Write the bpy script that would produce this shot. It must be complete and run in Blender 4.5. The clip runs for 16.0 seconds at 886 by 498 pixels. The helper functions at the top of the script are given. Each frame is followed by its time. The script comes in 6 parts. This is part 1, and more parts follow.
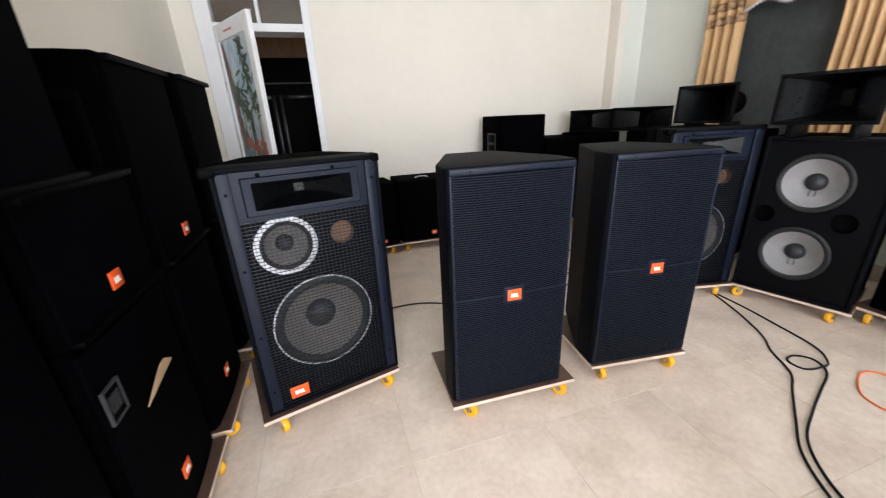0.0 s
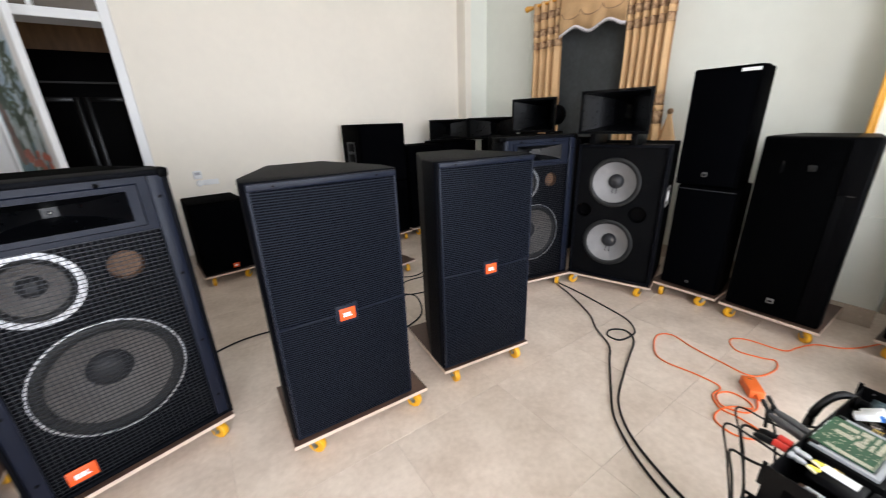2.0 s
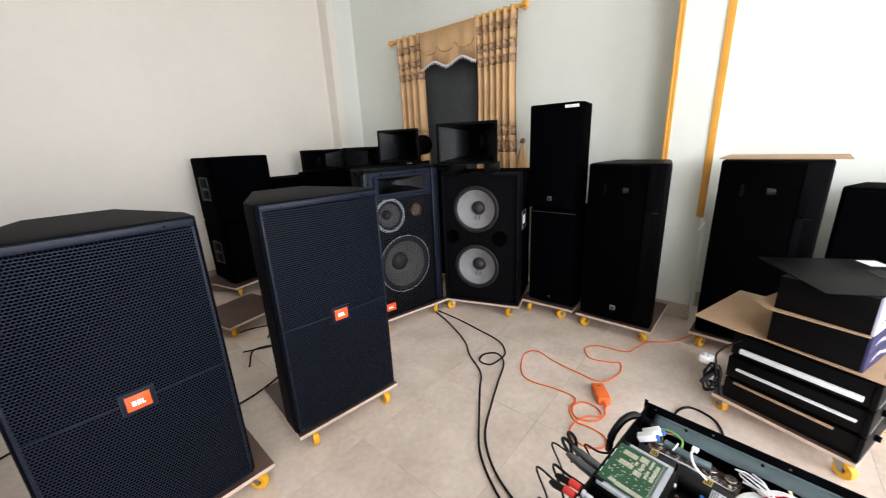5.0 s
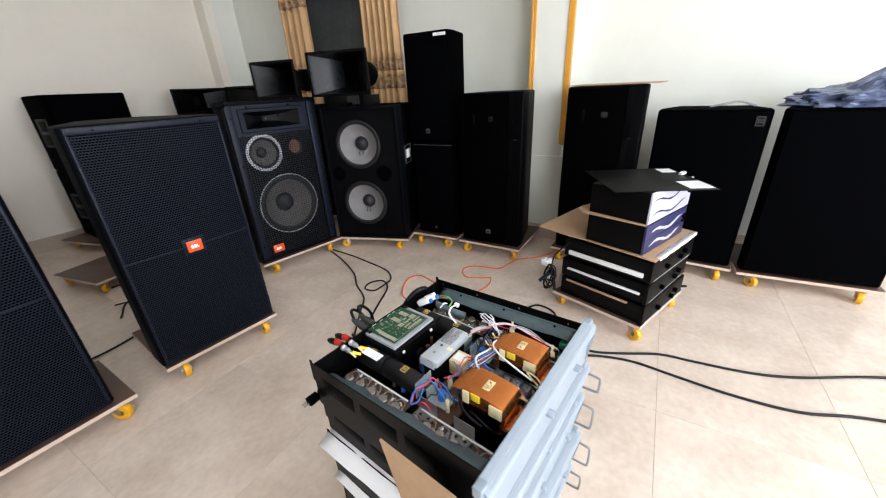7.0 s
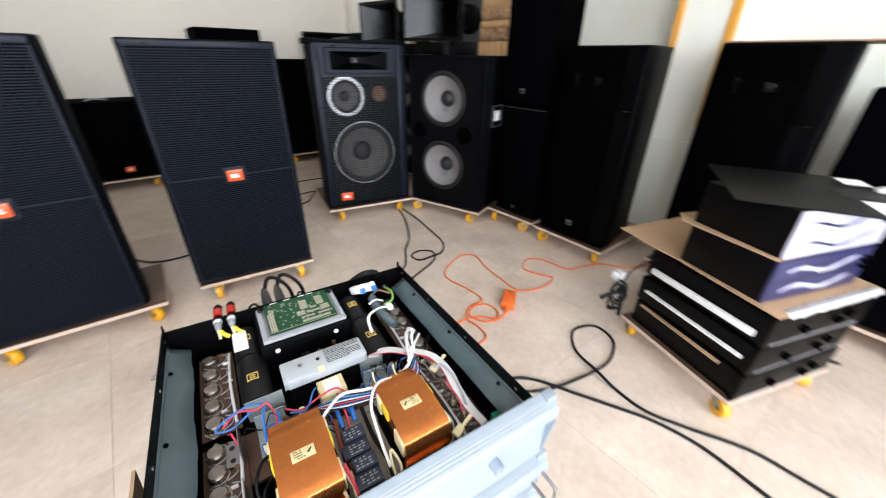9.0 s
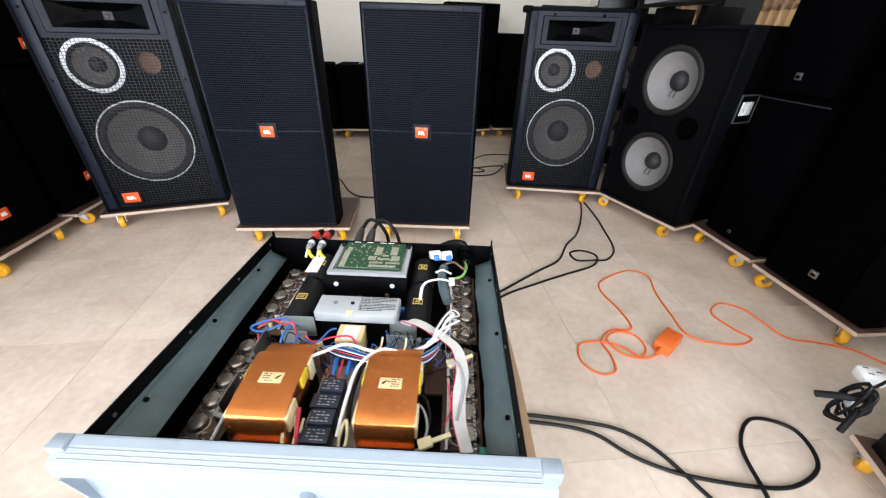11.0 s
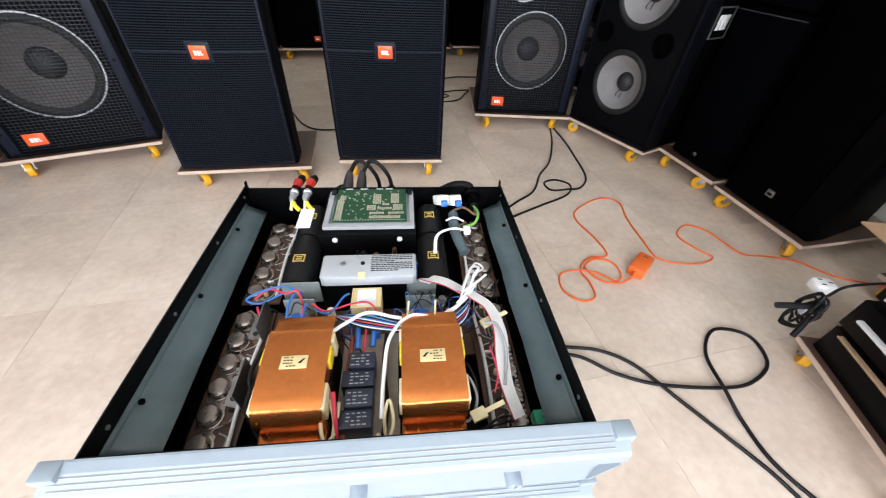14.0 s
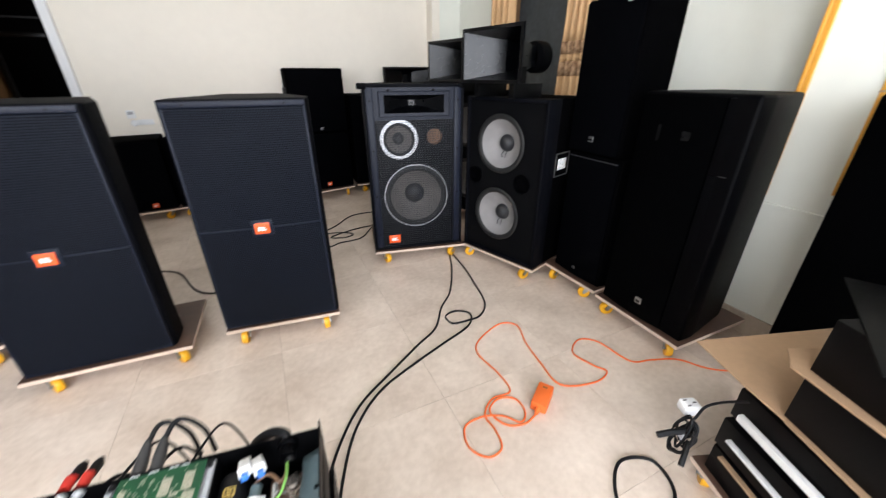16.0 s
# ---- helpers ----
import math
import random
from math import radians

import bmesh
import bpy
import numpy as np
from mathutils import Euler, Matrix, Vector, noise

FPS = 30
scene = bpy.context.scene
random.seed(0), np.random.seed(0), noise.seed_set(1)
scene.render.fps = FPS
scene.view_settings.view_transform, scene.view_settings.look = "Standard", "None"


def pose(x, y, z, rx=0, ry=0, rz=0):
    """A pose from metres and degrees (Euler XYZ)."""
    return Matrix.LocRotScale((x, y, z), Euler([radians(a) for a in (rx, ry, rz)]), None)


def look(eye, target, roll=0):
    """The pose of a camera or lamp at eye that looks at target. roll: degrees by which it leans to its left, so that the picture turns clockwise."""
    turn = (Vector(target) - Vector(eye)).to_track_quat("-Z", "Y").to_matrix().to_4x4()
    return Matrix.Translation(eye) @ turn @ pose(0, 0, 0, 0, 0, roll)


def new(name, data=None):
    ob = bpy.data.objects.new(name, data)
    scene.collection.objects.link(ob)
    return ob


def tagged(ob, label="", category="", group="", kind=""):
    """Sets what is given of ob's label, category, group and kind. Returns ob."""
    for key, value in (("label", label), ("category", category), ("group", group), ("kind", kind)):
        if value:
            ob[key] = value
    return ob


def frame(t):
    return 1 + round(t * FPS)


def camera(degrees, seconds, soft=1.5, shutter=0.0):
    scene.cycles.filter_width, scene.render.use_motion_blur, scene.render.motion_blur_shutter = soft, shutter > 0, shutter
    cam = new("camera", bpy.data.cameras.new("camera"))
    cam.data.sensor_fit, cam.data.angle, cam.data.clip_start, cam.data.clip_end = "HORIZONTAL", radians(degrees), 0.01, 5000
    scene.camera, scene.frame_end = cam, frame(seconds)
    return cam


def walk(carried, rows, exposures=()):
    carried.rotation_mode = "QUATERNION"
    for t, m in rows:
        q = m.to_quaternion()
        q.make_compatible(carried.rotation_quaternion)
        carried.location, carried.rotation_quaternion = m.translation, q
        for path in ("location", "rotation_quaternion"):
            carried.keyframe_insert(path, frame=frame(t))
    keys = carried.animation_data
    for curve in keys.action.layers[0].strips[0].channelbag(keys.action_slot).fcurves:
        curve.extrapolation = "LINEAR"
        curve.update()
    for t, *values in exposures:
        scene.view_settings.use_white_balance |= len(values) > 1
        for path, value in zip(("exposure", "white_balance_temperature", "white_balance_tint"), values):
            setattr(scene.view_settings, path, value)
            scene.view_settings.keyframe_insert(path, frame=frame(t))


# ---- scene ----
cam = camera(101.2, 16.0, soft=1.1, shutter=0.5)
PATH = [
    (0, (0.049, 0.015, 1.336), (0.594, 1.812, 0.649), -2.6),
    (0.5, (0.099, 0.006, 1.321), (0.787, 1.755, 0.638), -2.4),
    (1, (0.148, -0.004, 1.318), (0.967, 1.692, 0.647), -2.2),
    (1.5, (0.223, -0.007, 1.33), (1.129, 1.645, 0.658), -2.5),
    (2, (0.324, -0.029, 1.325), (1.387, 1.528, 0.656), -2.0),
    (2.5, (0.417, -0.062, 1.316), (1.636, 1.402, 0.706), -2.2),
    (3, (0.489, -0.059, 1.347), (1.809, 1.316, 0.742), -2.3),
    (3.2, (0.511, -0.073, 1.332), (1.855, 1.289, 0.75), -3.1),
    (5.3, (0.644, -0.164, 1.356), (2.14, 1.034, 0.786), -2.5),
    (5.5, (0.664, -0.195, 1.342), (2.201, 0.943, 0.755), -2.6),
    (6, (0.702, -0.266, 1.282), (2.343, 0.677, 0.633), -3.6),
    (6.5, (0.697, -0.404, 1.247), (2.33, 0.484, 0.509), -3.1),
    (7, (0.711, -0.523, 1.226), (2.284, 0.405, 0.41), -2.9),
    (7.2, (0.731, -0.567, 1.234), (2.265, 0.416, 0.408), -3.4),
    (7.5, (0.812, -0.631, 1.205), (2.236, 0.488, 0.358), -1.9),
    (7.6, (0.837, -0.66, 1.203), (2.191, 0.546, 0.358), -2.1),
    (8, (0.934, -0.71, 1.208), (2.283, 0.491, 0.349), -3.5),
    (8.2, (0.993, -0.726, 1.21), (2.373, 0.434, 0.345), -3.5),
    (8.5, (1.069, -0.68, 1.18), (2.449, 0.476, 0.309), -1.7),
    (8.7, (1.11, -0.661, 1.162), (2.41, 0.557, 0.253), 0.5),
    (9, (1.157, -0.625, 1.116), (2.29, 0.73, 0.177), 1.0),
    (9.2, (1.2, -0.617, 1.103), (2.141, 0.912, 0.222), 3.3),
    (9.5, (1.263, -0.621, 1.059), (1.753, 1.094, 0.154), 3.7),
    (9.7, (1.272, -0.629, 1.034), (1.578, 1.167, 0.209), 3.6),
    (11.8, (1.407, -0.63, 1.07), (1.601, 0.987, -0.09), 2.0),
    (12, (1.381, -0.601, 1.048), (1.652, 0.995, -0.126), 3.6),
    (12.5, (1.348, -0.561, 1.04), (1.619, 0.968, -0.221), 2.4),
    (13, (1.31, -0.557, 1.037), (1.536, 0.924, -0.289), 2.4),
    (13.5, (1.301, -0.55, 1.042), (1.6, 0.911, -0.29), 2.4),
    (14, (1.29, -0.547, 1.039), (1.691, 0.9, -0.282), 3.7),
    (14.5, (1.306, -0.555, 1.032), (1.82, 0.877, -0.265), 6.2),
    (15, (1.357, -0.562, 1.077), (1.947, 0.947, -0.095), 3.7),
    (15.5, (1.448, -0.542, 1.167), (2.084, 1.085, 0.195), 1.5),
    (16, (1.546, -0.499, 1.239), (2.318, 1.133, 0.377), -0.2),
]
walk(cam, [(t, look(eye, target, roll)) for t, eye, target, roll in PATH],
     [(0.0, 0.16), (3.0, 0.01), (5.5, -0.14), (7.0, -0.38), (8.5, -0.32), (9.5, 0.1), (12.5, -0.18), (14.5, -0.19), (15.5, 0.2), (16.0, 0.15)])

# ---- world and light ----
world = bpy.data.worlds.new("world")
scene.world = world
world.use_nodes = True
wn = world.node_tree.nodes
sky = wn.new("ShaderNodeTexSky")
sky.sky_type, sky.sun_disc = "NISHITA", False
sky.sun_elevation, sky.sun_rotation = radians(40), radians(200)
world.node_tree.links.new(sky.outputs[0], wn["Background"].inputs[0])
wn["Background"].inputs[1].default_value = 0.12
scene.view_settings.exposure = 0.0


def area(name, m, sx, sy, power, colour):
    d = bpy.data.lights.new(name, "AREA")
    d.shape, d.size, d.size_y, d.energy, d.color = "RECTANGLE", sx, sy, power, colour
    ob = new(name, d)
    ob.matrix_world = m
    return ob


# daylight through the wide entrance behind the walk
area("daylight_entrance", look((1.3, -4.3, 1.6), (1.5, 2.0, 1.1)), 2.5, 2.4, 235, (0.905, 0.965, 1.085))
# added fill before the closed west wall, evens the light on the east wall
area("fill_side", look((-0.95, -2.0, 1.8), (3.4, 0.5, 1.1)), 2.2, 1.9, 160, (0.905, 0.965, 1.085))

# added warm fill that lifts the dim far room, no source built for it
area("fill_far_room", look((0.6, 5.6, 1.8), (-0.6, 5.5, 1.2)), 0.8, 1.0, 7, (1.0, 0.9, 0.75))

# ---- materials ----


def mat(name, colour, rough=0.5, metal=0.0, vary=0.0, scale=8.0, bump=0.0, bscale=200.0, spec=0.5, colour2=None, stretch=None, coat=0.0):
    """A principled material with two scales of variation and a fine relief."""
    m = bpy.data.materials.new(name)
    m.use_nodes = True
    n, l = m.node_tree.nodes, m.node_tree.links
    b = n["Principled BSDF"]
    b.inputs["Base Color"].default_value = (*colour, 1)
    b.inputs["Roughness"].default_value = rough
    b.inputs["Metallic"].default_value = metal
    b.inputs["Specular IOR Level"].default_value = spec
    b.inputs["Coat Weight"].default_value = coat
    tc = n.new("ShaderNodeTexCoord")
    src = tc.outputs["Object"]
    if stretch:
        mp = n.new("ShaderNodeMapping")
        mp.inputs["Scale"].default_value = stretch
        l.new(src, mp.inputs[0])
        src = mp.outputs[0]
    if vary > 0 or colour2:
        big, fine = n.new("ShaderNodeTexNoise"), n.new("ShaderNodeTexNoise")
        for t, sc, det in ((big, scale, 5), (fine, scale * 9, 3)):
            t.inputs["Scale"].default_value, t.inputs["Detail"].default_value = sc, det
            l.new(src, t.inputs["Vector"])
        mixf = n.new("ShaderNodeMix")
        mixf.inputs[0].default_value = 0.35
        l.new(big.outputs[0], mixf.inputs[2])
        l.new(fine.outputs[0], mixf.inputs[3])
        ramp = n.new("ShaderNodeValToRGB")
        lo = tuple(c * (1 - vary) for c in colour)
        hi = colour2 or tuple(min(1, c * (1 + vary)) for c in colour)
        ramp.color_ramp.elements[0].position, ramp.color_ramp.elements[0].color = 0.32, (*lo, 1)
        ramp.color_ramp.elements[1].position, ramp.color_ramp.elements[1].color = 0.68, (*hi, 1)
        l.new(mixf.outputs[0], ramp.inputs[0])
        l.new(ramp.outputs[0], b.inputs["Base Color"])
        rr = n.new("ShaderNodeMapRange")
        rr.inputs["To Min"].default_value, rr.inputs["To Max"].default_value = max(0.03, rough - 0.08), min(1, rough + 0.08)
        l.new(fine.outputs[0], rr.inputs[0])
        l.new(rr.outputs[0], b.inputs["Roughness"])
    if bump > 0:
        g, bp = n.new("ShaderNodeTexNoise"), n.new("ShaderNodeBump")
        g.inputs["Scale"].default_value, g.inputs["Detail"].default_value = bscale, 3
        bp.inputs["Strength"].default_value, bp.inputs["Distance"].default_value = bump, 0.002
        l.new(src, g.inputs["Vector"])
        l.new(g.outputs[0], bp.inputs["Height"])
        l.new(bp.outputs[0], b.inputs["Normal"])
    return m


def perforated(name, colour, hole, pitch, row, spec=0.16):
    """Painted steel sheet with staggered round holes in the x-z plane of its object, their dark insides put into the
    colour, with bump.
    """
    m = mat(name, colour, 0.5)
    n, l = m.node_tree.nodes, m.node_tree.links
    b = n["Principled BSDF"]
    tc, sep = n.new("ShaderNodeTexCoord"), n.new("ShaderNodeSeparateXYZ")
    l.new(tc.outputs["Object"], sep.inputs[0])

    def op(kind, a, c=None):
        q = n.new("ShaderNodeMath")
        q.operation = kind
        for i, v in enumerate((a, c)):
            if v is None:
                continue
            if isinstance(v, (int, float)):
                q.inputs[i].default_value = v
            else:
                l.new(v, q.inputs[i])
        return q.outputs[0]

    rz = op("DIVIDE", sep.outputs[2], row)
    odd = op("MODULO", op("FLOOR", op("ADD", rz, 1000)), 2)
    ux = op("ADD", op("DIVIDE", sep.outputs[0], pitch), op("MULTIPLY", odd, 0.5))
    fx = op("MULTIPLY", op("SUBTRACT", op("FRACT", ux), 0.5), pitch * 0.82)
    fz = op("MULTIPLY", op("SUBTRACT", op("FRACT", rz), 0.5), row)
    d = op("SQRT", op("ADD", op("MULTIPLY", fx, fx), op("MULTIPLY", fz, fz)))
    rr = n.new("ShaderNodeMapRange")
    rr.inputs["From Min"].default_value, rr.inputs["From Max"].default_value = hole * 0.85, hole * 1.1
    l.new(d, rr.inputs[0])
    mx = n.new("ShaderNodeMix")
    mx.data_type = "RGBA"
    mx.inputs[6].default_value, mx.inputs[7].default_value = tuple(c * 0.12 for c in colour) + (1,), (*colour, 1)
    l.new(rr.outputs[0], mx.inputs[0])
    l.new(mx.outputs[2], b.inputs["Base Color"])
    bp = n.new("ShaderNodeBump")
    bp.inputs["Strength"].default_value, bp.inputs["Distance"].default_value = 0.6, 0.003
    l.new(rr.outputs[0], bp.inputs["Height"])
    l.new(bp.outputs[0], b.inputs["Normal"])
    sp = n.new("ShaderNodeMath")
    sp.operation = "MULTIPLY"
    sp.inputs[1].default_value = spec
    l.new(rr.outputs[0], sp.inputs[0])
    l.new(sp.outputs[0], b.inputs["Specular IOR Level"])
    return m


WALL = mat("cream_plaster", (0.86, 0.8, 0.705), 0.75, vary=0.03, scale=1.2, bump=0.06, bscale=90)
WALLG = mat("pale_green_plaster", (0.78, 0.79, 0.715), 0.75, vary=0.03, scale=1.2, bump=0.06, bscale=90)
CEIL = mat("white_ceiling_paint", (0.85, 0.85, 0.82), 0.8, vary=0.02, scale=1)
GROUT = mat("tile_grout", (0.58, 0.485, 0.405), 0.8, vary=0.15, scale=20)
TILE = mat("cream_marbled_tile", (0.715, 0.58, 0.472), 0.2, vary=0.13, scale=4.2, colour2=(0.828, 0.71, 0.605), spec=0.5)
tn = TILE.node_tree.nodes
oi, vm = tn.new("ShaderNodeObjectInfo"), tn.new("ShaderNodeVectorMath")
vm.operation = "MULTIPLY_ADD"
vm.inputs[0].default_value = (37.0, 53.0, 11.0)
tx = [q for q in tn if q.type == "TEX_COORD"][0]
cb = tn.new("ShaderNodeCombineXYZ")
for k in range(3):
    TILE.node_tree.links.new(oi.outputs["Random"], cb.inputs[k])
TILE.node_tree.links.new(cb.outputs[0], vm.inputs[1])
for lk in list(TILE.node_tree.links):
    if lk.from_node == tx:
        dest = lk.to_socket
        TILE.node_tree.links.new(vm.outputs[0], dest)
TILE.node_tree.links.new(tx.outputs["Object"], vm.inputs[2])
SKIRT = mat("beige_skirting_tile", (0.5, 0.42, 0.34), 0.25, vary=0.1, scale=5)
WHITEP = mat("white_aluminium_frame", (0.82, 0.82, 0.83), 0.35, vary=0.03, scale=6)
GOLD = mat("orange_yellow_trim_paint", (0.75, 0.36, 0.05), 0.4, vary=0.08, scale=9)
BLACKP = mat("black_textured_paint", (0.0014, 0.0017, 0.0032), 0.65, vary=0.2, scale=14, bump=0.35, bscale=350, spec=0.08)
CARPET = mat("black_cabinet_carpet", (0.0005, 0.0005, 0.0007), 0.9, vary=0.3, scale=25, bump=0.5, bscale=500, spec=0.015)
RAIL = mat("blue_black_metal_rail", (0.0048, 0.0074, 0.0168), 0.42, vary=0.12, scale=10, bump=0.1, bscale=250, spec=0.2)
PLAST = mat("black_moulded_plastic", (0.0007, 0.0007, 0.001), 0.5, vary=0.12, scale=12, bump=0.12, bscale=400, spec=0.035)
HORN = mat("satin_black_horn", (0.0012, 0.0014, 0.002), 0.3, vary=0.1, scale=6, spec=0.3)
PERF = perforated("perforated_black_grille", (0.0084, 0.0112, 0.0198), 0.0036, 0.0098, 0.0092)
FINE = perforated("fine_black_grille", (0.0004, 0.0005, 0.0008), 0.0022, 0.006, 0.0054, 0.04)
BAFFLE = mat("matt_black_baffle", (0.0012, 0.0013, 0.0018), 0.75, vary=0.25, scale=14, bump=0.15, bscale=300, spec=0.08)
CLOTH = mat("black_grille_cloth", (0.0006, 0.0007, 0.0012), 0.8, vary=0.2, scale=60, bump=0.3, bscale=700, spec=0.02)
WIRE = mat("black_wire_mesh", (0.006, 0.0075, 0.012), 0.4, 0.3)
CONEG = mat("grey_paper_cone", (0.212, 0.204, 0.204), 0.8, vary=0.08, scale=14, bump=0.2, bscale=200)
CONED = mat("dark_brown_paper_cone", (0.11, 0.1, 0.094), 0.8, vary=0.15, scale=14, bump=0.2, bscale=200)
CAPG = mat("dark_grey_dust_cap", (0.014, 0.014, 0.016), 0.6, vary=0.1, scale=20)
RUBBER = mat("black_surround_foam", (0.004, 0.004, 0.004), 0.7, vary=0.15, scale=30)
CHROME = mat("bright_gasket_metal", (0.5, 0.51, 0.53), 0.32, 0.6, vary=0.15, scale=40)
BROWN = mat("bare_brown_wood_inside", (0.16, 0.085, 0.045), 0.7, vary=0.25, scale=12)
ORANGE = mat("orange_red_badge", (0.8, 0.1, 0.02), 0.22, vary=0.05, scale=30)
WHITE = mat("white_print", (0.85, 0.85, 0.84), 0.5)
PLY = mat("plywood_edge", (0.62, 0.48, 0.385), 0.7, vary=0.16, scale=9, stretch=(1, 1, 8))
PLYTOP = mat("dark_film_faced_plywood", (0.09, 0.05, 0.035), 0.45, vary=0.3, scale=7)
YELLOW = mat("yellow_polyurethane_wheel", (0.8, 0.4, 0.015), 0.35, vary=0.07, scale=20)
STEEL = mat("zinc_plated_steel", (0.36, 0.36, 0.36), 0.35, 0.9, vary=0.12, scale=30)
CARD = mat("brown_cardboard", (0.42, 0.27, 0.16), 0.85, vary=0.1, scale=6, bump=0.15, bscale=120)
CABLE = mat("black_rubber_cable", (0.004, 0.004, 0.005), 0.5, vary=0.2, scale=30, spec=0.3)
ORCAB = mat("orange_pvc_cable", (0.85, 0.16, 0.03), 0.45)
BLACKM = mat("black_powder_coat_steel", (0.0013, 0.0013, 0.0016), 0.45, vary=0.2, scale=15, bump=0.12, bscale=400, spec=0.12)
SILVER = mat("pale_silver_anodised_panel", (0.3, 0.355, 0.41), 0.4, 0.1, vary=0.05, scale=12)
COPPER = mat("copper_foil_tape", (0.56, 0.185, 0.05), 0.24, 0.85, vary=0.16, scale=18, bump=0.45, bscale=42)
PCBG = mat("green_circuit_board", (0.005, 0.06, 0.022), 0.35, vary=0.15, scale=25)
PCBB = mat("brown_circuit_board", (0.085, 0.042, 0.025), 0.45, vary=0.25, scale=25)
FILM = mat("grey_insulating_film", (0.075, 0.108, 0.118), 0.38, vary=0.18, scale=9)
CREAM = mat("cream_tape", (0.78, 0.68, 0.42), 0.6, vary=0.08, scale=30)
PAPER = mat("white_paper", (0.82, 0.82, 0.82), 0.7, vary=0.03, scale=20)
RED = mat("red_wire", (0.62, 0.04, 0.075), 0.4)
BLUE = mat("blue_wire", (0.03, 0.15, 0.5), 0.4)
GREYW = mat("grey_wire", (0.35, 0.36, 0.38), 0.5)
GREENW = mat("green_terminal_plastic", (0.01, 0.22, 0.12), 0.4)
YELW = mat("yellow_sleeve", (0.8, 0.6, 0.04), 0.45)
CURT = mat("tan_curtain_fabric", (0.62, 0.385, 0.19), 0.75, vary=0.1, scale=5, bump=0.2, bscale=300)
CURTB = mat("brown_embroidered_band", (0.24, 0.085, 0.03), 0.8, vary=0.5, scale=34, colour2=(0.66, 0.43, 0.24))
LACE = mat("white_lace_trim", (0.75, 0.7, 0.72), 0.8, vary=0.08, scale=60)
BOARD = mat("dark_grey_window_board", (0.06, 0.066, 0.068), 0.75, vary=0.4, scale=3)
GLASSD = mat("dim_transom_glass", (0.1, 0.078, 0.06), 0.15, vary=0.1, scale=3)
DARKW = mat("dark_wood_panel", (0.2, 0.11, 0.05), 0.45, vary=0.3, scale=4, stretch=(6, 6, 0.7))
NAVY = mat("navy_printed_panel", (0.03, 0.03, 0.1), 0.4, vary=0.1, scale=12)
LILAC = mat("pale_lilac_panel", (0.6, 0.6, 0.75), 0.35, vary=0.05, scale=12)
TARP = mat("dark_blue_checked_plastic", (0.02, 0.03, 0.09), 0.3, vary=0.4, scale=26, colour2=(0.16, 0.2, 0.32))
PUMP = mat("clear_grey_plastic", (0.3, 0.34, 0.34), 0.25, vary=0.1, scale=20)

# ---- shapes ----


def box(bm, x0, x1, y0, y1, z0, z1, bevel=0.0, seg=2):
    r = bmesh.ops.create_cube(bm, size=1)
    vs = r["verts"]
    for v in vs:
        v.co = ((x0 + x1) / 2 + v.co.x * (x1 - x0), (y0 + y1) / 2 + v.co.y * (y1 - y0), (z0 + z1) / 2 + v.co.z * (z1 - z0))
    if bevel:
        es = list({e for v in vs for e in v.link_edges})
        bmesh.ops.bevel(bm, geom=es, offset=bevel, segments=seg, profile=0.5, affect="EDGES", clamp_overlap=True)
    return vs


def prism(bm, pts, z0, z1, bevel=0.0, seg=2):
    """A plan polygon (counter-clockwise) pulled up from z0 to z1."""
    lo, hi = [bm.verts.new((x, y, z0)) for x, y in pts], [bm.verts.new((x, y, z1)) for x, y in pts]
    n = len(pts)
    fs = [bm.faces.new(lo[::-1]), bm.faces.new(hi)]
    fs += [bm.faces.new((lo[i], lo[(i + 1) % n], hi[(i + 1) % n], hi[i])) for i in range(n)]
    if bevel:
        es = list({e for f in fs for e in f.edges})
        bmesh.ops.bevel(bm, geom=es, offset=bevel, segments=seg, profile=0.5, affect="EDGES", clamp_overlap=True)


def lathe(bm, profile, m=None, n=40):
    """Rings of (radius, height) turned about z, then put at m. Open ends stay open unless the radius is 0."""
    m = m or Matrix()
    rings = []
    for r, h in profile:
        if r < 1e-6:
            rings.append([bm.verts.new(m @ Vector((0, 0, h)))])
        else:
            rings.append([bm.verts.new(m @ Vector((r * math.cos(2 * math.pi * i / n), r * math.sin(2 * math.pi * i / n), h))) for i in range(n)])
    for a, b in zip(rings, rings[1:]):
        for i in range(n):
            j = (i + 1) % n
            if len(a) == 1 and len(b) == 1:
                continue
            if len(a) == 1:
                bm.faces.new((a[0], b[i], b[j]))
            elif len(b) == 1:
                bm.faces.new((a[i], a[j], b[0]))
            else:
                bm.faces.new((a[i], a[j], b[j], b[i]))


def spline(pts, per=6):
    """Catmull-Rom points through pts."""
    p = [Vector(q) for q in pts]
    p = [p[0] * 2 - p[1]] + p + [p[-1] * 2 - p[-2]]
    out = []
    for i in range(1, len(p) - 2):
        for k in range(per):
            t = k / per
            a, b, c, d = p[i - 1], p[i], p[i + 1], p[i + 2]
            out.append(0.5 * ((2 * b) + (c - a) * t + (2 * a - 5 * b + 4 * c - d) * t * t + (3 * b - a - 3 * c + d) * t ** 3))
    out.append(p[-2])
    return out


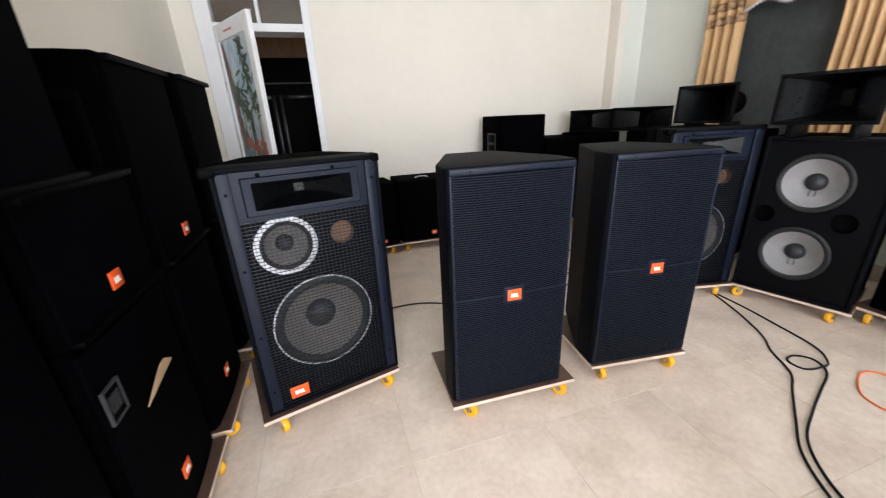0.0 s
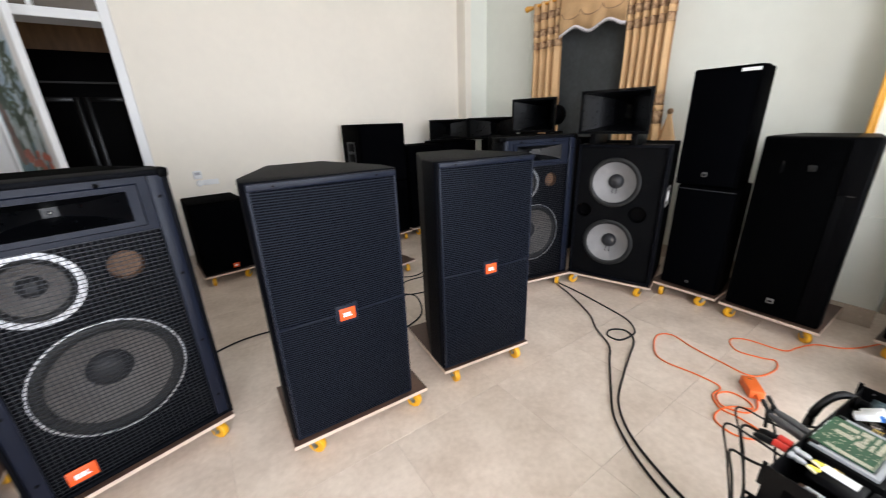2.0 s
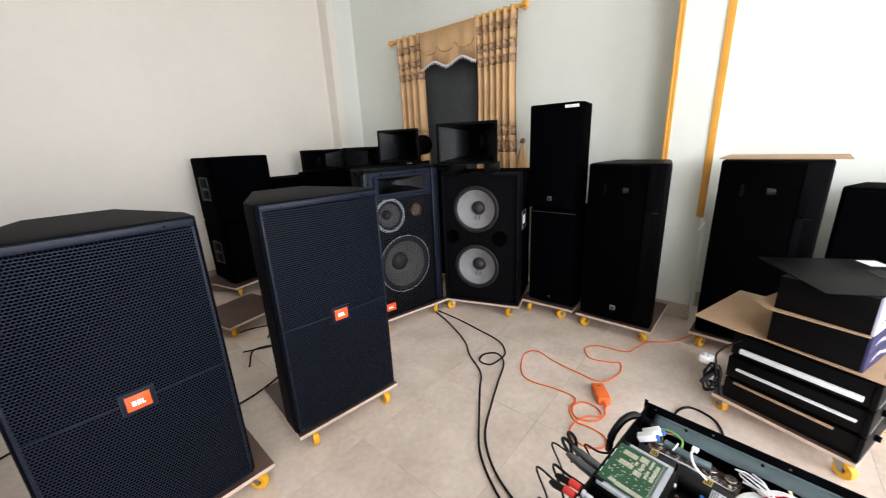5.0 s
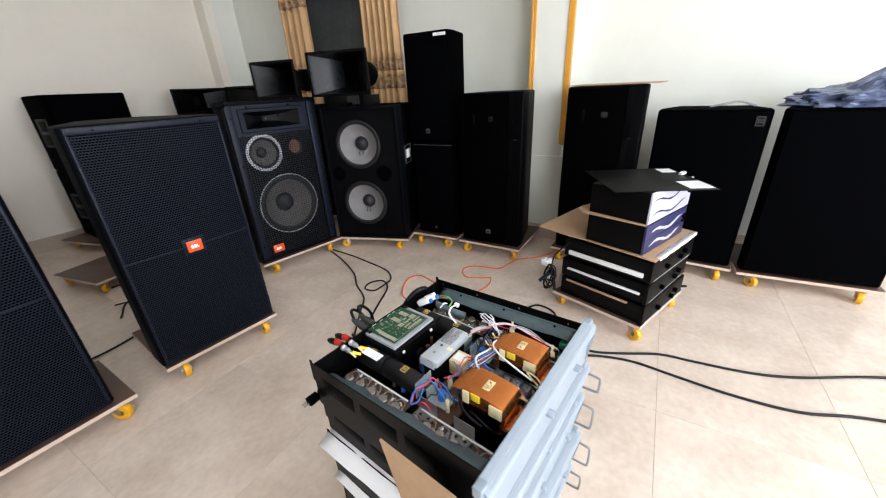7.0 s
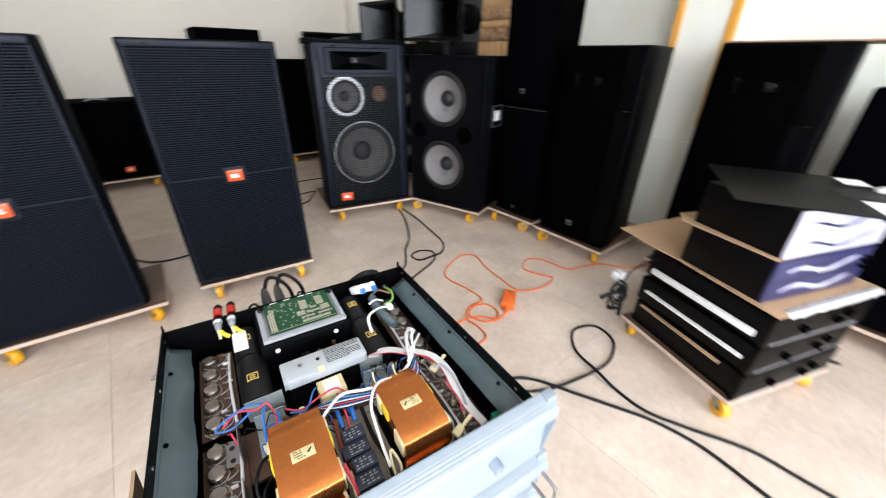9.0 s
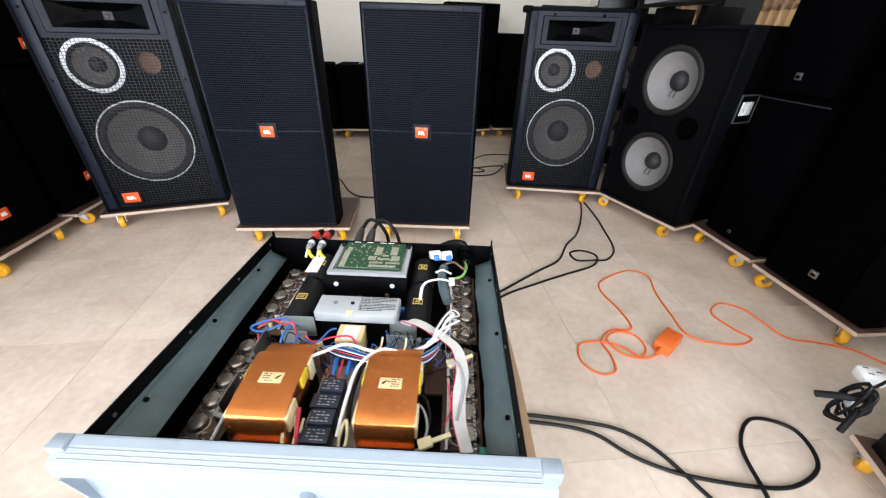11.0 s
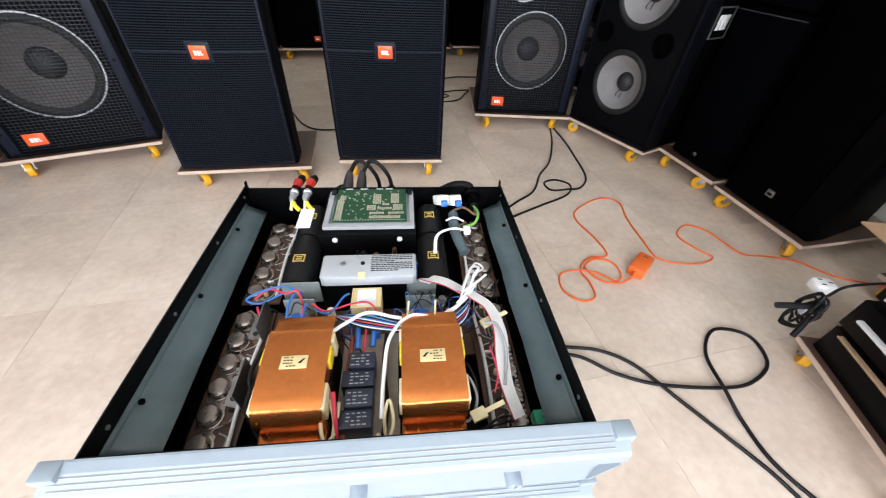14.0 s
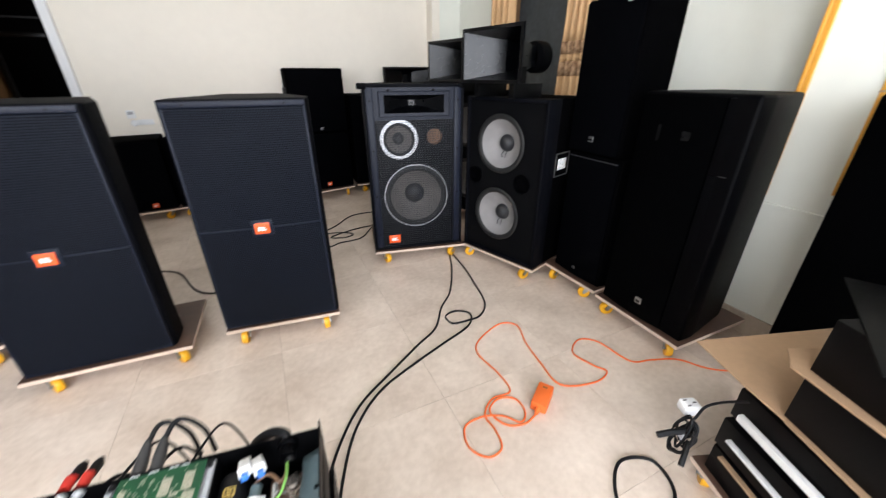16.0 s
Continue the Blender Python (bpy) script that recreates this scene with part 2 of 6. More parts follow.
def tube(bm, pts, r, n=8, per=6, flat=1.0):
    """A round (or flattened) cord along a smooth line."""
    q = spline(pts, per) if per > 1 else [Vector(v) for v in pts]
    rings = []
    up = Vector((0, 0, 1))
    for i, c in enumerate(q):
        d = (q[min(i + 1, len(q) - 1)] - q[max(i - 1, 0)]).normalized()
        side = d.cross(up)
        if side.length < 0.1:
            side = d.cross(Vector((1, 0, 0)))
        side.normalize()
        top = side.cross(d)
        rings.append([bm.verts.new(c + r * (math.cos(2 * math.pi * k / n) * side + flat * math.sin(2 * math.pi * k / n) * top)) for k in range(n)])
    for a, b in zip(rings, rings[1:]):
        for k in range(n):
            bm.faces.new((a[k], a[(k + 1) % n], b[(k + 1) % n], b[k]))
    bm.faces.new(rings[0][::-1])
    bm.faces.new(rings[-1])


def mesh_of(bm, material, smooth=None):
    bmesh.ops.recalc_face_normals(bm, faces=bm.faces[:])
    me = bpy.data.meshes.new("mesh")
    bm.to_mesh(me)
    bm.free()
    me.materials.append(material)
    if smooth:
        me.shade_smooth()
        me.set_sharp_from_angle(angle=radians(smooth))
    return me


def part(name, bm, material, parent=None, label="", smooth=35):
    """Links a bmesh as one mesh object, under a thing or a part."""
    ob = new(name, mesh_of(bm, material, smooth))
    ob.data.name = name
    if parent:
        ob.parent = parent
    if label:
        ob["label"] = label
    return ob


def solid(name, material, parent=None, label="", bevel=0.0, smooth=35, **k):
    bm = bmesh.new()
    box(bm, *k["b"], bevel)
    return part(name, bm, material, parent, label, smooth)


def thing(name, m, label, category, group=""):
    ob = new(name)
    ob.empty_display_size = 0.1
    ob.matrix_world = m
    return tagged(ob, label, category, group)


def structure(name, bm, material, label="", smooth=0):
    ob = part(name, bm, material, None, label, smooth)
    return tagged(ob, label, name.split("_")[0], "", "structure")


FRONT = Matrix.Rotation(radians(90), 4, "X")  # z of a turned shape points to -y

# ---- structure ----
XL, XR, YB, YF, ZC = -1.06, 3.95, 4.25, -4.6, 3.3
bm = bmesh.new()
box(bm, XL - 0.2, XR + 0.2, YF - 0.2, YB + 0.0, -0.12, -0.004)
floor = structure("floor", bm, GROUT, "cream marbled floor tiles with fine joints")
bm = bmesh.new()
box(bm, XL - 0.2, XR + 0.2, YF - 0.2, YB + 2.2, ZC, ZC + 0.15)
structure("ceiling", bm, CEIL, "plain white painted ceiling")
bm = bmesh.new()  # back wall with the doorway and its transom
box(bm, XL - 0.2, -0.87, YB, YB + 0.2, 0, ZC)
box(bm, 0.1, XR + 0.2, YB, YB + 0.2, 0, ZC)
box(bm, -0.87, 0.1, YB, YB + 0.2, 2.85, ZC)
structure("wall_north", bm, WALL, "cream painted plaster wall")
bm = bmesh.new()
box(bm, XL - 0.2, XL, YF, YB, 0, ZC)
structure("wall_west", bm, WALL, "cream painted plaster wall")
bm = bmesh.new()  # right wall with the boarded window
WY0, WY1, WZ0, WZ1 = 2.0, 3.0, 0.95, 2.5
box(bm, XR, XR + 0.2, YF, WY0, 0, ZC)
box(bm, XR, XR + 0.2, WY1, YB + 0.2, 0, ZC)
box(bm, XR, XR + 0.2, WY0, WY1, 0, WZ0)
box(bm, XR, XR + 0.2, WY0, WY1, WZ1, ZC)
structure("wall_east", bm, WALLG, "pale greenish white plaster wall")
bm = bmesh.new()  # front wall with the wide entrance
box(bm, XL - 0.2, 0.4, YF - 0.2, YF, 0, ZC)
box(bm, 3.9, XR + 0.2, YF - 0.2, YF, 0, ZC)
box(bm, 0.4, 3.9, YF - 0.2, YF, 2.9, ZC)
structure("wall_south", bm, WALL, "cream painted plaster wall")
bm = bmesh.new()
box(bm, 3.58, 3.68, 4.08, YB, 0, ZC, 0.006)
structure("pilaster_corner", bm, WALL, "cream plastered corner column")
bm = bmesh.new()
box(bm, 3.68, XR, 4.086, YB, 0, ZC)
structure("pilaster_return", bm, WALLG, "pale greenish plaster beside the corner column")
PX = 3.65
bm = bmesh.new()
box(bm, PX, XR, 0.11, 0.375, 0, ZC, 0.004)
structure("pilaster_wall", bm, WALLG, "pale plastered wall column")
bm = bmesh.new()
box(bm, PX - 0.012, XR, 0.095, 0.39, 0, 0.69, 0.004)
structure("pilaster_plinth", bm, WALLG, "slightly proud painted column base")
for y, z0 in ((0.118, 0.78), (0.368, 0.72)):
    s = -1 if y < 0.2 else 1
    bm = bmesh.new()
    box(bm, PX - 0.012, PX + 0.03, y + s * 0.004, y + s * 0.021, z0, ZC, 0.004)
    box(bm, PX - 0.009, PX, *sorted((y + s * 0.003, y - s * 0.016)), z0, ZC, 0.003)
    structure("trim", bm, GOLD, "orange yellow painted corner strip")
for b in ((0.1, 3.57, YB - 0.012, YB, 0, 0.12), (XR - 0.012, XR, 0.4, 3.96, 0, 0.12), (XR - 0.012, XR, YF, 0.085, 0, 0.12), (XL, XL + 0.012, YF, YB, 0, 0.12), (PX - 0.024, PX - 0.012, 0.085, 0.4, 0, 0.12), (XL, -0.88, YB - 0.012, YB, 0, 0.12)):
    bm = bmesh.new()
    box(bm, *b, 0.003)
    structure("baseboard", bm, SKIRT, "beige skirting tiles")

# door, its leaf with a glass picture, and the dim room behind
bm = bmesh.new()
for b in ((-0.87, -0.74, 4.2, 4.46, 0, 2.85), (0.03, 0.1, 4.2, 4.46, 0, 2.85), (-0.74, 0.03, 4.2, 4.46, 2.14, 2.21), (-0.74, 0.03, 4.2, 4.46, 2.78, 2.85)):
    box(bm, *b, 0.006)
box(bm, -0.37, -0.34, 4.24, 4.42, 2.2, 2.79, 0.004)
door = structure("door_1", bm, WHITEP, "white aluminium door frame with a glazed transom")
solid("transom_pane", GLASSD, door, "dim grey transom glass", b=(-0.735, -0.37, 4.32, 4.326, 2.21, 2.78))
solid("transom_pane", GLASSD, door, "dim grey transom glass", b=(-0.34, 0.03, 4.32, 4.326, 2.21, 2.78))
leaf = thing("door_leaf", pose(-0.73, 4.21, 0.02, 0, 0, -60), "open white door leaf with a painted waterfall and palm picture", "door")
bm = bmesh.new()
for b in ((0, 0.07, -0.02, 0.02, 0, 2.15), (0.655, 0.75, -0.02, 0.02, 0, 2.15), (0.07, 0.655, -0.02, 0.02, 2.02, 2.15), (0.07, 0.655, -0.02, 0.02, 0, 0.14)):
    box(bm, *b, 0.004)
part("leaf_frame", bm, WHITEP, leaf)


def picture():
    """Misty falls above dark palms, as soft painted fields."""
    m = bpy.data.materials.new("painted_landscape")
    m.use_nodes = True
    n, l = m.node_tree.nodes, m.node_tree.links
    b = n["Principled BSDF"]
    b.inputs["Roughness"].default_value = 0.3
    b.inputs["Specular IOR Level"].default_value = 0.25
    tc, sep, add = n.new("ShaderNodeTexCoord"), n.new("ShaderNodeSeparateXYZ"), n.new("ShaderNodeMath")
    mp, no = n.new("ShaderNodeMapping"), n.new("ShaderNodeTexNoise")
    mp.inputs["Scale"].default_value = (7, 1, 1.8)
    no.inputs["Scale"].default_value, no.inputs["Detail"].default_value = 1.0, 6
    l.new(tc.outputs["Object"], mp.inputs[0])
    l.new(mp.outputs[0], no.inputs["Vector"])
    l.new(tc.outputs["Object"], sep.inputs[0])
    mul = n.new("ShaderNodeMath")
    mul.operation = "MULTIPLY_ADD"
    mul.inputs[1].default_value, mul.inputs[2].default_value = 0.42, -0.42
    l.new(sep.outputs[2], mul.inputs[0])
    l.new(mul.outputs[0], add.inputs[0])
    l.new(no.outputs[0], add.inputs[1])
    r = n.new("ShaderNodeValToRGB")
    stops = ((0.3, (0.2, 0.06, 0.025)), (0.4, (0.03, 0.09, 0.1)), (0.5, (0.08, 0.2, 0.27)), (0.56, (0.04, 0.1, 0.06)), (0.62, (0.36, 0.46, 0.5)), (0.72, (0.55, 0.62, 0.64)), (0.84, (0.3, 0.45, 0.6)), (1.0, (0.6, 0.66, 0.68)))
    e = r.color_ramp.elements
    e[0].position, e[0].color = stops[0][0], (*stops[0][1], 1)
    e[1].position, e[1].color = stops[-1][0], (*stops[-1][1], 1)
    for p, c in stops[1:-1]:
        q = e.new(p)
        q.color = (*c, 1)
    l.new(add.outputs[0], r.inputs[0])
    l.new(r.outputs[0], b.inputs["Base Color"])
    return m


solid("glass_picture", picture(), leaf, "glossy painted landscape of falls and palms", b=(0.07, 0.655, -0.006, 0.006, 0.14, 2.02))
POSTER = mat("faded_red_print", (0.6, 0.16, 0.13), 0.5, vary=0.2, scale=40)
GREENL = mat("painted_palm_green", (0.008, 0.05, 0.014), 0.35, vary=0.4, scale=30)
MIST = mat("painted_falls_white", (0.5, 0.58, 0.62), 0.3, vary=0.2, scale=14)
EARTH = mat("painted_brown_rock", (0.13, 0.05, 0.025), 0.35, vary=0.4, scale=20)
BLOOM = mat("painted_red_bloom", (0.42, 0.07, 0.03), 0.35, vary=0.4, scale=40)
pt = random.Random(9)


def painted(name, mt, blobs, d):
    """Brush dabs of paint on both faces of the picture glass: middle, length, width and lean of each."""
    bm = bmesh.new()
    for x, z, ln, w, lean in blobs:
        for sy in (-0.0072 - d, 0.0072 + d):
            ring = []
            for i in range(10):
                a = 2 * math.pi * i / 10
                u, v = w * math.cos(a) * (1 + pt.uniform(-0.25, 0.25)), ln * math.sin(a)
                ring.append(bm.verts.new((min(0.65, max(0.075, x + u * math.cos(lean) - v * math.sin(lean))), sy, min(2.02, max(0.15, z + u * math.sin(lean) + v * math.cos(lean))))))
            bm.faces.new(ring)
    part(name, bm, mt, leaf)["kind"] = "stuff"


painted("painted_rock", EARTH, [(0.11 + 0.012 * i, 1.9 - 0.14 * i, 0.12, 0.045 + 0.012 * (i % 3), 0.2) for i in range(6)], 0.0)
for cx0, cz0, n, r in ((0.25, 1.58, 40, 0.13), (0.38, 1.4, 34, 0.11), (0.5, 1.74, 30, 0.1), (0.57, 1.52, 14, 0.07), (0.46, 1.93, 14, 0.06)):
    painted("painted_palm", GREENL, [(cx0 + pt.gauss(0, r * 0.5), cz0 + pt.gauss(0, r * 0.6), pt.uniform(0.03, 0.07), pt.uniform(0.008, 0.018), pt.uniform(-1.3, 1.3)) for i in range(n)] + [(cx0 + 0.012, cz0 - 0.22, 0.24, 0.01, 0.05)], 0.0004)
painted("painted_falls", MIST, [(x, 1.22 + pt.uniform(-0.06, 0.06), 0.18, 0.014, 0.03) for x in (0.3, 0.36, 0.47, 0.53, 0.6)], 0.0008)
painted("painted_blooms", BLOOM, [(pt.uniform(0.13, 0.62), 1.1 + pt.uniform(-0.06, 0.08), 0.03, 0.035, 0.5) for i in range(14)], 0.0012)
solid("red_sticker", POSTER, leaf, "faded red sticker on the top rail", b=(0.24, 0.42, -0.0212, -0.0198, 2.07, 2.085))
solid("latch_plate", STEEL, leaf, b=(0.02, 0.035, -0.0225, -0.0198, 1.62, 1.7), bevel=0.001)

bm = bmesh.new()
box(bm, -1.3, -1.1, YB + 0.2, 6.4, 0, ZC)
box(bm, 0.7, 0.9, YB + 0.2, 6.4, 0, ZC)
box(bm, -1.3, 0.9, 6.4, 6.6, 0, ZC)
structure("wall_far_room", bm, DARKW, "dim brown walls of the room behind")
bm = bmesh.new()
box(bm, -1.3, 0.9, YB, 6.6, -0.12, 0.0)
structure("floor_far_room", bm, TILE, "cream tiles of the room behind")
cab = thing("glazed_cabinet", pose(-0.47, 6.35, 0, 0, 0, 0), "black glazed display cabinet in the dim room behind", "cabinet")
solid("body", PLAST, cab, b=(-0.6, 0.6, -0.4, 0, 0, 2.17), bevel=0.01)
for x in (-0.58, 0.02):
    bm = bmesh.new()
    for b in ((x, x + 0.05, -0.43, -0.402, 0.1, 1.7), (x + 0.51, x + 0.56, -0.43, -0.402, 0.1, 1.7), (x + 0.05, x + 0.51, -0.43, -0.402, 1.65, 1.7), (x + 0.05, x + 0.51, -0.43, -0.402, 0.1, 0.16)):
        box(bm, *b, 0.004)
    part("cabinet_door", bm, HORN, cab)
solid("cornice", CAPG, cab, "dull grey cornice strip", b=(-0.6, 0.6, -0.43, -0.4, 1.84, 1.86))

# boarded window with its curtains
bm = bmesh.new()
box(bm, XR + 0.06, XR + 0.08, WY0, WY1, WZ0, WZ1)
win = structure("window_1", bm, BOARD, "window closed with a dark grey board")
bm = bmesh.new()
for b in ((XR + 0.0, XR + 0.07, WY0, WY0 + 0.05, WZ0, WZ1), (XR, XR + 0.07, WY1 - 0.05, WY1, WZ0, WZ1), (XR, XR + 0.07, WY0 + 0.05, WY1 - 0.05, WZ1 - 0.05, WZ1), (XR - 0.03, XR + 0.07, WY0, WY1, WZ0 - 0.03, WZ0 + 0.02)):
    box(bm, *b, 0.004)
part("window_frame", bm, DARKW, win)


def curtain(y0, y1, z0, z1, folds, group):
    t = thing("curtain", pose(XR - 0.12, (y0 + y1) / 2, z0, 0, 0, 0), "tan curtain gathered in folds with brown embroidered bands", "curtain", group)
    bands = ((0.0, 0.28, 0), (0.28, 0.34, 1), (0.34, 0.37, 0), (0.37, 0.42, 1), (0.42, 0.74, 0), (0.74, 0.78, 1), (0.78, 0.81, 0), (0.81, 0.85, 1), (0.85, 0.9, 0), (0.9, 0.94, 1), (0.94, 1.0, 0))
    n = folds * 12
    for k, (a, b, band) in enumerate(bands):
        bm = bmesh.new()
        rows = []
        steps = max(2, int((b - a) * 24))
        for i in range(steps + 1):
            f = a + (b - a) * i / steps
            z = (z1 - z0) * f
            rows.append([bm.verts.new((0.035 * math.sin(folds * 2 * math.pi * j / n + 0.4 * math.sin(3 * f)) * (1.1 - 0.35 * f) - (0.003 if band else 0), (j / n - 0.5) * (y1 - y0) * (0.93 + 0.07 * math.cos(5 * f)), z)) for j in range(n + 1)])
        for r, q in zip(rows, rows[1:]):
            for j in range(n):
                bm.faces.new((r[j], r[j + 1], q[j + 1], q[j]))
        ob = part("embroidered_band" if band else "curtain_panel", bm, CURTB if band else CURT, t, smooth=80)
        mod = ob.modifiers.new("thick", "SOLIDIFY")
        mod.thickness = 0.003


curtain(2.75, 3.18, 0.75, 2.47, 4, "curtains at the boarded window")
curtain(1.63, 2.1, 0.75, 2.47, 6, "curtains at the boarded window")
val = thing("curtain_valance", pose(XR - 0.16, 2.42, 2.41), "tan swagged valance with a white lace edge", "curtain valance")
bm = bmesh.new()
lace = bmesh.new()
n = 60
prev = None
for j in range(n + 1):
    f = j / n
    y = -0.36 + 0.72 * f
    drop = -0.28 - 0.03 * math.cos(4 * math.pi * f) - 0.01 * (1 - f)
    x = 0.004 * math.sin(26 * f)
    col = [bm.verts.new((x, y, z)) for z in (0.03, drop * 0.5, drop)]
    lc = [lace.verts.new((x - 0.004, y, drop + 0.008)), lace.verts.new((x - 0.004, y, drop - (0.003, 0.03)[j % 2]))]
    if prev:
        for a in range(2):
            bm.faces.new((prev[0][a], col[a], col[a + 1], prev[0][a + 1]))
        lace.faces.new((prev[1][0], lc[0], lc[1], prev[1][1]))
    prev = (col, lc)
for k in range(3):
    cord = bmesh.new()
    tube(cord, [(-0.006, -0.34 + 0.227 * k + 0.227 * q / 8, -0.14 - 0.045 * math.sin(math.pi * q / 8) ** 0.7 + 0.02 * (q in (0, 8))) for q in range(9)], 0.004, 6, 3)
    part("embroidered_scallop", cord, CURTB, val)
part("swag", bm, CURT, val, smooth=80).modifiers.new("thick", "SOLIDIFY").thickness = 0.004
part("lace_edge", lace, LACE, val, smooth=80).modifiers.new("thick", "SOLIDIFY").thickness = 0.002
rod = thing("curtain_rod", pose(XR - 0.12, 2.42, 2.45), "gilt curtain rod with round finials on brackets", "curtain rod")
bm = bmesh.new()
tube(bm, [(0, -0.85, 0), (0, 0.85, 0)], 0.014, 10, 1)
part("pole", bm, GOLD, rod)
for s in (-0.85, 0.85):
    bm = bmesh.new()
    bmesh.ops.create_uvsphere(bm, u_segments=14, v_segments=9, radius=0.03, matrix=Matrix.Translation((0, s, 0)))
    lathe(bm, [(0.0, 0), (0.024, 0.004), (0.024, 0.012), (0.012, 0.02)], Matrix.Translation((0, s * 0.955, 0)) @ Matrix.Rotation(radians(90), 4, "X"), 14)
    part("finial", bm, GOLD, rod)
    bm = bmesh.new()
    box(bm, 0.0, 0.12, s * 0.93 - 0.008, s * 0.93 + 0.008, -0.012, 0.0, 0.002)
    part("bracket", bm, GOLD, rod)

tb = thing("curtain_tieback", pose(XR - 0.07, 1.605, 1.08), "tan curtain tail gathered under a dark wall knob", "curtain tieback")
bm = bmesh.new()
lathe(bm, [(0.0, 0.0), (0.075, 0.0), (0.06, 0.06), (0.036, 0.14), (0.018, 0.21), (0.022, 0.23), (0, 0.235)], None, 18)
for v in bm.verts:
    v.co.x *= 0.6
    v.co.x += 0.006 * math.sin(7 * math.atan2(v.co.y, v.co.x + 0.001))
part("gathered_fabric", bm, CURT, tb)
bm = bmesh.new()
bmesh.ops.create_uvsphere(bm, u_segments=14, v_segments=9, radius=0.026, matrix=Matrix.Translation((0, 0, 0.25)))
part("knob", bm, DARKW, tb)

sw = thing("wall_controller", pose(0.41, YB, 0.865), "white wall controller above a small socket plate", "wall switch")
solid("display_unit", PAPER, sw, b=(-0.04, 0.03, -0.022, 0, 0.0, 0.075), bevel=0.005)
solid("display", GREYW, sw, b=(-0.028, 0.018, -0.024, -0.0215, 0.035, 0.062))
bm = bmesh.new()
lathe(bm, [(0.03, 0), (0.03, 0.012), (0.024, 0.018), (0, 0.018)], Matrix.Translation((0.0, 0, -0.045)) @ FRONT, 24)
part("dial", bm, PAPER, sw)
sk = thing("socket_plate", pose(0.51, YB, 0.82), "white double socket plate on the wall", "socket")
solid("plate", PAPER, sk, b=(-0.075, 0.06, -0.012, 0, -0.02, 0.03), bevel=0.004)

# ---- speakers on castor boards ----


def prism_fork(bm, s):
    """One cheek of a castor fork, swept back from the swivel to the axle."""
    vs = [[bm.verts.new((s * x, y, z)) for y, z in ((-0.012, 0.072), (0.022, 0.072), (0.034, 0.036), (0.026, 0.028), (0.016, 0.034))] for x in (0.017, 0.02)]
    bm.faces.new(vs[0])
    bm.faces.new(vs[1][::-1])
    for i in range(5):
        j = (i + 1) % 5
        bm.faces.new((vs[0][i], vs[1][i], vs[1][j], vs[0][j]))


def caster_meshes():
    bm = bmesh.new()
    lathe(bm, [(0.012, -0.014), (0.033, -0.014), (0.036, -0.009), (0.036, 0.009), (0.033, 0.014), (0.012, 0.014)], Matrix.Translation((0, 0.026, 0.036)) @ Matrix.Rotation(radians(90), 4, "Y"), 24)
    wheel = mesh_of(bm, YELLOW, 40)
    bm = bmesh.new()
    box(bm, -0.03, 0.03, -0.03, 0.03, 0.077, 0.081, 0.001)
    lathe(bm, [(0.022, 0.077), (0.022, 0.07), (0.016, 0.066), (0, 0.066)], None, 16)
    for s in (-1, 1):
        prism_fork(bm, s)
    lathe(bm, [(0.006, -0.024), (0.006, 0.024), (0, 0.024)], Matrix.Translation((0, 0.026, 0.036)) @ Matrix.Rotation(radians(90), 4, "Y"), 10)
    bmesh.ops.recalc_face_normals(bm, faces=bm.faces)
    return wheel, mesh_of(bm, STEEL, 40)


WHEEL, FORK = caster_meshes()
rnd = random.Random(5)


def dolly(cx, cy, rz, w, d, label="plywood board on four yellow castors", group="castor boards", top=0.1, inset=0.075):
    """A plywood board on castors; cx, cy is the middle of its front edge."""
    t = thing("castor_board", pose(cx, cy, 0, 0, 0, rz), label, "castor board", group)
    bm = bmesh.new()
    box(bm, -w / 2, w / 2, 0, d, top - 0.019, top - 0.002, 0.0015, 1)
    part("board", bm, PLY, t, "pale plywood with a worn edge")
    bm = bmesh.new()
    box(bm, -w / 2 + 0.002, w / 2 - 0.002, 0.002, d - 0.002, top - 0.0025, top, 0)
    part("board_face", bm, PLYTOP, t, "dark film facing on the plywood")
    for x in (-w / 2 + inset, w / 2 - inset):
        for y in (0.053, d - 0.05):
            f = new("caster", FORK)
            f.parent = t
            f.matrix_basis = pose(x, y, 0, 0, 0, (180 if y < 0.1 else 0) + rnd.uniform(-50, 50))
            q = new("wheel", WHEEL)
            q.parent = f
            q["label"] = "yellow castor wheel"
    return t


def front_ring(bm, x, z, y, prof, n=48):
    lathe(bm, prof, Matrix.Translation((x, y, z)) @ FRONT, n)


def badge(parent, x, z, y, w, h, frame=None):
    """An orange maker's badge with a plain white mark on it."""
    if frame:
        solid("badge_frame", RAIL, parent, b=(x - frame[0] / 2, x + frame[0] / 2, y - 0.003, y + 0.004, z - frame[1] / 2, z + frame[1] / 2), bevel=0.002)
        y -= 0.004
    bd = solid("badge", ORANGE, parent, "orange badge with a white mark", b=(x - w / 2, x + w / 2, y - 0.004, y + 0.002, z - h / 2, z + h / 2), bevel=0.0015)
    bm = bmesh.new()
    for a, b2, c, e in ((-0.27, -0.11, -0.2, 0.14), (-0.07, 0.09, -0.2, 0.14), (0.13, 0.25, -0.2, -0.1), (0.13, 0.18, -0.1, 0.14)):
        box(bm, x + a * w, x + b2 * w, y - 0.005, y - 0.0035, z + c * h, z + e * h)
    part("mark", bm, WHITE, bd)


